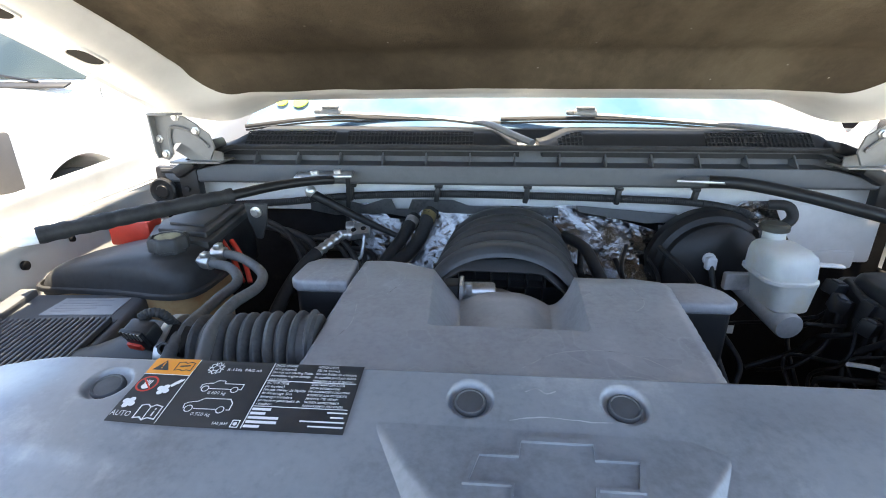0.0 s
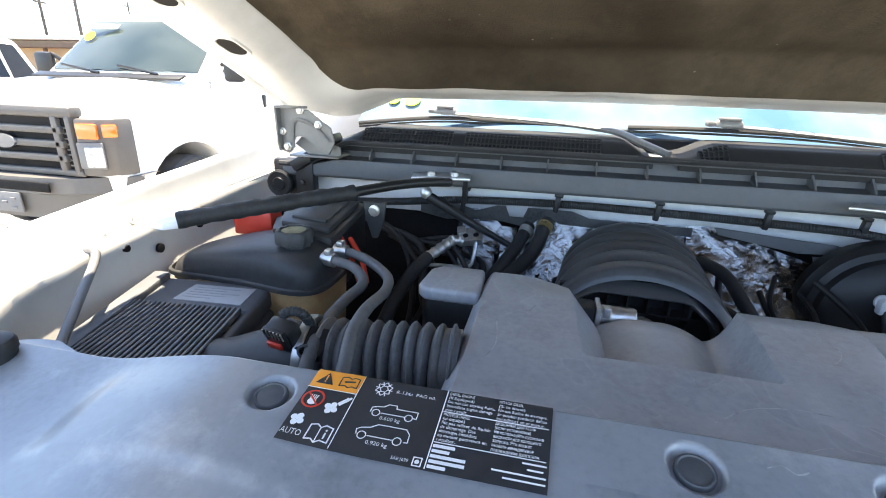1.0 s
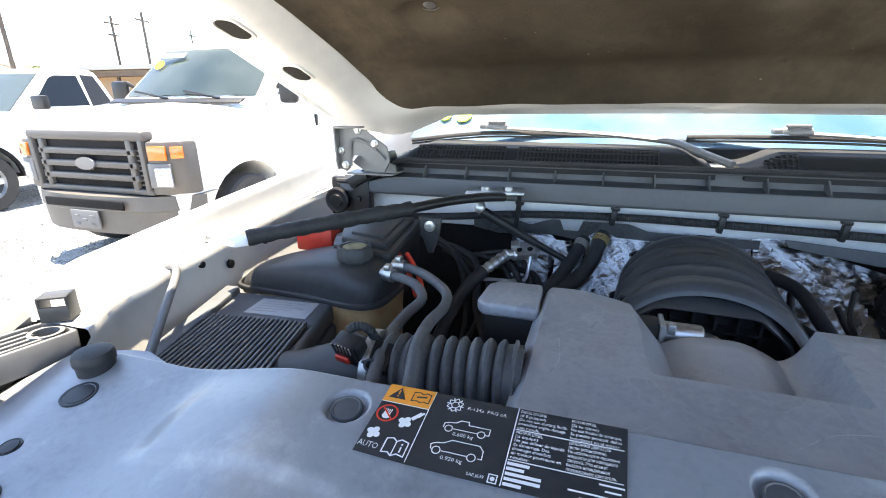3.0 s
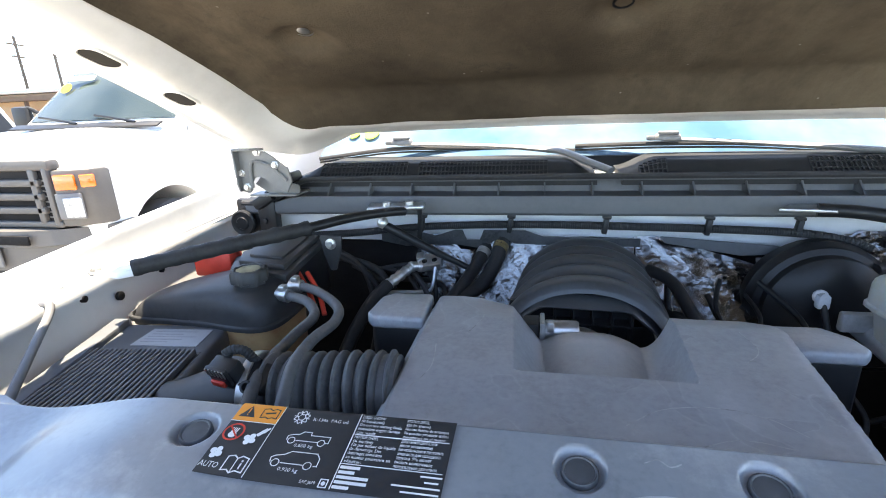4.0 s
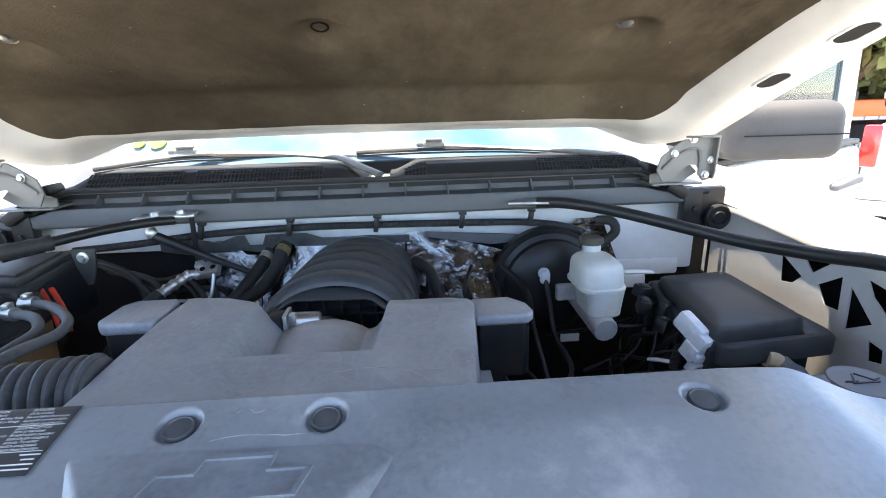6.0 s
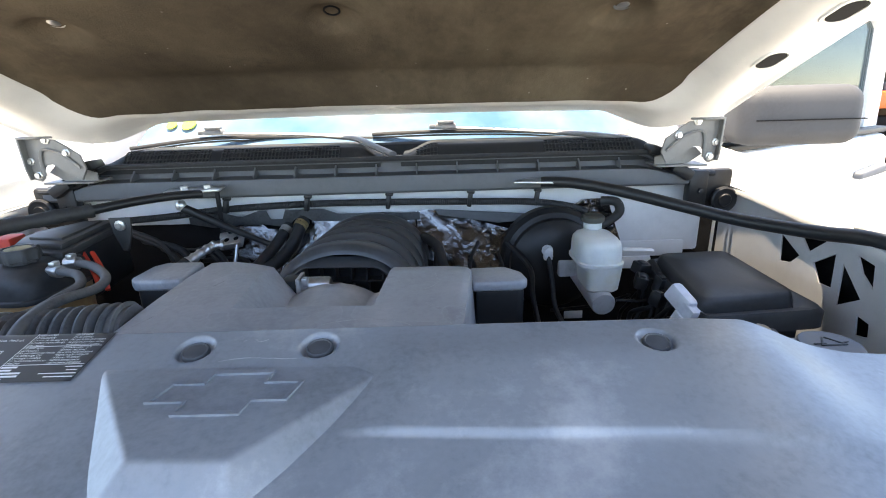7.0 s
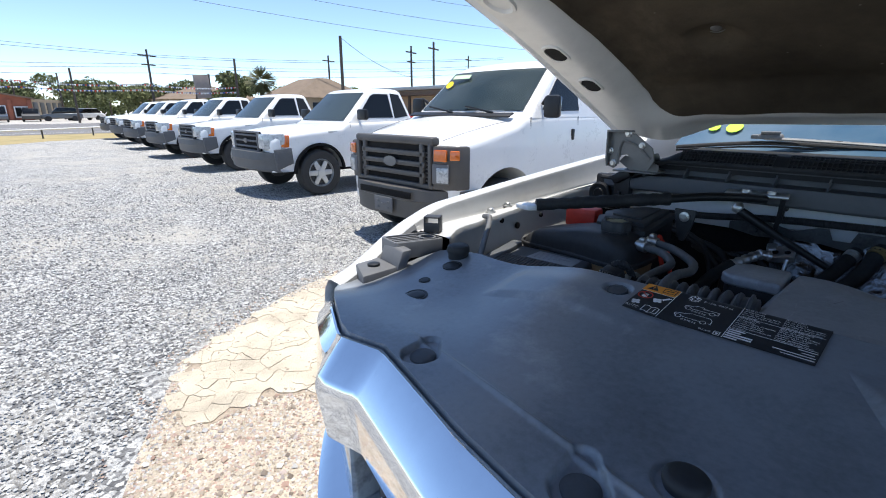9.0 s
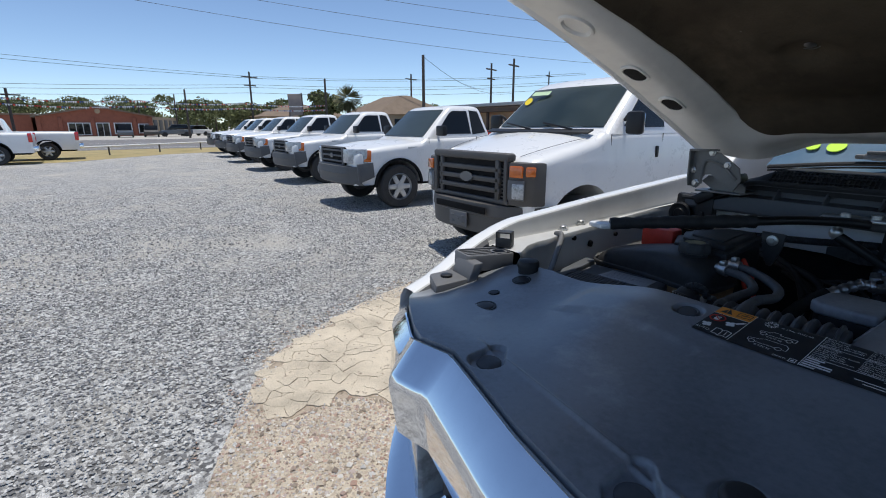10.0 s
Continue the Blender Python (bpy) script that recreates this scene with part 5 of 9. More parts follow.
def tank_ring(z, grow=0.0):
    pts = [(-0.858, 0.405), (-0.835, 0.375), (-0.75, 0.37), (-0.68, 0.365), (-0.60, 0.355), (-0.562, 0.372), (-0.552, 0.42), (-0.558, 0.50), (-0.59, 0.53), (-0.72, 0.53), (-0.82, 0.50), (-0.855, 0.46)]
    c = Vector((-0.70, 0.44))
    return [(c.x + (x - c.x) * (1 + grow), c.y + (y - c.y) * (1 + grow), z) for x, y in smooth_path2(pts)]


def smooth_path2(pts):
    p3 = [Vector((x, y, 0)) for x, y in pts]
    out, n = [], len(p3)
    for i in range(n):
        a, b, c, d = p3[i - 1], p3[i], p3[(i + 1) % n], p3[(i + 2) % n]
        for k in range(4):
            t = k / 4
            q = 0.5 * ((2 * b) + (c - a) * t + (2 * a - 5 * b + 4 * c - d) * t * t + (3 * b - a - 3 * c + d) * t ** 3)
            out.append((q.x, q.y))
    return out


bm = B()
rows = []
for z, g in ((1.158, 0.02), (1.159, 0.045), (1.165, 0.047), (1.167, 0.040), (1.169, 0.005), (1.174, -0.004), (1.190, -0.022), (1.205, -0.07), (1.216, -0.16), (1.221, -0.30), (1.223, -0.6), (1.224, -0.95)):
    r = tank_ring(z, g)
    rows.append([(x, y, zz - 0.025 * sstep(-0.66, -0.86, x) * (zz > 1.17)) for x, y, zz in r])
loft(bm, rows)
part("shroud", bm, M_DUSTY, tank, "black moulded shroud")
bm = B()
rows = []
for z, g in ((1.162, -0.02), (1.12, -0.04), (1.06, -0.06), (1.0, -0.08)):
    rows.append([(max(x, -0.72) if z < 1.15 else x, y, z) for x, y, z in tank_ring(z, g)])
loft(bm, rows)
part("tank_body", bm, M_AMBERTANK, tank)
bm = B()
capz = 1.226
lathe(bm, [(0.028, -0.01), (0.028, 0.0), (0.034, 0.002), (0.034, 0.020), (0.031, 0.024), (0.026, 0.0245), (0.025, 0.022), (0.004, 0.022)], (-0.622, 0.425, capz), 32, None, (1, 1), lambda k: 1.0 if k % 4 in (0, 1) else 0.90)
part("cap", bm, M_DUSTY, tank, "ribbed black cap with a faded yellow print")
bm = B()
lathe(bm, [(0.021, 0), (0.021, 0.0006), (0.004, 0.0007)], (-0.622, 0.425, capz + 0.0225), 24)
part("cap_print", bm, material("faded_print", (0.30, 0.27, 0.16), 0.6, var=0.3, scale=40), tank)
for p, q in (((-0.553, 0.415, 1.205), 0), ((-0.548, 0.452, 1.208), 1)):
    bm = B()
    lathe(bm, [(0.012, -0.012), (0.012, 0.012)], p, 16, rot(0, 90, 0 if q else -15))
    box(bm, (p[0], p[1], p[2] + 0.014), (0.012, 0.016, 0.010), 0.002)
    part("hose_clamp", bm, M_STEEL, tank)
hoses = (("coolant_hose", [(-0.565, 0.415, 1.205), (-0.535, 0.41, 1.205), (-0.496, 0.392, 1.204), (-0.466, 0.353, 1.198), (-0.473, 0.306, 1.192), (-0.474, 0.262, 1.190), (-0.462, 0.21, 1.200), (-0.447, 0.146, 1.20), (-0.44, 0.08, 1.16)], 0.0084),
         ("coolant_hose", [(-0.56, 0.453, 1.208), (-0.53, 0.448, 1.208), (-0.487, 0.426, 1.207), (-0.436, 0.38, 1.202), (-0.421, 0.331, 1.200), (-0.415, 0.245, 1.215), (-0.408, 0.18, 1.216), (-0.398, 0.135, 1.205), (-0.39, 0.07, 1.16)], 0.0084))
for nm, pts, r in hoses:
    bm = B()
    tube(bm, pts, r, 12)
    solo(nm, bm, M_HOSE, "dusty black rubber coolant hose from the tank", "hose", "coolant hoses", base=pts[0])

# ---- air filter box ----
ab = thing("air_filter_box", (-0.70, 0.25, 1.0), "black ribbed air filter box with a pale label", "air filter box")
bm = B()
lidp = [(-0.858, 0.360), (-0.642, 0.378), (-0.600, 0.19), (-0.60, 0.06), (-0.765, 0.045), (-0.795, 0.13)]
prism(bm, lidp, 1.125, 1.160, "z", 0.008, 3)
prism(bm, [(-0.70 + (x + 0.70) * 1.02, 0.2 + (y - 0.2) * 1.02) for x, y in lidp], 1.00, 1.122, "z", 0.006)
part("housing", bm, M_GREYTRIM, ab)
bm = B()
prism(bm, [(-0.862, 0.358), (-0.832, 0.360), (-0.762, 0.095), (-0.790, 0.09)], 1.150, 1.172, "z", 0.005)
part("side_rail", bm, M_GREYTRIM, ab)
# black plate under the ribs: paints the shade in the grooves between them
bm = B()
prism(bm, [(-0.812, 0.262), (-0.630, 0.282), (-0.590, 0.070), (-0.766, 0.046)], 1.158, 1.1606, "z")
part("groove_shade", bm, M_BLACK, ab)
for k in range(22):
    bm = B()
    x0, y0 = -0.806 + 0.0081 * k, 0.258 + 0.0009 * k
    x1, y1 = x0 + 0.044, y0 - 0.212
    prism(bm, [(x1 - 0.0024, y1), (x1 + 0.0024, y1), (x0 + 0.0024, y0), (x0 - 0.0024, y0)], 1.158, 1.1690, "z", 0.0012, 1)
    part("rib", bm, M_BUMPER, ab)
bm = B()
prism(bm, [(-0.769, 0.345), (-0.660, 0.354), (-0.650, 0.296), (-0.766, 0.287)], 1.160, 1.1612, "z")
tag_l = part("info_label", bm, M_SILVERLBL, ab, "silver-grey label with faint print")
for k, w in enumerate((0.8, 0.6, 0.9, 0.7, 0.5)):
    bm = B()
    o = Vector((-0.758, 0.336 - 0.009 * k, 1.1614))
    box(bm, o + Vector((0.048 * w, 0.004 * w, 0)), (0.096 * w, 0.0026, 0.0004), 0, rot(0, 0, 5))
    part("print_bar", bm, M_FAINT, tag_l)
bm = B()
tube(bm, [(-0.64, 0.18, 1.115), (-0.58, 0.182, 1.128), (-0.52, 0.185, 1.150), (-0.455, 0.19, 1.164)], 0.046, 24)
part("outlet", bm, M_DUSTY, ab)
maf = thing("air_flow_sensor", (-0.49, 0.155, 1.20), "black air flow sensor plug with a red lock tab", "sensor")
MT = rot(24, 4, -8)
MC = Vector((-0.487, 0.152, 1.212))
bm = B()
box(bm, MC + MT @ Vector((0, 0.006, -0.004)), (0.036, 0.022, 0.040), 0.004, MT)
box(bm, MC + MT @ Vector((0, -0.006, 0.006)), (0.030, 0.006, 0.030), 0.002, MT)
box(bm, MC + MT @ Vector((0.018, 0.014, -0.016)), (0.07, 0.040, 0.016), 0.004, MT)
part("plug", bm, M_BLACK, maf)
bm = B()
tube(bm, [MC + Vector((-0.006, 0.012, 0.020)), MC + Vector((0.004, 0.018, 0.025)), MC + Vector((0.016, 0.024, 0.020)), MC + Vector((0.022, 0.034, 0.0)), MC + Vector((0.02, 0.06, -0.03))], 0.0058, 10, rings=(0.004, 0.0006))
part("cable_sleeve", bm, M_RUBBER, maf)
bm = B()
box(bm, MC + MT @ Vector((-0.004, -0.010, -0.006)), (0.020, 0.005, 0.010), 0.0015, MT)
part("lock_tab", bm, M_RED, maf)
for k in range(6):
    bm = B()
    box(bm, MC + MT @ Vector((-0.0125 + 0.005 * k, -0.0095, 0.015)), (0.0016, 0.0016, 0.012), 0.0, MT)
    part("pin", bm, M_STEEL, maf)
bm = B()
lathe(bm, [(0.008, -0.004), (0.008, 0.006), (0.005, 0.006), (0.005, -0.002)], MC + Vector((0.032, -0.004, -0.012)), 14, rot(60))
part("screw_boss", bm, M_DUSTY, maf)
bel = thing("intake_bellows", (-0.37, 0.2, 1.1), "black corrugated intake hose beside the filter box", "intake hose")
bm = B()
tube(bm, [(-0.455, 0.19, 1.167), (-0.40, 0.193, 1.170), (-0.33, 0.20, 1.173), (-0.300, 0.202, 1.1735)], 0.0440, 32, rings=(0.0158, 0.0068))
part("bellows", bm, M_HOSE, bel)
bm = B()
tube(bm, [(-0.302, 0.202, 1.1735), (-0.293, 0.203, 1.174), (-0.2805, 0.204, 1.174)], lambda q: 0.0450 + 0.006 * sstep(0.010, 0.012, q) * sstep(0.016, 0.014, q), 32, per=14)
part("collar", bm, M_HOSE, bel)
bm = B()
lathe(bm, [(0.052, -0.006), (0.053, -0.005), (0.053, 0.005), (0.052, 0.006), (0.04, 0.006)], (-0.470, 0.189, 1.166), 32, rot(0, 90, 5))
part("clamp_band", bm, M_STEEL, bel)

# ---- left rear: jump-start fuse box, red boot ----
fb = thing("fuse_box", (-0.66, 0.58, 1.15), "black fuse box with a stepped lid by the bulkhead", "fuse box")
FBL = [(-0.735, 0.55), (-0.70, 0.478), (-0.567, 0.455), (-0.600, 0.712), (-0.665, 0.695)]


def shrink(k):
    return [(-0.65 + (x + 0.65) * k, 0.58 + (y - 0.58) * k) for x, y in FBL]


bm = B()
prism(bm, shrink(0.94), 1.10, 1.213, "z", 0.004)
part("case", bm, M_BLACK, fb)
bm = B()
prism(bm, shrink(1.0), 1.212, 1.228, "z", 0.004)
prism(bm, shrink(0.82), 1.226, 1.240, "z", 0.005)
prism(bm, shrink(0.60), 1.238, 1.2455, "z", 0.003)
part("lid", bm, M_DUSTY, fb)
bm = B()
prism(bm, [(-0.565, 1.262), (-0.515, 1.262), (-0.52, 1.225), (-0.535, 1.185), (-0.547, 1.185), (-0.56, 1.225)], 0.60, 0.606, "y", 0.002)
part("bracket", bm, M_DUSTY, fb, "black triangular bracket")
bm = B()
lathe(bm, [(0.012, 0), (0.012, 0.004), (0.006, 0.005), (0.006, 0.010)], (-0.54, 0.60, 1.245), 12, rot(90))
part("bracket_bolt", bm, M_STEEL, fb)
bm = B()
box(bm, (-0.780, 0.555, 1.214), (0.085, 0.05, 0.05), 0.006, rot(0, 0, 4))
solo("terminal_cover", bm, M_RED, "red plastic battery terminal cover behind the tank", "terminal cover", base=(-0.745, 0.5, 1.2))

# ---- braces from cowl to fenders ----
br = thing("cowl_brace", (-0.79, 0.335, 1.27), "black tubular brace wrapped in tape, cowl to fender", "brace", "cowl braces")
bm = B()
tube(bm, [(-0.785, 0.352, 1.273), (-0.68, 0.456, 1.281), (-0.575, 0.56, 1.288), (-0.51, 0.63, 1.293), (-0.45, 0.69, 1.292), (-0.41, 0.725, 1.288)], 0.0115, 12, flat=0.9)
part("tube", bm, M_BLACK, br)
bm = B()
tube(bm, [(-0.790, 0.348, 1.272), (-0.72, 0.417, 1.278), (-0.64, 0.496, 1.284), (-0.568, 0.567, 1.288)], lambda s: 0.0140 + 0.0007 * math.sin(s * 210) + 0.0006 * math.sin(s * 83) + 0.0008 * sstep(0.11, 0.115, s), 16, per=40)
part("tape_wrap", bm, M_RUBBER, br, "wrinkled black tape wrap")
bm = B()
prism(bm, [(-0.842, 0.335), (-0.80, 0.326), (-0.775, 0.352), (-0.795, 0.372), (-0.838, 0.362)], 1.259, 1.272, "z", 0.004)
part("foot", bm, M_WHITE, br)
bm = B()
box(bm, (-0.435, 0.745, 1.295), (0.13, 0.06, 0.006), 0.002, rot(0, 0, 10))
lathe(bm, [(0.010, 0), (0.010, 0.008), (0.005, 0.009)], (-0.455, 0.735, 1.298), 10)
lathe(bm, [(0.010, 0), (0.010, 0.008), (0.005, 0.009)], (-0.405, 0.75, 1.298), 10)
part("bracket", bm, M_STEEL, br)
bm = B()
tube(bm, [(-0.378, 0.738, 1.293), (-0.380, 0.742, 1.26), (-0.386, 0.752, 1.21), (-0.391, 0.760, 1.172)], 0.0055, 8, flat=0.5)
part("hanger", bm, M_BLACK, br, "thin black steel hanger")
br2 = thing("cowl_brace", (0.85, 0.45, 1.22), "glossy black tubular brace from cowl to fender", "brace", "cowl braces")
bm = B()
tube(bm, [(0.43, 0.745, 1.290), (0.50, 0.72, 1.290), (0.60, 0.67, 1.276), (0.72, 0.59, 1.252), (0.80, 0.52, 1.238), (0.870, 0.41, 1.241), (0.893, 0.335, 1.252), (0.905, 0.285, 1.254)], 0.0135, 12)
part("tube", bm, M_BLACK, br2)
bm = B()
prism(bm, [(0.36, 0.74), (0.50, 0.715), (0.53, 0.735), (0.49, 0.78), (0.40, 0.785)], 1.288, 1.293, "z", 0.001)
part("bracket", bm, M_STEEL, br2)

# ---- harness along the bulkhead ----
har = thing("wiring_harness", (0, 0.815, 1.235), "black corrugated wiring loom clipped along the bulkhead", "wiring loom")
bm = B()
tube(bm, [(-0.70, 0.80, 1.205), (-0.55, 0.80, 1.215), (-0.40, 0.812, 1.228), (-0.176, 0.815, 1.236), (0.039, 0.810, 1.236), (0.254, 0.808, 1.232), (0.42, 0.80, 1.228), (0.52, 0.79, 1.215), (0.56, 0.78, 1.20)], 0.0086, 10, rings=(0.005, 0.0008))
part("loom", bm, M_RUBBER, har)
for cxx in (-0.39, -0.176, 0.039, 0.254, 0.43):
    bm = B()
    box(bm, (cxx, 0.80, 1.238), (0.012, 0.016, 0.036), 0.003, rot(0, 8))
    box(bm, (cxx + 0.003, 0.805, 1.258), (0.020, 0.012, 0.008), 0.002, rot(0, 8))
    part("clip", bm, M_BLACK, har)

# ---- foil on the bulkhead ----
def foil_top(x):
    return lerp([(-0.66, 1.20), (-0.45, 1.205), (-0.34, 1.205), (-0.30, 1.165), (-0.27, 1.165), (-0.23, 1.205), (0.1, 1.205), (0.15, 1.21), (0.42, 1.13), (0.47, 1.17), (0.56, 1.225), (0.62, 1.225)], x)


shield = thing("heat_shield", (0, 0.84, 1.05), "crinkled silver foil heat shield over the bulkhead", "heat shield")


def crease(p):
    """Fine sharp folds in the foil: ridges of warped noise at three sizes, drawn out along the fall of the sheet."""
    w = Vector((p.x + 0.03 * noise.noise(p * 9), 0, p.z + 0.03 * noise.noise(p * 9 + Vector((3, 1, 7)))))
    r = 0.0
    for f, a in ((8, 0.0060), (20, 0.0036), (55, 0.0013)):
        r += a * (1 - abs(noise.noise(Vector((w.x * f + w.z * f * 0.45, 2.7, w.z * f * 0.55)))) * 2.2)
    return r


for x0, x1, push in ((-0.40, -0.262, 0.0), (-0.258, 0.108, -0.004), (0.112, 0.63, 0.0)):
    bm = B()
    nx, nz = int((x1 - x0) / 0.0062), 36
    rng = np.random.default_rng(17)
    g = []
    for i in range(nx + 1):
        x = x0 + (x1 - x0) * i / nx
        t, low = foil_top(x), lerp([(-0.64, 1.0), (0.10, 1.02), (0.30, 1.02), (0.42, 1.06), (0.63, 1.14)], x)
        row = []
        for j in range(nz + 1):
            v = j / nz
            z = t - (t - low) * v
            y = 0.836 + push - 0.11 * v ** 1.2 * (1 if x > 0.08 else 0.7) - crease(Vector((x, 0.0, z)))
            inner = 0 < i < nx and 0 < j < nz
            row.append(bm.verts.new((x + inner * rng.uniform(-0.0022, 0.0022), y, z + inner * rng.uniform(-0.0016, 0.0016))))
        g.append(row)
    for k, (p, q) in enumerate(zip(g, g[1:])):
        for j in range(nz):
            a, b, c, d = p[j], q[j], q[j + 1], p[j + 1]
            for tri in (((a, b, c), (a, c, d)) if (k + j) % 2 else ((a, b, d), (b, c, d))):
                bm.faces.new(tri)
    part("foil_panel", bm, M_FOIL, shield, smooth=24)
# grey strap across the foil, and the dull board above it
bm = B()
tube(bm, [(0.375, 0.815, 1.165), (0.372, 0.795, 1.135), (0.355, 0.770, 1.085), (0.335, 0.745, 1.04)], 0.011, 8, flat=0.3)
part("strap", bm, M_GREYTRIM, shield, "grey webbing strap")
bm = B()
prism(bm, [(-0.50, 1.208), (-0.42, 1.220), (-0.36, 1.206), (-0.31, 1.222), (-0.292, 1.222), (-0.282, 1.197), (-0.250, 1.197), (-0.240, 1.222), (-0.14, 1.222), (-0.10, 1.208), (0.0, 1.206), (0.12, 1.206),
           (0.12, 1.186), (-0.10, 1.187), (-0.165, 1.189), (-0.185, 1.200), (-0.215, 1.196), (-0.24, 1.174), (-0.30, 1.184), (-0.36, 1.184), (-0.436, 1.178), (-0.50, 1.19)], 0.812, 0.815, "y")
part("shield_board", bm, M_BOARD, shield, "dull grey scalloped shield board", smooth=0)
bm = B()
prism(bm, [(0.16, 1.214), (0.40, 1.196), (0.42, 1.178), (0.33, 1.172), (0.17, 1.198)], 0.805, 0.809, "y", 0.001, 1)
part("shield_edge", bm, M_GREYTRIM, shield, "dull grey shield edge")

# ---- brake booster and master cylinder ----
boo = thing("brake_booster", (0.46, 0.78, 1.07), "round black brake booster on the bulkhead", "brake booster")
bm = B()
lathe(bm, [(0.135, 0), (0.14, 0.01), (0.14, 0.035), (0.132, 0.045), (0.130, 0.052), (0.118, 0.058), (0.116, 0.075), (0.10, 0.088), (0.06, 0.10), (0.04, 0.10)], (0.47, 0.80, 1.08), 40, rot(90))
part("shell", bm, M_BLACK, boo)
bm = B()
lathe(bm, [(0.014, 0), (0.014, 0.02), (0.009, 0.022), (0.009, 0.035)], (0.441, 0.715, 1.122), 12, rot(80))
box(bm, (0.441, 0.688, 1.118), (0.022, 0.018, 0.028), 0.004)
part("valve", bm, M_GREYPLUG, boo)
mc = thing("brake_master_cylinder", (0.53, 0.62, 1.05), "brake master cylinder with a milky white fluid reservoir", "master cylinder")
bm = B()
rows = []
for z, cx, cy, w, d, r in ((1.074, 0.533, 0.585, 0.060, 0.085, 0.014), (1.080, 0.533, 0.585, 0.072, 0.098, 0.018), (1.122, 0.533, 0.588, 0.080, 0.112, 0.020), (1.134, 0.528, 0.592, 0.092, 0.122, 0.020),
                           (1.1365, 0.527, 0.592, 0.102, 0.134, 0.034), (1.1425, 0.527, 0.592, 0.102, 0.134, 0.034), (1.145, 0.527, 0.592, 0.095, 0.126, 0.032), (1.176, 0.527, 0.594, 0.093, 0.122, 0.031), (1.186, 0.527, 0.595, 0.088, 0.116, 0.030), (1.193, 0.527, 0.598, 0.076, 0.102, 0.028), (1.1965, 0.527, 0.604, 0.054, 0.074, 0.022)):
    rows.append([(x, y, z) for x, y in rrect(cx, cy, w, d, r)])
loft(bm, rows)
lathe(bm, [(0.021, 0), (0.021, 0.024)], (0.533, 0.645, 1.190), 24)
part("reservoir", bm, M_TANK, mc, "milky white plastic reservoir")
bm = B()
lathe(bm, [(0.024, 0), (0.027, 0.002), (0.027, 0.012), (0.022, 0.016), (0.006, 0.016)], (0.533, 0.648, 1.210), 20)
part("cap", bm, M_OLIVE, mc, "olive black reservoir cap")
bm = B()
lathe(bm, [(0.010, -0.001), (0.025, 0), (0.027, 0.004), (0.027, 0.20)], (0.533, 0.530, 1.050), 24, rot(-84, 0, 3))
box(bm, (0.522, 0.57, 1.085), (0.03, 0.05, 0.03), 0.006)
box(bm, (0.49, 0.66, 1.09), (0.06, 0.02, 0.04), 0.006)
part("cylinder", bm, M_CAST, mc)
bm = B()
tube(bm, [(0.56, 0.53, 1.06), (0.60, 0.525, 1.06), (0.63, 0.525, 1.06)], 0.004, 8)
tube(bm, [(0.60, 0.56, 1.06), (0.59, 0.62, 1.02), (0.57, 0.70, 0.97), (0.46, 0.72, 0.95)], 0.004, 8)
part("brake_pipe", bm, M_BLACK, mc)
bm = B()
box(bm, (0.528, 0.742, 0.925), (0.05, 0.002, 0.022), 0.0005)
solo("part_label", bm, M_PRINT, "small white printed label low on the bulkhead", "label", base=(0.528, 0.742, 0.925))

# ---- right fuse block ----
fr = thing("fuse_block", (0.75, 0.45, 1.0), "large black fuse block with a domed lid", "fuse box")
lc = Vector((0.733, 0.465))
LIDR = [(0.665, 0.590), (0.825, 0.600), (0.815, 0.350), (0.632, 0.330)]


def rounded(pts, r, n=5):
    """A polygon with its corners rounded by r."""
    out, m_ = [], len(pts)
    for i_ in range(m_):
        p, a, b = Vector(pts[i_]), Vector(pts[i_ - 1]), Vector(pts[(i_ + 1) % m_])
        p0, p1 = p + (a - p).normalized() * r, p + (b - p).normalized() * r
        out += [tuple(p0.lerp(p, t).lerp(p.lerp(p1, t), t)) for t in (k / (n - 1) for k in range(n))]
    return out


def grow(pts, k, z):
    return [(lc.x + (x - lc.x) * k, lc.y + (y - lc.y) * k, z) for x, y in pts]


bm = B()
LIDP = rounded(LIDR, 0.022)
loft(bm, [grow(LIDP, k, z) for k, z in ((1.03, 1.108), (1.02, 1.128), (1.0, 1.139), (0.975, 1.1455), (0.94, 1.148), (0.5, 1.1495), (0.05, 1.150))])
part("lid", bm, M_DUSTY, fr, "dusty black domed lid")
RIM = [(0.648, 0.622), (0.850, 0.632), (0.864, 0.326), (0.630, 0.304)]
bm = B()
ro, ri = rounded(RIM, 0.030, 6), rounded([(0.664, 0.594), (0.828, 0.604), (0.820, 0.346), (0.632, 0.326)], 0.024, 6)
n_ = len(ro)
prof = [[(*a, 1.088), (*a, 1.116), (a[0] * 0.8 + b[0] * 0.2, a[1] * 0.8 + b[1] * 0.2, 1.124), (a[0] * 0.3 + b[0] * 0.7, a[1] * 0.3 + b[1] * 0.7, 1.124), (*b, 1.116), (*b, 1.088)] for a, b in zip(ro, ri)]
loft(bm, prof + prof[:1], close=False)
part("rim", bm, M_DUSTY, fr, "heavy dusty black rim")
for k in range(6):
    bm = B()
    box(bm, (0.630, 0.40 + 0.034 * k, 1.070), (0.012, 0.012, 0.075), 0.002, rot(0, 6))
    part("case_rib", bm, M_BLACK, fr)
bm = B()
tube(bm, [(0.655, 0.585, 1.128), (0.648, 0.52, 1.112), (0.650, 0.46, 1.075), (0.640, 0.42, 1.02)], 0.008, 10)
part("side_cable", bm, M_RUBBER, fr)
bm = B()
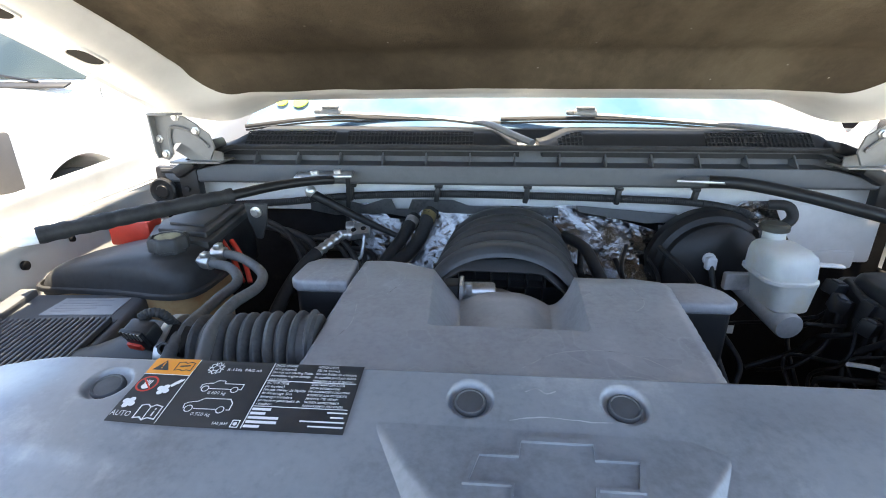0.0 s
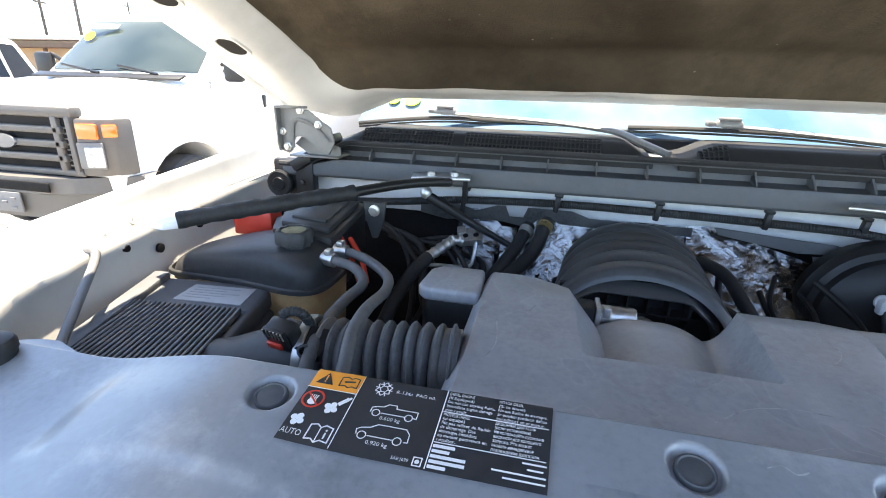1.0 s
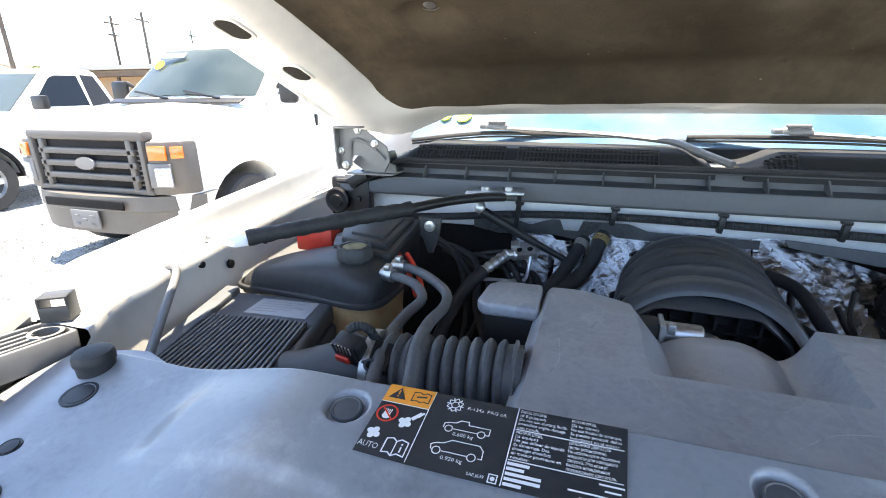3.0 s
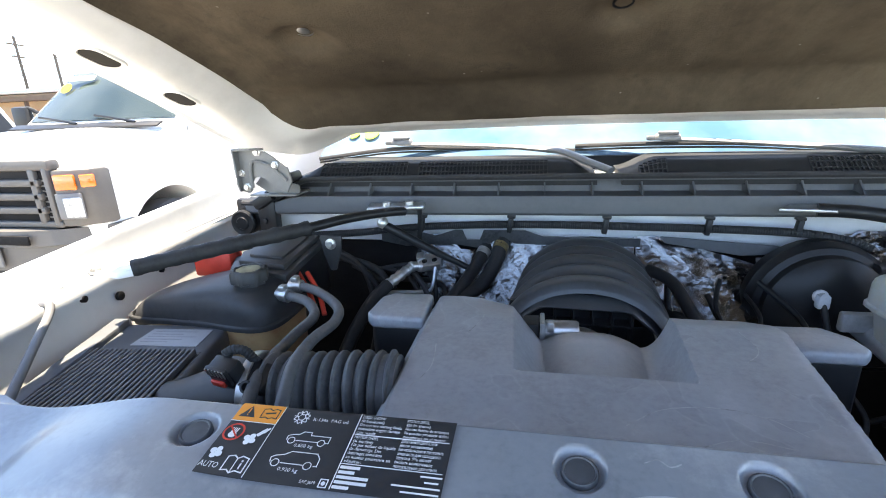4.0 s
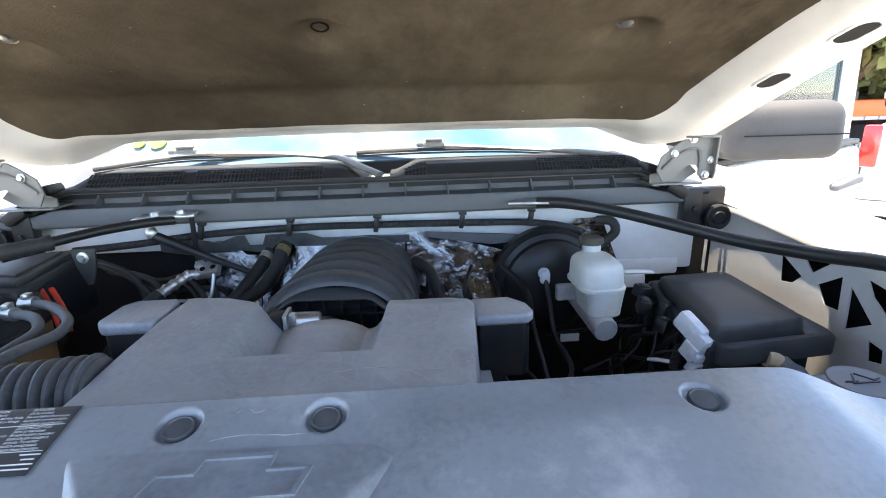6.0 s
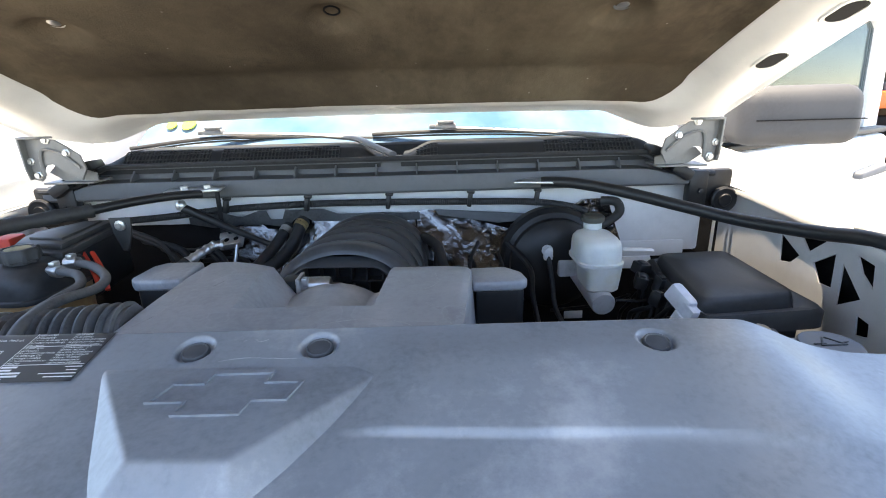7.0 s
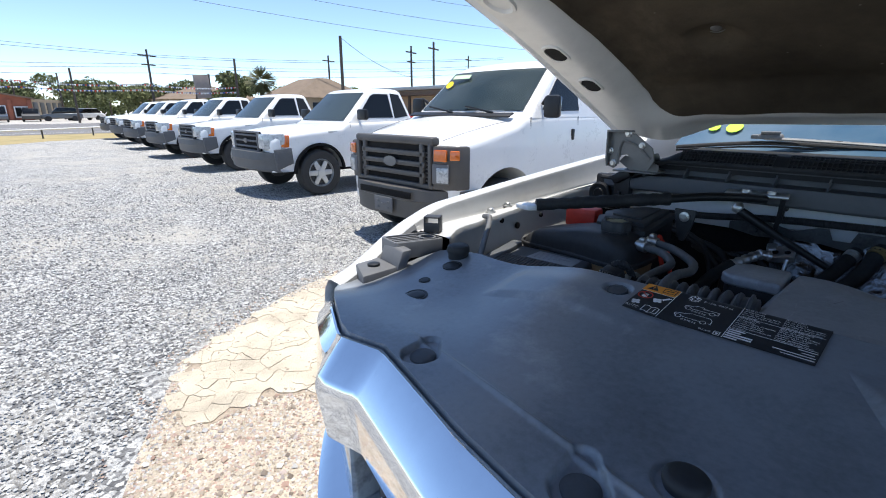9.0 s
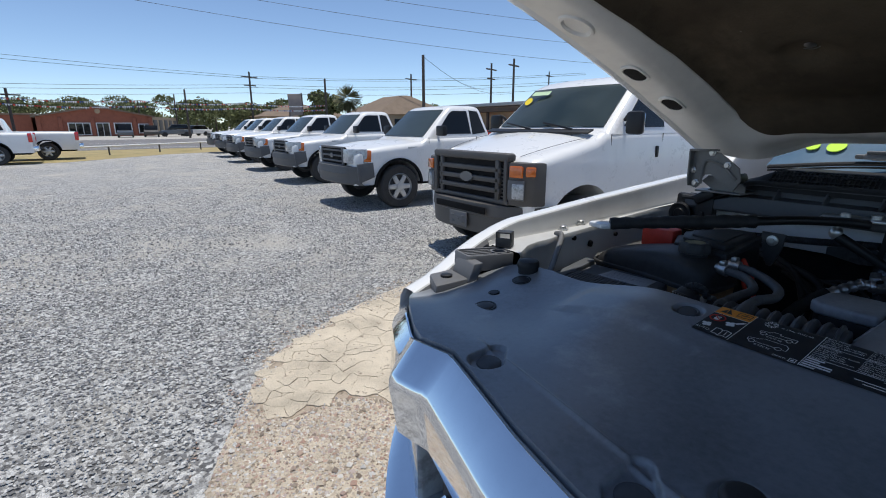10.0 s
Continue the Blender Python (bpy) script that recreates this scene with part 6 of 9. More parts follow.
prism(bm, [(lc.x + (x - lc.x) * 1.08, lc.y + (y - lc.y) * 1.08) for x, y in LIDR], 0.92, 1.112, "z", 0.004)
part("base", bm, M_BLACK, fr)
bm = B()
box(bm, (0.745, 0.324, 1.080), (0.030, 0.002, 0.015))
part("tag", bm, M_PRINT, fr, "white tag")
plug = thing("harness_connector", (0.62, 0.34, 1.08), "pale grey wiring connector with a red lock", "connector")
bm = B()
R = rot(22, 6, 16)
PC = Vector((0.630, 0.352, 1.104))
box(bm, PC + R @ Vector((-0.008, 0.030, 0.016)), (0.030, 0.060, 0.034), 0.006, R, (0.75, 0.95))
box(bm, PC + R @ Vector((0, 0.002, 0.006)), (0.042, 0.034, 0.040), 0.003, R)
part("shell", bm, M_GREYPLUG, plug)
for off, size in (((0, -0.012, -0.012), (0.050, 0.020, 0.014)), ((0, -0.016, -0.034), (0.044, 0.018, 0.024)), ((-0.026, 0.0, -0.01), (0.006, 0.030, 0.03)), ((0.026, 0.0, -0.01), (0.006, 0.030, 0.03))):
    bm = B()
    box(bm, PC + R @ Vector(off), size, 0.002, R)
    part("latch_piece", bm, M_GREYPLUG, plug)
for k in range(3):
    bm = B()
    box(bm, PC + R @ Vector((-0.012 + 0.012 * k, -0.0255, -0.034)), (0.006, 0.002, 0.014), 0, R)
    part("slot", bm, M_BUMPER, plug)
bm = B()
box(bm, PC + R @ Vector((0.010, -0.006, 0.028)), (0.013, 0.010, 0.006), 0.0015, R)
part("lock", bm, M_RED, plug)
wc = thing("washer_cap", (0.66, 0.12, 1.15), "black washer reservoir cap with a pale raised symbol", "reservoir cap")
bm = B()
lathe(bm, [(0.026, -0.04), (0.036, -0.012), (0.038, -0.004), (0.038, 0.004), (0.036, 0.007), (0.006, 0.008)], (0.690, 0.122, 1.168), 32)
box(bm, (0.652, 0.135, 1.170), (0.02, 0.02, 0.006), 0.002)
part("cap", bm, M_BUMPER, wc)
for p, size, a in (((0.674, 0.120, 1.1765), (0.016, 0.0025, 0.002), 0), ((0.682, 0.127, 1.1765), (0.024, 0.0025, 0.002), 55), ((0.698, 0.127, 1.1765), (0.024, 0.0025, 0.002), -55), ((0.690, 0.116, 1.1765), (0.034, 0.0025, 0.002), 0), ((0.708, 0.122, 1.1765), (0.012, 0.0025, 0.002), 20)):
    bm = B()
    box(bm, p, size, 0.0005, rot(0, 0, a))
    part("raised_symbol", bm, M_DUSTY, wc)

# ---- hoses and lines by the bulkhead ----


def line(name, pts, r, mat, label, cat="hose", group="", **k):
    bm = B()
    tube(bm, pts, r, k.get("n", 10), rings=k.get("rings"))
    return solo(name, bm, mat, label, cat, group, base=pts[0])


HH = ([(-0.235, 0.815, 1.178), (-0.242, 0.795, 1.166), (-0.262, 0.75, 1.135), (-0.291, 0.70, 1.102), (-0.325, 0.64, 1.07), (-0.35, 0.56, 1.03)],
      [(-0.193, 0.815, 1.192), (-0.200, 0.795, 1.180), (-0.212, 0.765, 1.145), (-0.240, 0.730, 1.110), (-0.285, 0.69, 1.085), (-0.33, 0.62, 1.04)])
for pts, r, mat in ((HH[0], 0.0150, M_STEEL), (HH[1], 0.0168, M_BRASS)):
    line("heater_hose", pts, r, M_RUBBER, "black rubber heater hose into the bulkhead", group="heater hoses")
    bm = B()
    a, b = Vector(pts[0]), Vector(pts[1])
    tube(bm, [a.lerp(b, 0.45), a.lerp(b, 0.8), a.lerp(b, 1.15)], lambda q, r=r: r + 0.0008 + 0.0012 * (math.sin(q * 700) > 0), 16, per=10)
    solo("hose_coupling", bm, mat, "ringed metal heater hose coupling", "hose coupling", "hose couplings", base=pts[1])
rod = thing("gas_strut", (-0.46, 0.72, 1.25), "straight black tapered rod slanting down from the brace", "rod")
bm = B()
tube(bm, [(-0.459, 0.718, 1.255), (-0.44, 0.722, 1.244), (-0.37, 0.738, 1.200), (-0.273, 0.760, 1.143)], lambda q: 0.0112 - 0.004 * sstep(0.02, 0.22, q), 14)
part("rod", bm, M_BLACK, rod)
bm = B()
lathe(bm, [(0.004, -0.013), (0.011, -0.009), (0.0135, 0.0), (0.011, 0.009), (0.006, 0.013), (0.006, 0.022)], (-0.462, 0.717, 1.262), 16)
part("ball_joint", bm, M_STEEL, rod)
acm = thing("ac_line_block", (-0.36, 0.74, 1.14), "aluminium air-conditioning line block with two bores", "pipe fitting")
AT = rot(28, -8, 6)
AC = Vector((-0.362, 0.742, 1.160))
bm = B()
box(bm, AC, (0.054, 0.040, 0.020), 0.003, AT)
box(bm, AC + AT @ Vector((-0.020, 0.016, 0.004)), (0.020, 0.022, 0.018), 0.003, AT)
part("block", bm, M_ALU, acm)
for off in (-0.010, 0.014):
    bm = B()
    lathe(bm, [(0.0065, 0.0), (0.0065, 0.0108), (0.0045, 0.0112)], AC + AT @ Vector((off, -0.004, 0)), 14, AT)
    part("bore", bm, M_DARK, acm)
bm = B()
tube(bm, [AC + AT @ Vector((-0.018, -0.014, 0.004)), Vector((-0.398, 0.715, 1.157)), Vector((-0.418, 0.683, 1.147)), Vector((-0.440, 0.648, 1.135))], lambda q: 0.0108 + 0.0022 * (math.sin(q * 330) > 0.3), 14, per=14)
part("fitting", bm, M_ALU, acm, "ringed aluminium fitting")
bm = B()
tube(bm, [AC + AT @ Vector((0.014, -0.018, 0.0)), Vector((-0.349, 0.715, 1.120)), Vector((-0.356, 0.710, 1.102)), Vector((-0.380, 0.706, 1.098)), Vector((-0.44, 0.69, 1.102)), Vector((-0.47, 0.68, 1.090)), Vector((-0.49, 0.66, 1.05))], 0.0042, 8)
part("thin_pipe", bm, M_ALU, acm)
line("ac_hose", [(-0.438, 0.652, 1.136), (-0.462, 0.60, 1.112), (-0.485, 0.52, 1.06), (-0.495, 0.43, 0.99)], 0.0145, M_RUBBER, "black ribbed air-conditioning hose")
line("booster_hose", [(0.60, 0.80, 1.225), (0.635, 0.785, 1.225), (0.64, 0.77, 1.20), (0.60, 0.76, 1.175), (0.55, 0.74, 1.17)], 0.012, M_RUBBER, "black vacuum hose looping from the bulkhead")
line("sensor_cable", [(0.441, 0.685, 1.115), (0.447, 0.66, 1.06), (0.45, 0.62, 1.00), (0.47, 0.55, 0.95), (0.42, 0.48, 0.92)], 0.006, M_RUBBER, "thin black cable hanging from the booster", "cable")
line("fuel_hose", [(0.13, 0.76, 1.15), (0.165, 0.70, 1.145), (0.18, 0.62, 1.12), (0.20, 0.55, 1.08)], 0.013, M_RUBBER, "dark hose beside the intake manifold")
random.seed(11)
for k in range(9):
    x, y = -0.50 + 0.022 * k, 0.66 + 0.04 * random.random()
    line("cable", [(x - 0.16, y + 0.12, 1.18 - 0.012 * k), (x - 0.06 + 0.05 * random.random(), y + 0.06, 1.10 + 0.05 * random.random()), (x + 0.04 * random.random(), y, 1.04), (x + 0.06 * random.random(), y - 0.1, 0.97)], 0.005 + 0.004 * random.random(), M_RUBBER, "black cable in the dark of the engine bay", "cable", "bay cables")
for k in range(2):
    line("battery_cable", [(-0.585 + 0.02 * k, 0.53, 1.205), (-0.55 + 0.02 * k, 0.50, 1.175), (-0.525 + 0.015 * k, 0.475, 1.14)], 0.0050, M_RED, "red insulated battery cable in the bay", "cable", "battery cables")
line("bonnet_prop_stay", [(-0.868, 0.250, 1.246), (-0.846, 0.243, 1.250), (-0.832, 0.228, 1.240), (-0.785, 0.161, 1.223), (-0.727, 0.078, 1.203), (-0.72, 0.068, 1.20)], 0.0062, M_BUMPER, "grey metal stay rod between fender and cover", "stay rod")
# clutter beside the master cylinder
random.seed(23)
for k in range(8):
    y = 0.40 + 0.028 * k
    j = [random.uniform(-1, 1) for _ in range(8)]
    line("cable", [(0.665, y + 0.02 * j[0], 1.08 + 0.02 * j[1]), (0.635 + 0.012 * j[2], y + 0.05 * j[3], 1.085 + 0.03 * j[4]), (0.612 + 0.015 * j[5], y + 0.07 * j[6], 1.02), (0.59 + 0.03 * j[7], y + 0.09 * j[0], 0.96), (0.56 + 0.06 * j[1], y - 0.10 * j[2], 0.90)], 0.003 + 0.0035 * abs(j[3]), M_BLACK, "black cable in the dark of the engine bay", "cable", "bay cables")
for k in range(5):
    j = [random.uniform(-1, 1) for _ in range(8)]
    x = 0.20 + 0.04 * k
    line("cable", [(x + 0.05 * j[0], 0.74, 1.12 + 0.02 * j[1]), (x + 0.05 * j[2], 0.66, 1.07 + 0.03 * j[3]), (x + 0.06 * j[4], 0.56, 1.06 + 0.03 * j[5]), (x + 0.08 * j[6], 0.44, 0.97)], 0.004 + 0.003 * abs(j[7]), M_BLACK, "black cable in the dark of the engine bay", "cable", "bay cables")

wl_ = thing("wrapped_loom", (0.735, 0.315, 1.09), "thick taped wiring loom leaving the fuse block", "wiring loom")
bm = B()
tube(bm, [(0.742, 0.312, 1.085), (0.772, 0.292, 1.062), (0.792, 0.272, 1.020), (0.800, 0.258, 0.96)], lambda q: 0.0165 + 0.0012 * math.sin(q * 260), 16, per=24)
part("tape", bm, M_HOSE, wl_, "ridged grey tape wrap")
bm = B()
tube(bm, [(0.722, 0.318, 1.094), (0.736, 0.315, 1.090), (0.750, 0.308, 1.080)], lambda q: 0.0150 - 0.05 * q, 14)
part("boot", bm, M_TAN, wl_, "dirty tan rubber boot")
bm = B()
tube(bm, [(0.585, 0.44, 1.03), (0.600, 0.405, 1.045), (0.622, 0.385, 1.040), (0.634, 0.372, 1.015), (0.628, 0.362, 0.985)], 0.0065, 10, flat=0.6)
solo("cable_tie", bm, M_GREYPLUG, "pale grey looped strap beside the connector", "strap", base=(0.60, 0.40, 1.04))
line("cable", [(0.625, 0.405, 1.075), (0.606, 0.385, 1.040), (0.600, 0.365, 0.99), (0.598, 0.35, 0.93)], 0.011, M_BLACK, "corrugated black loom under the connector", "cable", "bay cables", rings=(0.006, 0.001))
for c, size, a in (((0.628, 0.575, 1.118), (0.036, 0.030, 0.026), 20), ((0.612, 0.535, 1.102), (0.026, 0.032, 0.030), -15), ((0.640, 0.500, 1.106), (0.024, 0.028, 0.036), 8), ((0.620, 0.465, 1.090), (0.028, 0.026, 0.030), 30), ((0.636, 0.430, 1.085), (0.024, 0.030, 0.034), -10)):
    cp = thing("wiring_plug", c, "small black wiring plug beside the fuse block", "connector", "small wiring plugs")
    bm = B()
    box(bm, c, size, 0.004, rot(8, 10, a))
    part("body", bm, M_BLACK, cp)
    bm = B()
    box(bm, Vector(c) + Vector((0, -0.004, size[2] * 0.52)), (size[0] * 0.5, size[1] * 0.6, 0.006), 0.0015, rot(8, 10, a))
    part("latch", bm, M_DUSTY, cp)
bm = B()
tube(bm, [(0.600, 0.620, 1.148), (0.625, 0.612, 1.150), (0.650, 0.620, 1.146), (0.672, 0.632, 1.140)], 0.009, 8, flat=0.5)
solo("wire_label", bm, M_PRINT, "white tape label round the loom behind the reservoir", "tape label", base=(0.60, 0.62, 1.148))

# ---- parked vehicles ----
M_CABGLASS = glass("pickup_windscreen_glass", (0.075, 0.10, 0.105), 0.40)


def wheel(v, x, y, r, s, spokes=6):
    bm = B()
    lathe(bm, [(r * 0.60, -0.11), (r * 0.92, -0.12), (r * 0.985, -0.10), (r, -0.06), (r, 0.06), (r * 0.985, 0.10), (r * 0.92, 0.12), (r * 0.60, 0.11), (r * 0.58, 0.0)], (x, y, r), 36, rot(0, 90 * s), caps=False)
    ty = part("tyre", bm, M_TYRE, v)
    bm = B()
    lathe(bm, [(r * 0.58, -0.10), (r * 0.62, 0.112), (r * 0.60, 0.118), (r * 0.54, 0.09), (r * 0.50, 0.04), (0.02, 0.03)], (x, y, r), 36, rot(0, 90 * s))
    part("rim", bm, M_RIMDARK, ty)
    bm = B()
    lathe(bm, [(r * 0.58, 0.09), (r * 0.62, 0.112), (r * 0.60, 0.118), (r * 0.54, 0.09), (r * 0.52, 0.05)], (x, y, r), 36, rot(0, 90 * s), caps=False)
    part("rim_lip", bm, M_RIM, ty)
    for k in range(spokes):
        a = 2 * math.pi * k / spokes
        bm = B()
        box(bm, Vector((x + s * 0.085, y + math.cos(a) * r * 0.31, r + math.sin(a) * r * 0.31)), (0.03, 0.105, r * 0.52), 0.012, rot(math.degrees(a) - 90), (1, 0.80))
        part("spoke", bm, M_RIM, ty)
    bm = B()
    lathe(bm, [(0.075, 0.05), (0.07, 0.11), (0.04, 0.118)], (x, y, r), 20, rot(0, 90 * s))
    part("hub_cap", bm, M_RIM, ty)


def wheel_arch(y, z0, r, n=10):
    return [(y + r * math.cos(math.pi * k / n), z0 + r * math.sin(math.pi * k / n)) for k in range(n + 1)]


SIDE = [0]


def side_panel(bm, pts, xf, off, thick):
    """A pane that follows the leaning side of a cab: points (y, z); xf(z) gives the half width."""
    for s in (SIDE[0],):
        a = [bm.verts.new((s * (xf(z) + off), y, z)) for y, z in pts]
        b = [bm.verts.new((s * (xf(z) + off - thick), y, z)) for y, z in pts]
        bm.faces.new(a)
        bm.faces.new(b[::-1])
        for i in range(len(pts)):
            k = (i + 1) % len(pts)
            bm.faces.new((a[i], a[k], b[k], b[i]))


def shell(bm, stations, wheels, radius):
    """A car body: cross-sections along y, each with a bulging side, a rounded shoulder and a crowned top, cut by the wheel arches."""
    ys = {round(a[0], 3) for a in stations}
    y0, y1 = stations[0][0], stations[-1][0]
    ys |= {round(y0 + (y1 - y0) * k / 50, 3) for k in range(51)}
    for w in wheels:
        ys |= {round(w - radius * math.cos(math.pi * k / 18), 3) for k in range(19)}
    rings = []
    for y in sorted(q for q in ys if y0 <= q <= y1):
        top, sh, wd = (lerp([(a[0], a[i]) for a in stations], y) for i in (1, 2, 3))
        zb = 0.46
        for w in wheels:
            if abs(y - w) < radius:
                zb = max(zb, 0.42 + math.sqrt(radius ** 2 - (y - w) ** 2))
        half = []
        for k in range(9):
            z = zb + (sh - 0.10 - zb) * k / 8
            half.append((wd - 0.10 * (z - 0.95) ** 2 - 0.007 * sstep(1.13, 1.17, z), z))
        ex = half[-1][0]
        for k in range(1, 7):
            a = math.pi / 2 * k / 6
            half.append((ex - 0.13 * (1 - math.cos(a)), sh - 0.10 + 0.10 * math.sin(a)))
        for k in (0.2, 0.45, 0.72):
            half.append(((ex - 0.13) * (1 - k), sh + (top - sh) * (1 - (1 - k) ** 2)))
        rings.append([(x, y, z) for x, z in half] + [(0, y, top)] + [(-x, y, z) for x, z in half[::-1]])
    loft(bm, rings)


def cab_shell(bm, levels, bow):
    """A cab: plan outlines stacked over z; each level is (z, front y, rear y, half width), the front bowed by bow."""
    rings = []
    for z, yf, yr, w in levels:
        row = [(w * 0.93 * k / 6, yf + bow * (k / 6) ** 2) for k in range(7)]
        row += [(w * 0.965, yf + bow + 0.02), (w * 0.99, yf + bow + 0.055), (w, yf + bow + 0.10)]
        row += [(w, yf + bow + 0.10 + (yr - 0.08 - yf - bow - 0.10) * k / 6) for k in range(1, 7)]
        row += [(w * 0.985, yr - 0.03), (w * 0.95, yr), (w * 0.5, yr + 0.01)]
        rings.append([(x, y, z) for x, y in row] + [(0, yr + 0.01, z)] + [(-x, y, z) for x, y in row[:0:-1]])
    loft(bm, rings)


def front_glass(bm, z0, z1, yf, xw, bow, span):
    """A bowed windscreen laid on the front of a cab."""
    rings = []
    for j in range(9):
        z = z0 + (z1 - z0) * j / 8
        row = [(span * xw(z) * 0.93 * k / 8, yf(z) + bow * (span * k / 8) ** 2, z) for k in range(-8, 9)]
        rings.append([(x, y - 0.012, q + 0.010) for x, y, q in row] + [(x, y + 0.004, q - 0.004) for x, y, q in row[::-1]])
    loft(bm, rings)


def pickup(label):
    v = thing("pickup_truck", (0, 0, 0), label, "pickup truck", "parked pickups")
    R, WB = 0.40, 3.45
    # lower body: nose, doors, bed
    bm = B()
    shell(bm, [(-0.84, 1.00, 0.96, 0.85), (-0.825, 1.06, 1.02, 0.875), (-0.76, 1.115, 1.07, 0.905), (-0.60, 1.15, 1.10, 0.93), (-0.2, 1.205, 1.145, 0.955), (0.5, 1.25, 1.20, 0.968), (0.62, 1.30, 1.27, 0.968),
               (2.16, 1.32, 1.30, 0.965), (2.21, 1.29, 1.27, 0.965), (4.52, 1.27, 1.25, 0.965), (4.62, 1.19, 1.16, 0.95)], (0.0, WB), 0.50)
    body = part("body", bm, M_WHITE, v)

    def xf(z):
        return 0.90 - (z - 1.30) * 0.26
    # greenhouse
    bm = B()
    cab_shell(bm, [(1.22, 0.50, 2.22, xf(1.22)), (1.34, 0.63, 2.18, xf(1.34)), (1.50, 0.805, 2.12, xf(1.50)), (1.65, 0.965, 2.07, xf(1.65)), (1.78, 1.11, 2.02, xf(1.78)), (1.83, 1.175, 1.99, xf(1.83) - 0.015),
                   (1.862, 1.25, 1.95, xf(1.86) - 0.06), (1.88, 1.36, 1.88, xf(1.88) - 0.15), (1.888, 1.50, 1.78, xf(1.88) - 0.35)], 0.07)
    part("cab_roof", bm, M_WHITE, v)
    for SIDE[0] in (-1, 1):
        bm = B()
        side_panel(bm, [(0.86, 1.335), (1.24, 1.74), (1.33, 1.775), (1.66, 1.775), (1.70, 1.335)], xf, 0.006, 0.01)
        w = part("side_window", bm, M_TINT, v, smooth=0)
    for SIDE[0] in (-1, 1):
        bm = B()
        side_panel(bm, [(1.74, 1.32), (1.72, 1.79), (1.93, 1.77), (2.08, 1.36)], xf, 0.004, 0.012)
        part("pillar_panel", bm, M_BLACK, v, "black rear pillar panel", smooth=0)
    bm = B()
    front_glass(bm, 1.285, 1.79, lambda z: 0.50 + (z - 1.22) * 1.09, xf, 0.07, 0.93)
    part("windscreen", bm, M_CABGLASS, v)
    # front
    bm = B()
    box(bm, (0, -0.86, 0.96), (1.02, 0.08, 0.33), 0.03)
    grille = part("grille", bm, M_DARK, v)
    for z in (0.87, 0.965, 1.06):
        bm = B()
        box(bm, (0, -0.905, z), (0.98, 0.03, 0.035), 0.012)
        part("grille_bar", bm, M_BUMPER, grille)
    for s in (-1, 1):
        bm = B()
        box(bm, (s * 0.50, -0.90, 0.96), (0.05, 0.05, 0.32), 0.015)
        part("grille_side", bm, M_BUMPER, grille)
    for z in (1.115, 0.80):
        bm = B()
        box(bm, (0, -0.90, z), (1.04, 0.05, 0.035), 0.012)
        part("grille_rail", bm, M_BUMPER, grille)
    bm = B()
    lathe(bm, [(0.085, 0), (0.08, 0.012), (0.05, 0.014)], (0, -0.915, 0.965), 24, rot(90), (1.0, 0.5))
    part("badge", bm, M_CARGREY, grille)
    for s in (-1, 1):
        bm = B()
        prism(bm, [(s * 0.54, -0.925), (s * 0.74, -0.895), (s * 0.85, -0.815), (s * 0.925, -0.68), (s * 0.945, -0.62), (s * 0.86, -0.60), (s * 0.54, -0.75)], 0.845, 1.095, "z", 0.02)
        hl = part("headlamp", bm, M_LAMP, v)
        bm = B()
        prism(bm, [(s * 0.92, -0.70), (s * 0.950, -0.625), (s * 0.958, -0.56), (s * 0.90, -0.58)], 0.87, 1.075, "z", 0.015, top=lambda p, r_: (p * 0.99, r_ + 0.02))
        part("turn_lens", bm, M_AMBER, hl, "amber corner lens")
    bm = B()
    for s in (-1, 1):
        rows = []
        for k in range(13):
            x = 0.96 * k / 12
            y = -1.02 + 0.24 * (x / 0.96) ** 3.5
            rows.append([(s * x, y + 0.20, 0.80), (s * x, y + 0.01, 0.79), (s * x, y, 0.66), (s * x, y + 0.015, 0.64), (s * x, y + 0.02, 0.50), (s * x, y + 0.07, 0.46), (s * x, y + 0.25, 0.46)])
        loft(bm, rows, close=False)
        prism(bm, [(-0.80, 0.50), (-0.83, 0.84), (-0.52, 0.86), (-0.50, 0.60)], s * 0.90, s * 0.955, "x", 0.01)
    part("bumper", bm, M_GREYTRIM, v, "dark grey plastic bumper")
    for s in (-1, 1):
        for yy in (0.0, WB):
            bm = B()
            ring = wheel_arch(yy, 0.42, 0.505, 14)
            inn = wheel_arch(yy, 0.42, 0.46, 14)
            for a0, a1, b0, b1 in zip(ring, ring[1:], inn, inn[1:]):
                prism(bm, [a0, a1, b1, b0], s * 0.93, s * 0.978, "x")
            part("arch_trim", bm, M_DARK, v)
    for s in (-1, 1):
        bm = B()
        box(bm, (s * 1.08, 0.86, 1.40), (0.26, 0.10, 0.19), 0.03)
        box(bm, (s * 0.93, 0.90, 1.34), (0.10, 0.05, 0.05), 0.01)
        part("mirror", bm, M_BLACK, v)
    for s in (-1, 1):
        for y in (0.66, 1.80, 2.21):
            bm = B()
            box(bm, (s * 0.952, y, 0.93), (0.010, 0.006, 0.70))
            part("panel_gap", bm, M_BUMPER, body)
        bm = B()
        box(bm, (s * 0.958, 1.66, 1.12), (0.03, 0.20, 0.04), 0.012)
        part("door_handle", bm, M_BLACK, v)
        bm = B()
        box(bm, (s * 0.955, 0.30, 1.10), (0.012, 0.20, 0.035), 0.004)
        part("side_badge", bm, M_STEEL, v)
        bm = B()
        box(bm, (s * 0.925, 4.57, 1.06), (0.13, 0.14, 0.36), 0.02)
        part("tail_lamp", bm, M_TAIL, v, "red tail lamp")
        wheel(v, s * 0.86, 0.0, R, s)
        wheel(v, s * 0.86, WB, R, s)
    bm = B()
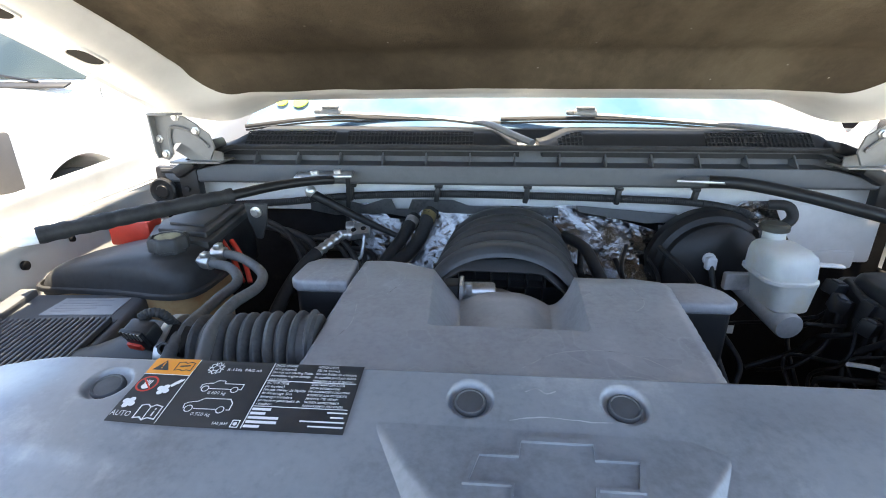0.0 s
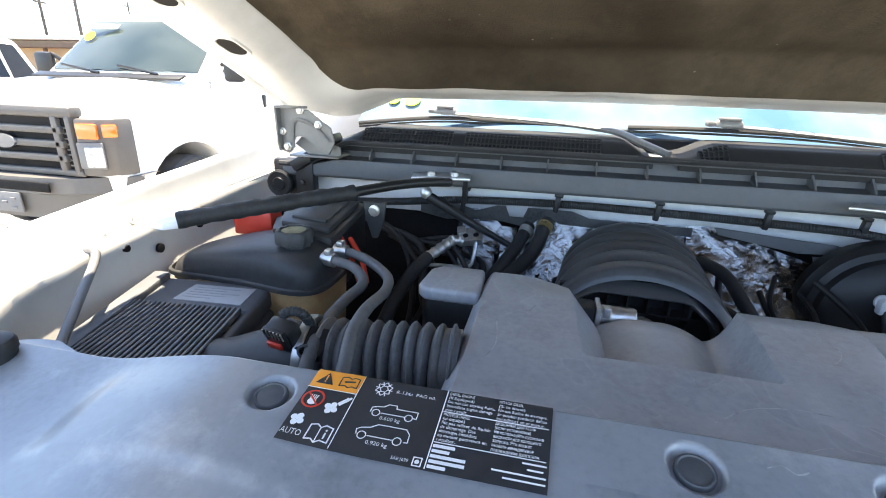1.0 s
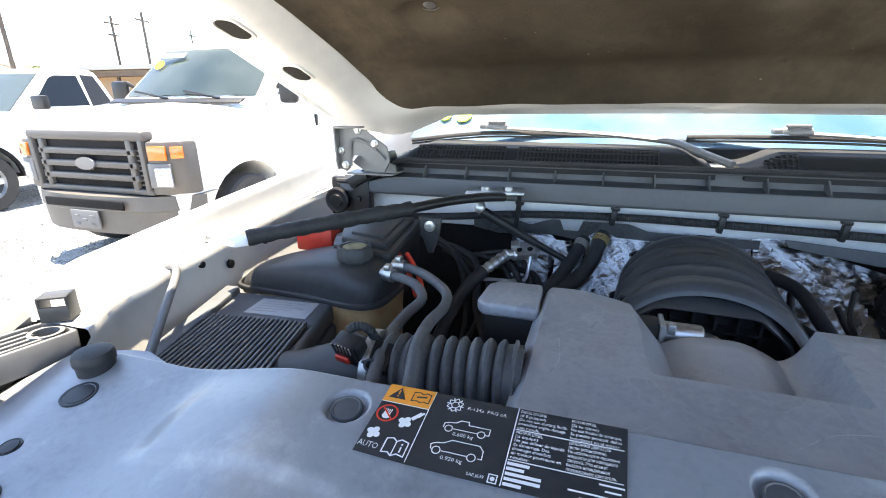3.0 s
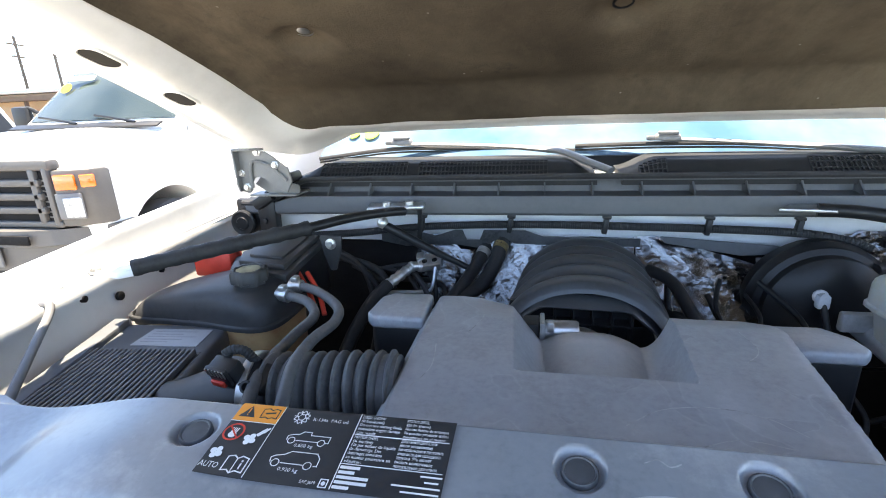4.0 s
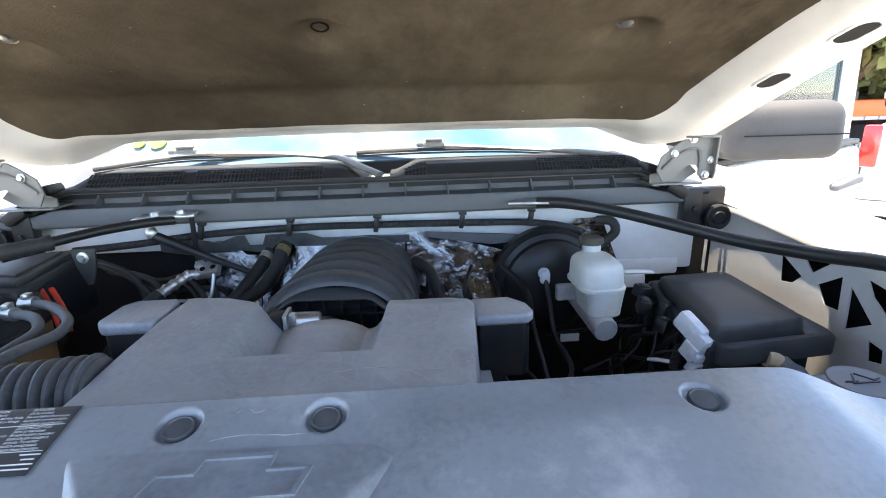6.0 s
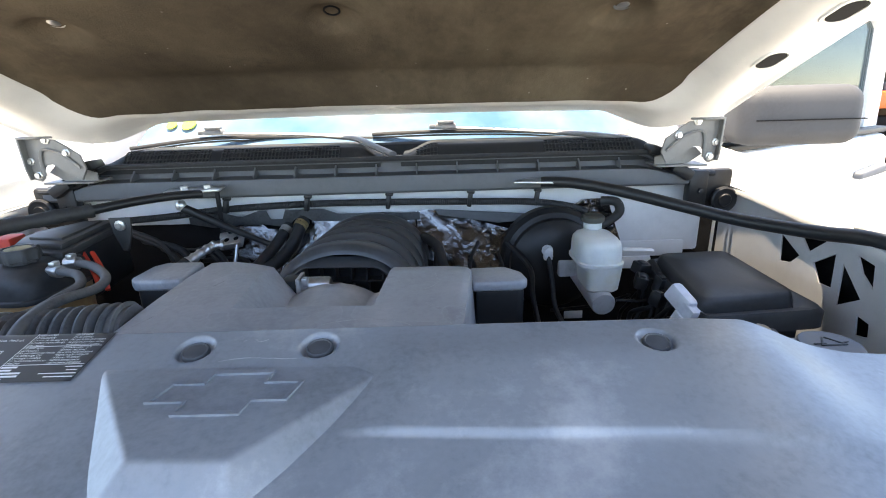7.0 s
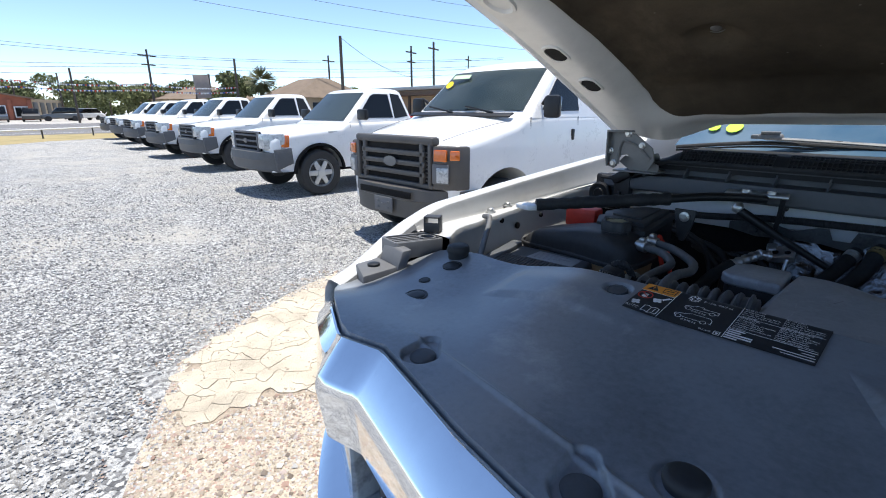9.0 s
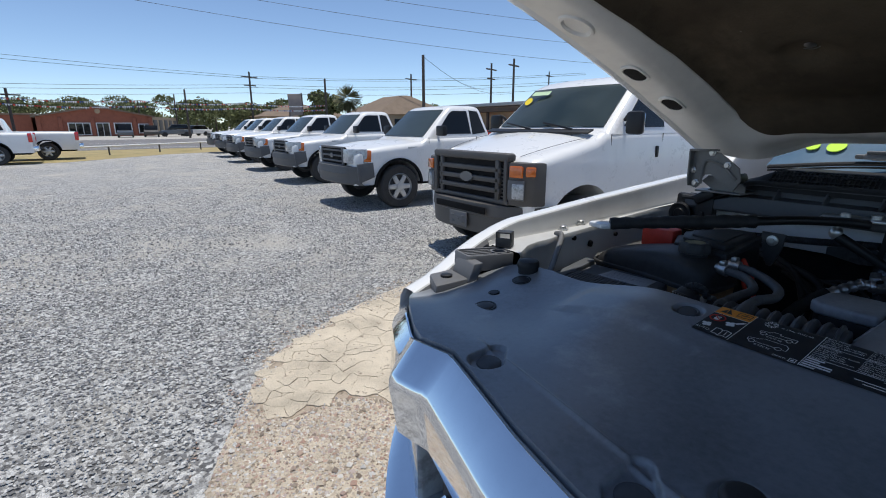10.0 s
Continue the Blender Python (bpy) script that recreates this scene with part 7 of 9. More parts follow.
    box(bm, (0, 4.70, 0.62), (1.9, 0.18, 0.20), 0.03)
    part("rear_bumper", bm, M_CHROME, v)
    bm = B()
    box(bm, (0, 2.0, 0.50), (1.5, 5.0, 0.22), 0.02)
    part("underbody", bm, M_DARK, v)
    return v


def van():
    v = thing("van", (0, 0, 0), "white cargo van with a taupe plastic grille and amber lamps", "van")
    R, WB = 0.39, 3.5
    bm = B()
    STN = [(-0.665, 1.10, 1.05, 0.85), (-0.645, 1.165, 1.12, 0.88), (-0.60, 1.21, 1.165, 0.90), (-0.48, 1.25, 1.20, 0.93), (-0.1, 1.35, 1.285, 0.97), (0.24, 1.425, 1.365, 0.985), (0.36, 1.465, 1.43, 0.99),
           (0.6, 1.47, 1.455, 0.992), (4.6, 1.47, 1.455, 0.992), (4.75, 1.38, 1.36, 0.96)]
    shell(bm, STN, (0.05, WB), 0.48)
    body = part("body", bm, M_WHITE, v)

    def xf(z):
        return 0.955 - (z - 1.42) * 0.22
    bm = B()
    cab_shell(bm, [(1.40, 0.26, 4.74, xf(1.40)), (1.50, 0.373, 4.74, xf(1.50)), (1.65, 0.543, 4.73, xf(1.65)), (1.80, 0.713, 4.72, xf(1.80)), (1.93, 0.86, 4.70, xf(1.93)), (1.99, 0.94, 4.67, xf(1.99) - 0.02),
                   (2.04, 1.05, 4.62, xf(2.04) - 0.07), (2.07, 1.22, 4.52, xf(2.07) - 0.16), (2.085, 1.5, 4.3, xf(2.08) - 0.36)], 0.12)
    part("roof", bm, M_WHITE, v)
    bm = B()
    front_glass(bm, 1.475, 1.945, lambda z: 0.26 + (z - 1.40) * 1.132, xf, 0.12, 0.95)
    part("windscreen", bm, M_VANGLASS, v, "greenish windscreen")
    for SIDE[0] in (-1, 1):
        bm = B()
        side_panel(bm, [(0.655, 1.49), (1.04, 1.87), (1.12, 1.91), (1.40, 1.92), (1.40, 1.475), (0.72, 1.47)], xf, 0.006, 0.012)
        part("side_window", bm, M_TINT, v, smooth=0)
    bm = B()
    box(bm, (0, 0.25, 1.432), (1.66, 0.10, 0.02), 0.006, rot(22))
    part("cowl", bm, M_BLACK, v)
    for x0 in (-0.55, 0.10):
        bm = B()
        tube(bm, [(x0 + 0.45, 0.27, 1.455), (x0 + 0.2, 0.315, 1.49), (x0 - 0.05, 0.345, 1.525)], 0.012, 6)
        part("wiper", bm, M_BLACK, v)
    for s in (-1, 1):
        bm = B()
        tube(bm, [(s * 0.845, 0.235, 1.376), (s * 0.80, 0.0, 1.338), (s * 0.73, -0.35, 1.262), (s * 0.66, -0.60, 1.190)], 0.0028, 6)
        part("hood_gap", bm, M_BUMPER, body)
    # front
    bm = B()
    box(bm, (0, -0.69, 0.955), (1.30, 0.07, 0.42), 0.02)
    g = part("grille", bm, M_DARK, v)
    bm = B()
    box(bm, (0, -0.70, 1.185), (1.34, 0.12, 0.085), 0.03)
    part("surround", bm, M_TAUPE, g)
    bm = B()
    box(bm, (0, -0.715, 0.735), (1.34, 0.08, 0.05), 0.015)
    part("lower_rail", bm, M_TAUPE, g)
    for k in range(3):
        bm = B()
        box(bm, (0, -0.735, 0.845 + 0.105 * k), (1.10, 0.05, 0.055), 0.012)
        part("slat", bm, M_TAUPE, g)
    for s in (-1, 1):
        for x, y, w, d, h in ((0.625, -0.715, 0.05, 0.09, 0.44), (0.50, -0.73, 0.06, 0.06, 0.42)):
            bm = B()
            box(bm, (s * x, y, 0.95), (w, d, h), 0.015)
            part("upright", bm, M_TAUPE, g)
        for k in range(8):
            bm = B()
            box(bm, (s * 0.565, -0.71, 0.79 + 0.04 * k), (0.05, 0.04, 0.012))
            part("fin", bm, M_TAUPE, g)
    bm = B()
    lathe(bm, [(0.115, 0), (0.11, 0.014), (0.06, 0.016)], (0, -0.762, 0.955), 28, rot(90), (1.0, 0.48))
    part("badge", bm, M_CARGREY, g, "oval badge")
    for s in (-1, 1):
        bm = B()
        prism(bm, [(s * 0.66, -0.745), (s * 0.80, -0.715), (s * 0.90, -0.635), (s * 0.955, -0.50), (s * 0.66, -0.56)], 0.715, 1.145, "z", 0.02)
        hl = part("lamp_bezel", bm, M_TAUPE, v)
        bm = B()
        box(bm, (s * 0.765, -0.732, 1.055), (0.155, 0.03, 0.115), 0.012, rot(0, 0, s * 12))
        box(bm, (s * 0.893, -0.660, 1.058), (0.10, 0.04, 0.095), 0.012, rot(0, 0, s * 42))
        part("amber_lens", bm, M_AMBER, hl)
        bm = B()
        box(bm, (s * 0.76, -0.727, 0.875), (0.20, 0.02, 0.20), 0.015, rot(0, 0, s * 12))
        part("lamp_recess", bm, M_BUMPER, hl)
        bm = B()
        box(bm, (s * 0.790, -0.728, 0.865), (0.135, 0.03, 0.155), 0.012, rot(0, 0, s * 14))
        part("headlamp", bm, M_LAMP, hl)
    bm = B()
    for s in (-1, 1):
        rows = []
        for k in range(13):
            x = 0.98 * k / 12
            y = -0.86 + 0.34 * (x / 0.98) ** 3
            rows.append([(s * x, y + 0.18, 0.71), (s * x, y + 0.01, 0.70), (s * x, y - 0.005, 0.58), (s * x, y + 0.01, 0.57), (s * x, y + 0.02, 0.38), (s * x, y + 0.22, 0.36)])
        loft(bm, rows, close=False)
    bp = part("bumper", bm, M_TAUPE, v, "taupe plastic bumper")
    bm = B()
    box(bm, (0, -0.862, 0.635), (0.90, 0.02, 0.075), 0.01)
    part("air_slot", bm, M_DARK, bp)
    bm = B()
    box(bm, (0.0, -0.875, 0.50), (0.32, 0.018, 0.16), 0.008)
    for xx, zz in ((-0.09, 0.53), (0.09, 0.53), (-0.09, 0.46), (0.09, 0.46), (0, 0.5)):
        box(bm, (xx, -0.886, zz), (0.05, 0.012, 0.02), 0.003)
    part("plate_bracket", bm, M_BUMPER, bp, "empty grey plate bracket")
    for s in (-1, 1):
        for y in (0.42, 1.36):
            bm = B()
            box(bm, (s * 0.968, y, 0.98), (0.008, 0.006, 0.86))
            part("panel_gap", bm, M_BUMPER, body)
        bm = B()
        box(bm, (s * 0.985, 1.24, 1.20), (0.03, 0.05, 0.13), 0.012)
        part("door_handle", bm, M_BLACK, v)
        bm = B()
        box(bm, (s * 1.11, 0.60, 1.52), (0.19, 0.09, 0.24), 0.035)
        tube(bm, [(s * 0.94, 0.66, 1.55), (s * 1.03, 0.62, 1.62), (s * 1.1, 0.6, 1.6)], 0.02, 8)
        mm = part("door_mirror", bm, M_BLACK, v)
        bm = B()
        box(bm, (s * 1.11, 0.646, 1.52), (0.16, 0.006, 0.20), 0.002)
        part("mirror_glass", bm, M_CHROME, mm)
        wheel(v, s * 0.86, 0.05, R, s, 8)
        wheel(v, s * 0.86, WB, R, s, 8)
    bm = B()
    lathe(bm, [(0.062, 0), (0.062, 0.002), (0.02, 0.003)], (-0.60, 0.715, 1.80), 20, rot(48))
    part("round_sticker", bm, M_YELLOW, v, "yellow round sticker in the windscreen")
    bm = B()
    box(bm, (-0.42, 0.765, 1.893), (0.30, 0.004, 0.07), 0.0, rot(-48))
    part("strip_sticker", bm, M_LABELGREEN, v, "pale green sticker strip")
    bm = B()
    box(bm, (0, 2.2, 0.50), (1.6, 5.0, 0.24), 0.02)
    box(bm, (0, 1.0, 1.30), (1.7, 1.0, 0.1), 0.02)
    part("underbody", bm, M_DARK, v)
    return v


# the film's pale patches stand for reflections in the van's windscreen
M_VANGLASS = dusty(glass("van_windscreen_glass", (0.06, 0.09, 0.08), 0.70), 1.1, 0.35, 0.70, 0.0, 0.07, (0.50, 0.56, 0.53))
M_LABELGREEN = material("sticker_green", (0.55, 0.70, 0.45), 0.5, var=0.05, bump=0)
vn = van()
vn.matrix_basis = pose(-4.33, 3.35, 0, 0, 0, 0)
p1 = pickup("white single-cab pickup parked in the row on the gravel")
ROWPOS = [(-8.85, 3.72, 0), (-13.45, 4.05, 0), (-17.8, 4.25, 1), (-22.2, 4.45, 1), (-26.4, 4.7, 1), (-30.6, 4.95, 0)]
for i, (x, y, a) in enumerate(ROWPOS):
    if i == 0:
        p1.matrix_basis = pose(x, y, 0, 0, 0, a)
    else:
        copy_thing(p1, pose(x, y, 0, 0, 0, a))
for x, y, a in ((-26.6, -7.9, 2), (-29.2, -6.5, 2)):
    c = copy_thing(p1, pose(x, y, 0, 0, 0, a))
    tagged(c, "white pickup parked across the lot, tailgate and red lamps showing")

c = copy_thing(p1, pose(8.26, 5.9, 0, 0, 0, 130))
tagged(c, "white pickup parked beyond the open door, red tail lamp showing")

# ---- pale cracked slab and loose stones beside the bumper ----
EDGE_P = [(-3.95, 1.6), (-3.77, 1.1), (-3.44, 0.49), (-3.10, 0.02), (-2.64, -0.22), (-2.27, -0.40), (-1.9, -0.55), (-0.9, -0.75), (-0.6, 0.6), (-1.0, 2.2)]
M_SLAB = material("cream_concrete", (0.62, 0.54, 0.425), 0.95, var=0.20, scale=3, fine=170, bump=0.9, depth=0.010, spots=((0.26, 0.21, 0.16), 24, 0.585, 0.07), spec=0.2)
M_DIRT = material("tan_dirt", (0.62, 0.54, 0.43), 0.95, var=0.25, scale=4, fine=150, bump=1.0, depth=0.014, spots=((0.24, 0.19, 0.15), 45, 0.57, 0.08), spec=0.2)
slab = thing("concrete_patch", (-2.4, 0.5, 0), "cream cracked concrete patch in the gravel", "concrete patch", kind="structure")
bm = B()
prism(bm, EDGE_P, -0.02, 0.006, "z")
part("bed", bm, M_DIRT, slab, smooth=0)
rng = np.random.default_rng(31)
CRACKED = [(-3.70, 1.45), (-3.66, 1.05), (-3.36, 0.45), (-3.02, 0.02), (-2.55, -0.16), (-2.36, -0.05), (-2.42, 0.22), (-2.30, 0.42), (-1.75, 0.55), (-1.3, 0.85), (-1.4, 1.9), (-3.2, 2.0)]
seeds = [(-3.9 + 0.105 * i + rng.uniform(-0.08, 0.08), -0.4 + 0.10 * j + rng.uniform(-0.075, 0.075) + 0.05 * (i % 2)) for i in range(26) for j in range(24) if rng.uniform() < 0.86]


bm = B()
prism(bm, [(x * 0.985 - 0.035, y * 0.985 + 0.005) for x, y in CRACKED], 0.004, 0.0072, "z")
part("crack_fill", bm, material("crack_dirt", (0.36, 0.30, 0.235), 0.95, var=0.3, scale=20, fine=90, bump=0.8, spec=0.1), slab, smooth=0)


def clip_cell(c, others, gap):
    """The cell of one seed among its neighbours, cut back by half the crack."""
    poly = [Vector((c[0] + 0.25 * a, c[1] + 0.25 * b)) for a, b in ((-1, -1), (1, -1), (1, 1), (-1, 1))]
    for o in others:
        n_ = Vector((o[0] - c[0], o[1] - c[1]))
        d = n_.length
        n_ /= d
        lim = n_.x * c[0] + n_.y * c[1] + d / 2 - gap
        out = []
        for p, q in zip(poly, poly[1:] + poly[:1]):
            sp, sq = n_.dot(p) - lim, n_.dot(q) - lim
            if sp <= 0:
                out.append(p)
            if sp * sq < 0:
                out.append(p.lerp(q, sp / (sp - sq)))
        poly = out
        if len(poly) < 3:
            return []
    return poly


for c in seeds:
    if not inside(c, CRACKED):
        continue
    near = [o for o in seeds if 0 < math.hypot(o[0] - c[0], o[1] - c[1]) < 0.60]
    poly = clip_cell(c, near, rng.uniform(0.0004, 0.0024))
    if len(poly) < 3:
        continue
    rough_edge = []
    for p, q in zip(poly, poly[1:] + poly[:1]):
        k = max(1, int((q - p).length / 0.012))
        for j in range(k):
            w = p.lerp(q, j / k)
            rough_edge.append((w.x + 0.020 * noise.noise(Vector((w.x * 16, w.y * 16, 1))) + 0.004 * noise.noise(Vector((w.x * 70, w.y * 70, 1))), w.y + 0.020 * noise.noise(Vector((w.x * 16, w.y * 16, 7))) + 0.004 * noise.noise(Vector((w.x * 70, w.y * 70, 7)))))
    bm = B()
    h = 0.0120 + rng.uniform(0, 0.004)
    prism(bm, rough_edge, 0.0, h, "z")
    part("slab_piece", bm, M_SLAB, slab, smooth=0)


def stones(name, n, x0, x1, y0, y1, smin, smax, mat, label, keep=None, seed=3):
    rng = np.random.default_rng(seed)
    base = np.array([(1, 0, 0), (-1, 0, 0), (0, 1, 0), (0, -1, 0), (0, 0, 1), (0, 0, -1)], float)
    tri = np.array([(0, 2, 4), (2, 1, 4), (1, 3, 4), (3, 0, 4), (2, 0, 5), (1, 2, 5), (3, 1, 5), (0, 3, 5)])
    xy = np.stack([rng.uniform(x0, x1, n), rng.uniform(y0, y1, n)], 1)
    if keep:
        xy = np.array([p for p in xy if keep(p[0], p[1])])
    n = len(xy)
    s = rng.uniform(smin, smax, (n, 1, 1)) * rng.uniform(0.6, 1.2, (n, 1, 3)) * np.array([1, 1, 0.7])
    v = base[None] * s * rng.uniform(0.7, 1.2, (n, 6, 1))
    a = rng.uniform(0, 6.28, n)
    c, d = np.cos(a), np.sin(a)
    vx, vy = v[..., 0] * c[:, None] - v[..., 1] * d[:, None], v[..., 0] * d[:, None] + v[..., 1] * c[:, None]
    v = np.stack([vx + xy[:, :1], vy + xy[:, 1:], v[..., 2] + rng.uniform(0.3, 0.8, (n, 1)) * s[:, :, 2] + 0.003], -1)
    f = (tri[None] + 6 * np.arange(n)[:, None, None]).reshape(-1, 3)
    me = bpy.data.meshes.new(name)
    me.from_pydata(v.reshape(-1, 3).tolist(), [], f.tolist())
    me.materials.append(mat)
    return tagged(new(name, me), label, "gravel", kind="stuff")


def stone_material(name, cols):
    m = bpy.data.materials.new(name)
    m.use_nodes = True
    n, l = m.node_tree.nodes, m.node_tree.links
    b_ = n["Principled BSDF"]
    b_.inputs["Roughness"].default_value = 0.85
    g = n.new("ShaderNodeNewGeometry")
    r = n.new("ShaderNodeValToRGB")
    e = r.color_ramp.elements
    e[0].color, e[1].color = (*cols[0], 1), (*cols[-1], 1)
    for i, c in enumerate(cols[1:-1]):
        q = e.new((i + 1) / (len(cols) - 1))
        q.color = (*c, 1)
    l.new(g.outputs["Random Per Island"], r.inputs["Fac"])
    l.new(r.outputs["Color"], b_.inputs["Base Color"])
    return m


M_STONE = stone_material("crushed_stone", [(0.13, 0.13, 0.135), (0.27, 0.27, 0.275), (0.40, 0.40, 0.40), (0.52, 0.515, 0.505), (0.70, 0.695, 0.68)])
M_PEBBLE = stone_material("tan_pebbles", [(0.20, 0.16, 0.13), (0.44, 0.37, 0.29), (0.58, 0.51, 0.42), (0.42, 0.28, 0.22), (0.46, 0.45, 0.44), (0.74, 0.70, 0.64)])
outside = lambda x, y: not inside((x + 0.22 * noise.noise(Vector((x * 3, y * 3, 0))) + 0.10 * noise.noise(Vector((x * 11, y * 11, 5))), y + 0.22 * noise.noise(Vector((x * 3, y * 3, 9))) + 0.06), EDGE_P)
def thin(x, y, x0, x1):
    """Keeps fewer stones towards x0."""
    bare = 0.75 * sstep(0.12, 0.34, noise.noise(Vector((x * 0.55, y * 1.1, 3.0))) + 0.4 * noise.noise(Vector((x * 2.1, y * 3.3, 8.0))))
    return (x * 57.31 + y * 91.73) % 1 < min(1.0 - bare, (x - x0) / (x1 - x0)) and outside(x, y)


stones("gravel", 42000, -5.6, -1.0, -3.6, 2.4, 0.006, 0.014, M_STONE, "loose grey crushed stones on the lot", lambda x, y: thin(x, y, -5.7, -4.8), 3)
stones("gravel", 60000, -15.0, -4.8, -6.0, 4.0, 0.008, 0.019, M_STONE, "loose grey crushed stones on the lot", lambda x, y: thin(x, y, -15.0, -6.0), 4)
stones("pebbles", 36000, -3.4, -0.9, -0.90, 0.75, 0.003, 0.0115, M_PEBBLE, "tan pebbles strewn on the dirt patch", lambda x, y: inside((x, y), EDGE_P) and not inside((x, y), CRACKED), 5)
stones("pebbles", 15000, -3.9, -1.2, -0.3, 1.6, 0.003, 0.009, M_PEBBLE, "small pebbles scattered over the cracked patch", lambda x, y: inside((x, y), EDGE_P), 6)
stones("pebbles", 9000, -4.2, -1.4, -0.9, 1.7, 0.005, 0.012, M_PEBBLE, "tan pebbles mixed into the gravel edge", lambda x, y: outside(x, y) and inside((x * 0.93 - 0.10, y * 0.93 + 0.09), EDGE_P), 7)

def border(x, y):
    """Near the patch's rim, thinning inwards."""
    cx, cy = -2.3, 0.45
    k = 1.0 + 0.30 * ((x * 33.7 + y * 71.9) % 1) ** 1.5
    return inside((x, y), EDGE_P) and not inside((cx + (x - cx) * k, cy + (y - cy) * k), EDGE_P)


stones("gravel", 9000, -4.0, -1.0, -0.8, 1.7, 0.005, 0.013, M_STONE, "grey stones strewn over the rim of the pale patch", border, 8)
stones("pebbles", 2200, -3.3, -1.0, -0.8, 0.6, 0.008, 0.019, M_PEBBLE, "coarse reddish and tan stones on the dirt", lambda x, y: inside((x, y), EDGE_P) and not inside((x, y), CRACKED), 9)

# ---- road, verge, far side ----
bm = B()
prism(bm, [(-24.0, -60), (-24.5, -10), (-26.5, -2.2), (-30.6, 1.7), (-33.5, 8.5), (-31.5, 60), (-38.5, 60), (-38.5, -60)], -0.02, 0.006, "z")
solo("verge", bm, M_GRASS, "dry yellow grass verge beside the road", "grass", kind="structure", smooth=0)
bm = B()
box(bm, (-53, 0, 0.004), (29, 400, 0.016))
solo("road", bm, M_ROAD, "pale grey asphalt road", "road", kind="structure", smooth=0)
bm = B()
for k in range(26):
    box(bm, (-53 + (k % 2) * 0.25 - 0.12, -96 + 8 * k, 0.0135), (0.12, 5.0, 0.004))
for x in (-41, -65):
    box(bm, (x, 0, 0.0135), (0.12, 300, 0.004))
solo("road_marking", bm, M_PRINT, "worn white road lines", "road marking", kind="structure", smooth=0)
bm = B()
box(bm, (-82, 0, 0.01), (30, 300, 0.03))
solo("pavement", bm, material("concrete_lot", (0.42, 0.40, 0.37), 0.85, var=0.08, scale=0.3, fine=10), "pale concrete forecourt across the road", "forecourt", kind="structure", smooth=0)
fence = thing("pipe_fence", (-33.5, 1.7, 0), "low white pipe rail on steel posts along the lot edge", "fence")
FD = Vector((-1.98, 2.50, 0))
F0 = Vector((-31.67, -0.77, 0))
for k in range(-5, 5):
    bm = B()
    q = F0 + FD * k
    lathe(bm, [(0.04, 0), (0.04, 0.46), (0.01, 0.47)], q, 8)
    part("post", bm, M_TAUPE, fence)
bm = B()
tube(bm, [F0 + FD * -5 + Vector((0, 0, 0.47)), F0 + FD * 4 + Vector((0, 0, 0.47))], 0.045, 8)
part("rail", bm, M_PRINT, fence)

# brick building with a low gable and a tan side wing
bld = thing("brick_building", (-98, -2, 0), "low red-brick shop with a shallow gabled roof", "building")
bm = B()
prism(bm, [(-9.2, 0), (5.35, 0), (5.35, 3.0), (-1.7, 4.35), (-9.2, 2.95)], -104, -92, "x")
part("wall", bm, M_BRICK, bld, smooth=0)
bm = B()
prism(bm, [(-9.7, 2.80), (-1.7, 4.28), (5.8, 2.86), (5.8, 3.06), (-1.7, 4.52), (-9.7, 3.02)], -104.5, -91.5, "x")
part("roof", bm, M_ROOF, bld, smooth=0)
bm = B()
prism(bm, [(-92.0, 5.3), (-108, 10.6), (-112, 4), (-96, -2)], 0, 2.95, "z")
wing = part("side_wing", bm, M_TAN, bld, smooth=0)
for k in range(5):
    bm = B()
    t = 0.10 + 0.19 * k
    box(bm, (-92.0 - 16 * t, 5.33 + 5.3 * t, 1.35), (2.0, 0.10, 2.3), 0.02, rot(0, 0, -18.3))
    part("bay_door", bm, M_TAUPE, wing)
for y0, y1, z0, z1 in ((-5.5, -2.9, 0.3, 1.95), (-2.05, -0.5, 0.0, 1.95), (0.2, 2.4, 0.4, 1.95), (3.4, 4.9, 0.5, 1.8)):
    bm = B()
    box(bm, (-91.95, (y0 + y1) / 2, (z0 + z1) / 2), (0.16, y1 - y0 + 0.2, z1 - z0 + 0.2), 0.02)
    wd = part("window_frame", bm, M_PRINT, bld)
    n_ = 3 if y1 - y0 > 2 else 2
    for k in range(n_):
        bm = B()
        w = (y1 - y0) / n_
        box(bm, (-91.85, y0 + w * (k + 0.5), (z0 + z1) / 2), (0.06, w - 0.10, z1 - z0 - 0.06))
        part("pane", bm, M_TINT, wd)
for y in (-8.9, -6.4, -2.5, 2.9, 5.1):
    bm = B()
    box(bm, (-91.9, y, 1.4), (0.3, 0.5, 2.8), 0.02)
    part("pilaster", bm, M_BRICK, bld)
bm = B()
lathe(bm, [(0.36, 0), (0.36, 0.08), (0.28, 0.10)], (-92.0, -1.7, 3.75), 20, rot(0, 90))
part("round_vent", bm, M_TAN, bld)
bld2 = thing("brick_building", (-100, -16, 0), "flat-roofed red-brick building across the road", "building")
bm = B()
box(bm, (-102, -17.5, 1.6), (12, 15, 3.2), 0.05)
part("wall", bm, M_BRICK, bld2, smooth=0)
bm = B()
box(bm, (-102, -17.5, 3.3), (12.6, 15.6, 0.25), 0.05)
part("roof", bm, M_ROOF, bld2, smooth=0)

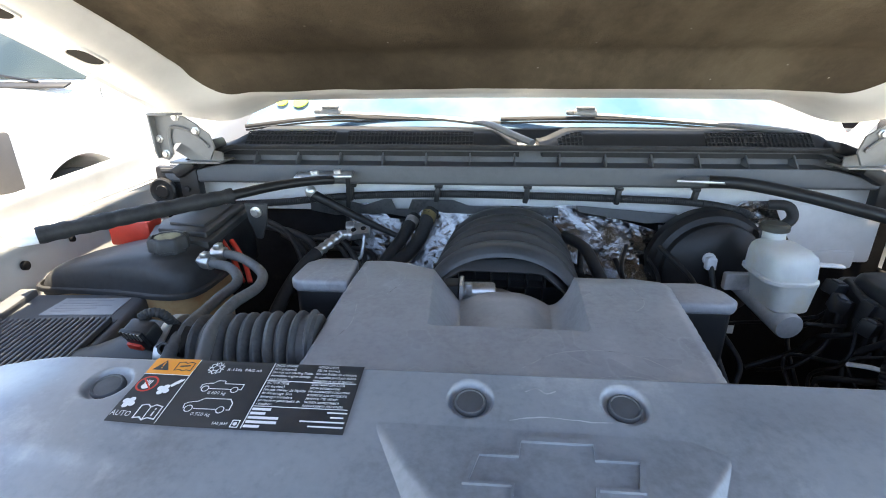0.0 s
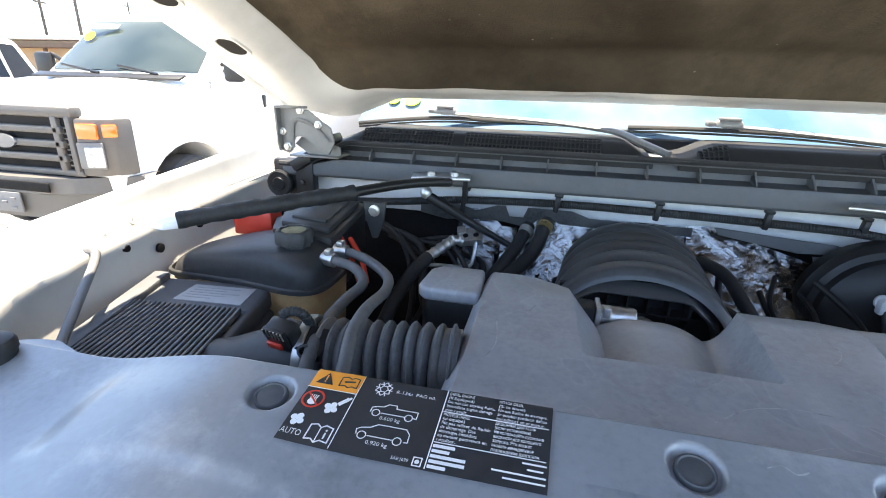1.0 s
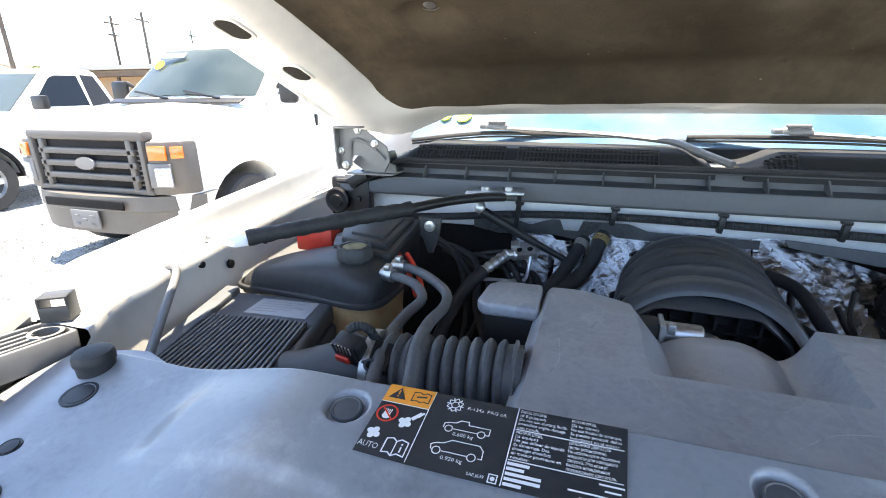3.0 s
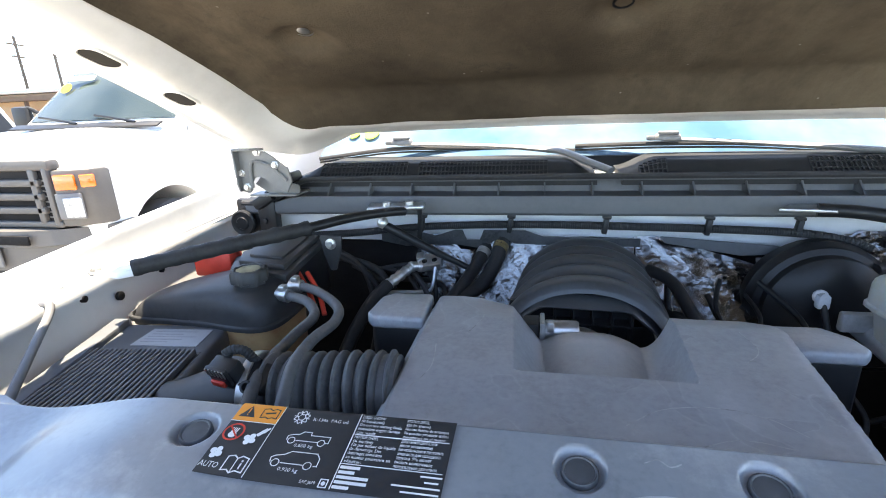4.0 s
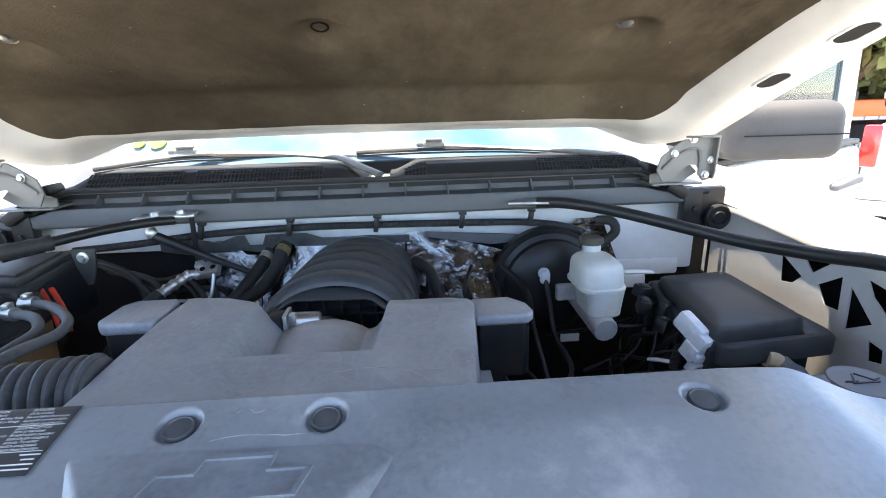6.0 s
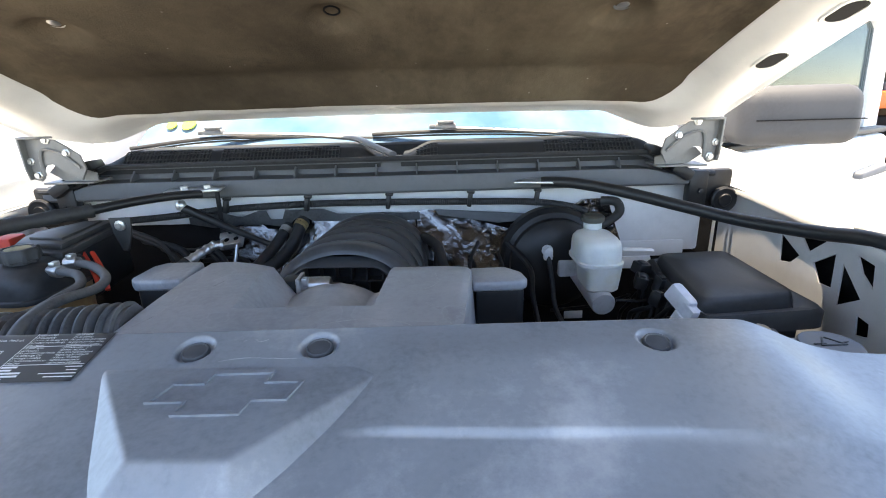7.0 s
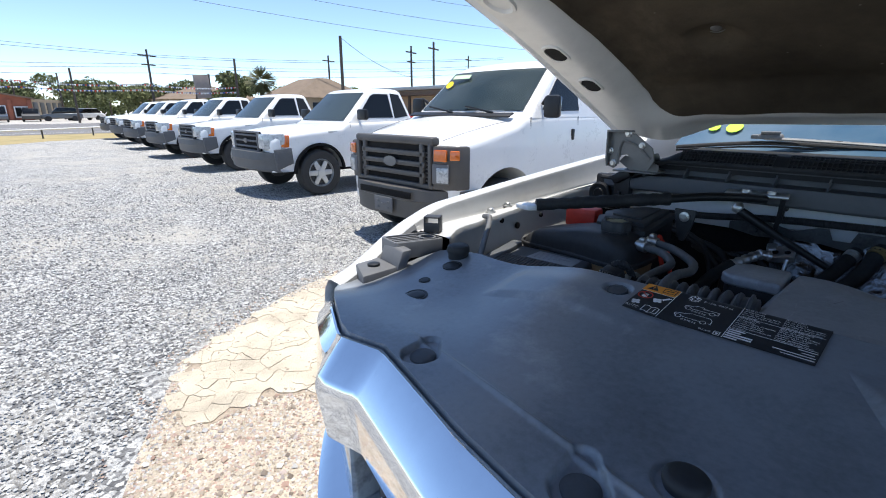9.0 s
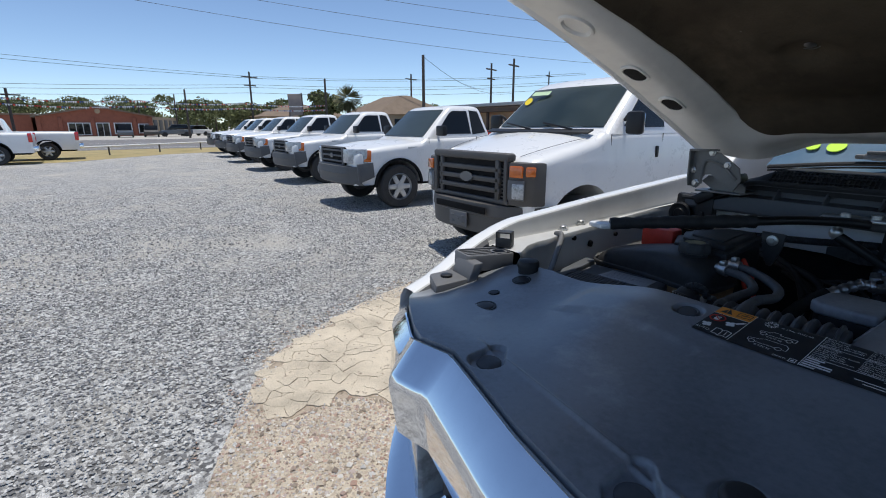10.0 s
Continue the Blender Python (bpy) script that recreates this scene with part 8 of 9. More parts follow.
# houses behind the row
for x, y, w, d, h, rh, lab in ((-53, 28.5, 9, 9, 2.7, 2.15, "tan house with a hipped brown roof"), (-80, 24, 16, 12, 2.8, 1.9, "low house with a grey shingle roof")):
    hs = thing("house", (x, y, 0), lab, "house", "far houses")
    bm = B()
    box(bm, (x, y, h / 2), (w, d, h), 0.03)
    part("wall", bm, M_TAN, hs, smooth=0)
    bm = B()
    box(bm, (x, y, h + rh / 2), (w * 1.12, d * 1.12, rh), 0.0, None, (0.45, 0.12))
    part("roof", bm, M_ROOF, hs, smooth=0)
    bm = B()
    box(bm, (x + w / 2, y - 2, 1.6), (0.1, 1.4, 1.2), 0.02)
    part("window", bm, M_TINT, hs)
shop = thing("shop_building", (-24, 28, 0), "long flat-roofed shop with a tan fascia and posts", "building")
bm = B()
box(bm, (-24, 31, 1.45), (26, 9, 2.9), 0.03)
part("wall", bm, M_TAN, shop, smooth=0)
bm = B()
box(bm, (-24, 27, 2.75), (27, 3.5, 0.4), 0.04)
part("fascia", bm, M_POLE, shop)
bm = B()
box(bm, (-24, 30, 3.10), (27, 10, 0.25), 0.04)
part("roof", bm, M_CORR, shop)
for k in range(7):
    bm = B()
    box(bm, (-36 + 4 * k, 25.6, 1.30), (0.18, 0.18, 2.6), 0.01)
    part("post", bm, M_POLE, shop)
bm = B()
box(bm, (-24, 24.5, 0.55), (24, 0.2, 1.1), 0.02)
solo("red_barrier", bm, M_RED, "red painted low wall behind the vehicles", "wall", base=(-24, 24.5, 0))

# far cars over the road
def far_car(x, y, mat, label, rz=0, h=1.6):
    c = thing("car", (0, 0, 0), label, "car", "cars across the road")
    bm = B()
    prism(bm, [(-2.2, 0.35), (-2.25, 0.75), (-1.3, 0.95), (-0.6, 1.0), (1.9, 1.02), (2.25, 0.95), (2.3, 0.4)], -0.9, 0.9, "x", 0.06, 2)
    part("body", bm, mat, c)
    bm = B()
    prism(bm, [(-1.0, 0.98), (-0.35, h), (1.5, h), (2.1, 1.0)], -0.78, 0.78, "x", 0.06, 2)
    part("cabin", bm, M_TINT, c)
    bm = B()
    box(bm, (0, 0.6, h), (1.4, 1.9, 0.06), 0.02)
    part("roof", bm, mat, c)
    for s in (-1, 1):
        for yy in (-1.4, 1.4):
            bm = B()
            lathe(bm, [(0.2, -0.1), (0.34, -0.1), (0.34, 0.1), (0.2, 0.1)], (s * 0.82, yy, 0.34), 20, rot(0, 90))
            part("wheel", bm, M_TYRE, c)
    c.matrix_basis = pose(x, y, 0, 0, 0, rz)
    return c


far_car(-82, 7.4, M_CARGREY, "dark grey estate car parked across the road", 0, 1.7)
far_car(-86, 10.4, M_WHITE, "white hatchback parked across the road", 30)
far_car(-80, 1.2, M_CARGREY, "dark pickup-like car nose to the shop", 88, 1.8)
far_car(-82, 4.4, M_TAUPE, "taupe utility car nose to the shop", 86, 1.6)
# flatbed trailer on the road
tr = thing("flatbed_trailer", (-56, -18, 0), "dark flatbed trailer standing on the road", "trailer")
bm = B()
box(bm, (-57, -16.5, 1.35), (2.5, 14, 0.22), 0.03)
part("deck", bm, M_TAUPE, tr)
bm = B()
box(bm, (-57, -16, 0.95), (1.0, 13, 0.4), 0.03)
part("chassis", bm, M_DARK, tr)
for yy in (-10.6, -11.9):
    for s in (-1, 1):
        bm = B()
        lathe(bm, [(0.25, -0.15), (0.5, -0.15), (0.5, 0.15), (0.25, 0.15)], (-57 + s * 1.05, yy, 0.5), 20, rot(0, 90))
        part("wheel", bm, M_TYRE, tr)

# ---- poles, cables, bunting ----


def pole(x, y, h, arms=1, lean=0.0, label="weathered wooden utility pole with crossarms"):
    p = thing("utility_pole", (x, y, 0), label, "utility pole", "utility poles")
    bm = B()
    tube(bm, [(x, y, 0), (x + lean * h, y, h)], lambda s: 0.13 - 0.005 * s, 8)
    part("pole", bm, M_POLE, p)
    for k in range(arms):
        bm = B()
        box(bm, (x + lean * h * 0.93, y, h - 0.6 - 0.9 * k), (0.10, 2.0 - 0.5 * k, 0.12), 0.01, rot(0, 0, 20))
        part("crossarm", bm, M_POLE, p)
    return p


def at10(px, py, dist):
    """A far place by its bearing from the lot's corner: degrees left of ahead, degrees up, metres."""
    return Vector((-0.09 - dist * math.sin(radians(px)), -0.61 + dist * math.cos(radians(px)), 0))


POLES = [(76.8, 62, 7.5, 2), (83.1, 70, 5.9, 0), (84.1, 95, 6.7, 0), (58.0, 36, 6.3, 0), (59.4, 60, 7.4, 1), (50.3, 52, 7.6, 2), (47.8, 48, 7.5, 1), (43.9, 75, 9.0, 1), (96.9, 60, 4.9, 1), (69.0, 50, 5.9, 0), (87.3, 95, 5.6, 0)]
tops = []
for b, d, h, arms in POLES:
    q = at10(b, 0, d)
    pole(q.x, q.y, h, arms, 0.0 if b < 70 else 0.012)
    tops.append((q, h))
cab = thing("power_cables", (-60, 0, 8), "thin overhead power cables", "cables")


def wire(a, b, sag, r=0.022):
    bm = B()
    a, b = Vector(a), Vector(b)
    tube(bm, [a, a.lerp(b, 0.25) - Vector((0, 0, sag * 0.75)), a.lerp(b, 0.5) - Vector((0, 0, sag)), a.lerp(b, 0.75) - Vector((0, 0, sag * 0.75)), b], r, 5, per=4)
    part("cable", bm, M_WIRE, cab, smooth=0)


P0, P1 = tops[0][0], tops[5][0]
for dz, up in ((0.4, 9.9), (0.6, 9.3), (1.3, 5.4), (1.6, 4.9), (2.2, 4.5)):
    e, e2 = at10(112, 0, 64), at10(40, 0, 60)
    wire((e.x, e.y - 10, up), (P0.x, P0.y, 7.4 - dz), 0.5, 0.017)
    wire((P0.x, P0.y, 7.4 - dz), (e2.x, e2.y, 7.6 - dz * 0.9), 0.5, 0.017)
for k in range(3):
    e, e2 = at10(110, 0, 40), at10(30, 0, 42)
    wire((e.x, e.y, 10.5 + 1.0 * k), (e2.x, e2.y, 5.4 + 1.2 * k), 1.0, 0.011)
wire((tops[3][0].x, tops[3][0].y, 6.2), (tops[5][0].x, tops[5][0].y, 5.0), 0.6, 0.012)
wire((tops[3][0].x, tops[3][0].y, 6.2), (tops[6][0].x, tops[6][0].y, 4.4), 0.9, 0.012)
flags = thing("bunting", (-45, 0, 5), "strings of red, white and blue pennants over the lot", "bunting")
random.seed(5)
FM = [M_WHITE, M_RED, material("blue_pennant", (0.04, 0.10, 0.35), 0.6, bump=0), M_PRINT]
bm = B()
a, b = at10(108, 0, 44), at10(69.0, 0, 50)
tube(bm, [a, a + Vector((0, 0, 3.7))], 0.05, 8)
part("post", bm, M_STEEL, flags)
for z0, z1 in ((3.35, 3.45), (2.98, 3.05)):
    bms = [B() for _ in range(4)]
    line_pts = []
    for k in range(240):
        t = k / 239
        z = z0 + (z1 - z0) * t - 0.16 * math.sin(math.pi * ((t * 4) % 1))
        p = a.lerp(b, t) + Vector((0, 0, z))
        line_pts.append(p)
        q = bms[random.choice((0, 0, 3, 1, 2, 0))]
        d = (b - a).normalized() * 0.14
        q.faces.new([q.verts.new(p), q.verts.new(p + d), q.verts.new(p + d * 0.5 + Vector((random.uniform(-0.08, 0.08), 0, -0.11 - 0.08 * random.random())))])
    for q, m in zip(bms, FM):
        tagged(part("pennant_string", q, m, flags, smooth=0), kind="stuff")
    bm = B()
    tube(bm, line_pts[::6] + [line_pts[-1]], 0.008, 4, per=1)
    part("string", bm, M_WIRE, flags, smooth=0)

# billboard
bb = at10(72.3, 0, 60)
sg = thing("billboard", (bb.x, bb.y, 0), "bare weathered billboard on posts", "billboard")
bm = B()
box(bm, (bb.x, bb.y, 3.85), (0.2, 1.9, 2.4), 0.03, rot(4, 0, 25))
part("board", bm, M_SIGN, sg)
bm = B()
box(bm, (bb.x - 0.4, bb.y + 0.92, 2.6), (0.16, 0.16, 5.2))
part("post", bm, M_POLE, sg)
bm = B()
box(bm, (bb.x + 0.3, bb.y - 0.8, 1.5), (0.16, 0.16, 3.0))
part("post", bm, M_POLE, sg)

# ---- trees ----


def leaf_crown(bm, c, rad, n, leaf, seed):
    random.seed(seed)
    lumps = [(Vector((random.gauss(0, 0.45), random.gauss(0, 0.45), random.gauss(0, 0.33))), random.uniform(0.35, 0.6)) for _ in range(9)]
    for _ in range(n):
        q, r = random.choice(lumps)
        d = Vector((random.gauss(0, 1), random.gauss(0, 1), random.gauss(0, 1))).normalized() * r * random.uniform(0.55, 1.05)
        p = Vector(c) + Vector(((q.x + d.x) * rad[0], (q.y + d.y) * rad[1], (q.z + d.z) * rad[2]))
        u = Vector((random.gauss(0, 1), random.gauss(0, 1), random.gauss(0, 1))).normalized() * leaf
        w = u.cross(Vector((random.gauss(0, 1), random.gauss(0, 1), random.gauss(0, 1)))).normalized() * leaf * 0.6
        bm.faces.new([bm.verts.new(p - u), bm.verts.new(p + w), bm.verts.new(p + u), bm.verts.new(p - w)])


def tree(x, y, h, r, seed, n=3600):
    t = thing("tree", (x, y, 0), "dusty green tree beyond the road", "tree", "far trees")
    bm = B()
    tube(bm, [(x, y, 0), (x + 0.1, y, h * 0.35), (x, y + 0.2, h * 0.6)], lambda s: max(0.05, 0.22 - 0.03 * s), 7)
    for k in range(4):
        a = k * 1.7 + seed
        tube(bm, [(x, y, h * 0.4), (x + r * 0.5 * math.cos(a), y + r * 0.5 * math.sin(a), h * 0.7)], 0.07, 5)
    part("trunk", bm, M_BARK, t)
    bm = B()
    leaf_crown(bm, (x, y, h * 0.66), (r, r, h * 0.36), n, 0.26, seed)
    part("crown", bm, M_LEAF, t, smooth=0)


bm = B()
for k in range(46):
    q = at10(46 + 1.45 * k, 0, 150 + 12 * math.sin(k * 2.3))
    leaf_crown(bm, (q.x, q.y, 1.9), (4.2, 4.2, 2.2 + 0.7 * math.sin(k * 1.7)), 260, 0.55, 300 + k)
solo("far_woods", bm, M_LEAF, "low hazy line of trees and scrub beyond the road", "woods", kind="stuff", smooth=0)
TREES = [(69.3, 75, 5.7, 3.4), (64.5, 90, 5.0, 4), (73.5, 110, 5.6, 5), (76.5, 85, 5.6, 4.0), (80.5, 130, 7.5, 5.5), (82.3, 110, 6.8, 5), (86.5, 120, 7.2, 5), (91, 140, 8.5, 7), (96, 130, 7.8, 6.5), (100.5, 120, 7.4, 6), (104, 110, 7.6, 6), (78.2, 95, 5.4, 3.5), (107, 105, 7, 6), (55, 90, 5.5, 4), (40, 70, 6, 4)]
for i, (b, d, h, r) in enumerate(TREES):
    q = at10(b, 0, d)
    tree(q.x, q.y, h, r, 20 + i)
q = at10(-42, 0, 13)
tree(q.x, q.y, 3.6, 1.8, 77, 1600)
# palm
q = at10(66.6, 0, 58)
pm = thing("palm_tree", (q.x, q.y, 0), "shaggy fan palm behind the parked row", "palm tree")
bm = B()
tube(bm, [(q.x, q.y, 0), (q.x + 0.1, q.y, 2.5), (q.x, q.y, 4.2)], lambda s: 0.32 - 0.02 * s, 9)
part("trunk", bm, M_BARK, pm)
bm = B()
random.seed(9)
for k in range(130):
    a, el = random.uniform(0, 6.283), radians(random.uniform(-65, 75))
    d = Vector((math.cos(a) * math.cos(el), math.sin(a) * math.cos(el), math.sin(el)))
    p0 = Vector((q.x, q.y, 4.5)) + d * 0.4
    p1 = p0 + d * random.uniform(0.9, 1.4)
    side = d.cross(Vector((0, 0, 1))).normalized()
    for j in range(-3, 4):
        tip = p1 + side * 0.16 * j + Vector((0, 0, -0.10 - 0.02 * j * j)) + d * 0.12 * (3 - abs(j)) * 0.5
        bm.faces.new([bm.verts.new(p0 + side * 0.02 * j), bm.verts.new(p0.lerp(tip, 0.6) + side * 0.05 + Vector((0, 0, 0.04))), bm.verts.new(tip)])
part("crown", bm, M_PALM, pm, smooth=0)

# right side, beyond the neighbour: steel shed and an orange machine
shed = thing("steel_shed", (9, 12, 0), "grey corrugated steel shed behind the neighbouring truck", "shed")
bm = B()
for k in range(60):
    x = 4.6 + 0.2 * k
    box(bm, (x, 12.0 + 0.03 * (k % 2), 2.2), (0.20, 0.05, 4.4))
part("cladding", bm, M_CORR, shed, smooth=0)
mach = thing("flat_trailer", (7.5, 9.5, 0), "orange painted trailer edge with dark frame", "trailer")
bm = B()
box(bm, (8.0, 9.2, 1.22), (5.5, 1.6, 0.30), 0.03)
part("deck", bm, M_MACHINE, mach)
bm = B()
box(bm, (8.0, 9.2, 0.75), (5.3, 1.2, 0.35), 0.03)
for k in range(4):
    box(bm, (6.0 + 1.3 * k, 8.6, 0.45), (0.15, 0.15, 0.9), 0.01)
part("frame", bm, M_DARK, mach)
bm = B()
for k in range(6):
    box(bm, (5.8 + 0.55 * k, 8.9, 1.42), (0.4, 0.3, 0.12 + 0.05 * (k % 3)), 0.02)
solo("stacked_parts", bm, M_BUMPER, "dark oddments stacked on the trailer deck", "scrap parts", base=(7, 8.9, 1.37))

# ---- print on the service label ----


def stroke(bm, pts, w, lift=0.0008, closed=False):
    """A flat line of width w through label points."""
    pts = list(pts) + ([pts[0]] if closed else [])
    for (u0, v0), (u1, v1) in zip(pts, pts[1:]):
        d = Vector((u1 - u0, v1 - v0))
        if d.length < 1e-9:
            continue
        nrm = Vector((-d.y, d.x)).normalized() * w / 2
        e = d.normalized() * w * 0.3
        q = [(u0 - e.x + nrm.x, v0 - e.y + nrm.y), (u1 + e.x + nrm.x, v1 + e.y + nrm.y), (u1 + e.x - nrm.x, v1 + e.y - nrm.y), (u0 - e.x - nrm.x, v0 - e.y - nrm.y)]
        bm.faces.new([bm.verts.new(on_label(u, v, lift)) for u, v in q])


def blob(bm, u, v, r, n=14, lift=0.0008, sq=1.0):
    bm.faces.new([bm.verts.new(on_label(u + r * math.cos(2 * math.pi * k / n), v + r * sq * math.sin(2 * math.pi * k / n), lift)) for k in range(n)])


def words(text, u, v, size, width=None, mat=None, name="print"):
    """A line of print laid on the label, its baseline at v."""
    cu = bpy.data.curves.new("type", "FONT")
    cu.body = text
    cu.size = 1.0
    cu.resolution_u = 2
    ob = bpy.data.objects.new("type", cu)
    scene.collection.objects.link(ob)
    bpy.context.view_layer.update()
    me = bpy.data.meshes.new_from_object(ob.evaluated_get(bpy.context.evaluated_depsgraph_get()))
    bpy.data.objects.remove(ob)
    bpy.data.curves.remove(cu)
    if not me.vertices:
        return
    far = max(p.co.x for p in me.vertices)
    sx = width / far if width else size
    bm = B()
    bm.from_mesh(me)
    bpy.data.meshes.remove(me)
    for p in bm.verts:
        p.co = on_label(u + p.co.x * sx, v - p.co.y * size, 0.0009)
    part(name, bm, mat or M_PRINT, label, smooth=0)


# ruled lines
for pts in ([(0.0425, 0.0215), (0.0425, 0.0725)], [(0.1145, 0.0015), (0.1145, 0.0725)], [(0.1155, 0.0228), (0.1955, 0.0228)], [(0.1155, 0.0505), (0.1955, 0.0505)], [(0.0, 0.0212), (0.0425, 0.0212), (0.0425, 0.0005)]):
    bm = B()
    stroke(bm, pts, 0.0008)
    part("ruled_line", bm, M_PRINT, label, smooth=0)
# warning triangle and handbook in the orange field
bm = B()
bm.faces.new([bm.verts.new(on_label(u, v, 0.0012)) for u, v in ((0.004, 0.0165), (0.0195, 0.0165), (0.0118, 0.004))])
part("warning_triangle", bm, M_LABEL, label, smooth=0)
bm = B()
stroke(bm, [(0.0118, 0.0075), (0.0118, 0.0120)], 0.0013, 0.0016)
blob(bm, 0.0118, 0.0142, 0.0008, 10, 0.0016)
part("exclamation_mark", bm, M_ORANGE, label, smooth=0)
bm = B()
stroke(bm, [(0.0245, 0.016), (0.0245, 0.0065), (0.0295, 0.0055), (0.0325, 0.0072), (0.0355, 0.0055), (0.0400, 0.0065), (0.0400, 0.016), (0.0355, 0.015), (0.0325, 0.0165), (0.0295, 0.015)], 0.0010, 0.0012, True)
stroke(bm, [(0.0285, 0.0110), (0.0365, 0.0098)], 0.0018, 0.0012)
part("handbook_sign", bm, M_LABEL, label, smooth=0)
# no-touch ring
bm = B()
ring = [(0.0108 + 0.0085 * math.cos(2 * math.pi * k / 28), 0.0335 + 0.0085 * math.sin(2 * math.pi * k / 28)) for k in range(28)]
stroke(bm, ring, 0.0016, 0.0011, True)
stroke(bm, [(0.0050, 0.0280), (0.0166, 0.0392)], 0.0014, 0.0014)
part("ban_ring", bm, M_RED, label, smooth=0)
bm = B()
blob(bm, 0.0108, 0.0362, 0.0036, 12, 0.0009, 0.9)
for k in range(4):
    stroke(bm, [(0.0085 + 0.0014 * k, 0.0355), (0.0082 + 0.0018 * k, 0.0292)], 0.0010, 0.0009)
part("glove_sign", bm, M_PRINT, label, smooth=0)


def fan(bm, u, v, r):
    for k in range(4):
        a = k * math.pi / 2 + 0.4
        blob(bm, u + r * 0.58 * math.cos(a), v + r * 0.58 * math.sin(a), r * 0.46, 12)
    blob(bm, u, v, r * 0.18)


bm = B()
fan(bm, 0.0285, 0.0385, 0.0058)
stroke(bm, [(0.0335, 0.0335), (0.0385, 0.0275)], 0.0034)
stroke(bm, [(0.0375, 0.0305), (0.0405, 0.0262)], 0.0020)
part("fan_sign", bm, M_PRINT, label, smooth=0)
bm = B()
fan(bm, 0.0085, 0.0545, 0.0058)
part("fan_sign", bm, M_PRINT, label, smooth=0)
words("AUTO", 0.0010, 0.0682, 0.0074, 0.0165)
bm = B()
stroke(bm, [(0.0215, 0.0690), (0.0215, 0.0565), (0.0265, 0.0550), (0.0300, 0.0575), (0.0335, 0.0550), (0.0395, 0.0565), (0.0395, 0.0690), (0.0335, 0.0680), (0.0300, 0.0705), (0.0265, 0.0680)], 0.0011, 0.0008, True)
stroke(bm, [(0.0300, 0.0575), (0.0300, 0.0705)], 0.0009)
stroke(bm, [(0.0352, 0.0615), (0.0352, 0.0660)], 0.0013)
blob(bm, 0.0352, 0.0592, 0.0009, 10)
part("handbook_sign", bm, M_PRINT, label, smooth=0)
# snowflake
bm = B()
for k in range(6):
    a = math.pi * k / 3 + 0.15
    c, s = math.cos(a), math.sin(a)
    o = (0.0625, 0.0110)
    stroke(bm, [(o[0] + c * 0.0032, o[1] + s * 0.0032), (o[0] + c * 0.0072, o[1] + s * 0.0072)], 0.0009)
    for t in (-0.5, 0.5):
        stroke(bm, [(o[0] + c * 0.0048, o[1] + s * 0.0048), (o[0] + math.cos(a + t) * 0.0070, o[1] + math.sin(a + t) * 0.0070)], 0.0008)
stroke(bm, [(0.0625 + 0.0034 * math.cos(math.pi * k / 3), 0.0110 + 0.0034 * math.sin(math.pi * k / 3)) for k in range(6)], 0.0008, 0.0008, True)
part("snowflake_sign", bm, M_PRINT, label, smooth=0)
words("R-134a  PAG oil.", 0.0735, 0.0135, 0.0046, 0.0330)


def ring_pts(u, v, r, n=14):
    return [(u + r * math.cos(2 * math.pi * k / n), v + r * math.sin(2 * math.pi * k / n)) for k in range(n)]


bm = B()
stroke(bm, [(0.0600, 0.0345), (0.0600, 0.0305), (0.0640, 0.0290), (0.0690, 0.0285), (0.0725, 0.0255), (0.0790, 0.0255), (0.0795, 0.0285), (0.0970, 0.0285), (0.0970, 0.0345), (0.0945, 0.0345)], 0.0008)
stroke(bm, [(0.0685, 0.0345), (0.0880, 0.0345)], 0.0008)
for u in (0.0645, 0.0910):
    stroke(bm, ring_pts(u, 0.0348, 0.0030), 0.0008, 0.0008, True)
part("pickup_outline", bm, M_PRINT, label, smooth=0)
bm = B()
stroke(bm, [(0.0570, 0.0560), (0.0560, 0.0520), (0.0590, 0.0500), (0.0660, 0.0485), (0.0710, 0.0450), (0.0930, 0.0450), (0.0965, 0.0490), (0.0968, 0.0560), (0.0940, 0.0560)], 0.0008)
stroke(bm, [(0.0660, 0.0560), (0.0850, 0.0560)], 0.0008)
for u in (0.0615, 0.0890):
    stroke(bm, ring_pts(u, 0.0562, 0.0032), 0.0008, 0.0008, True)
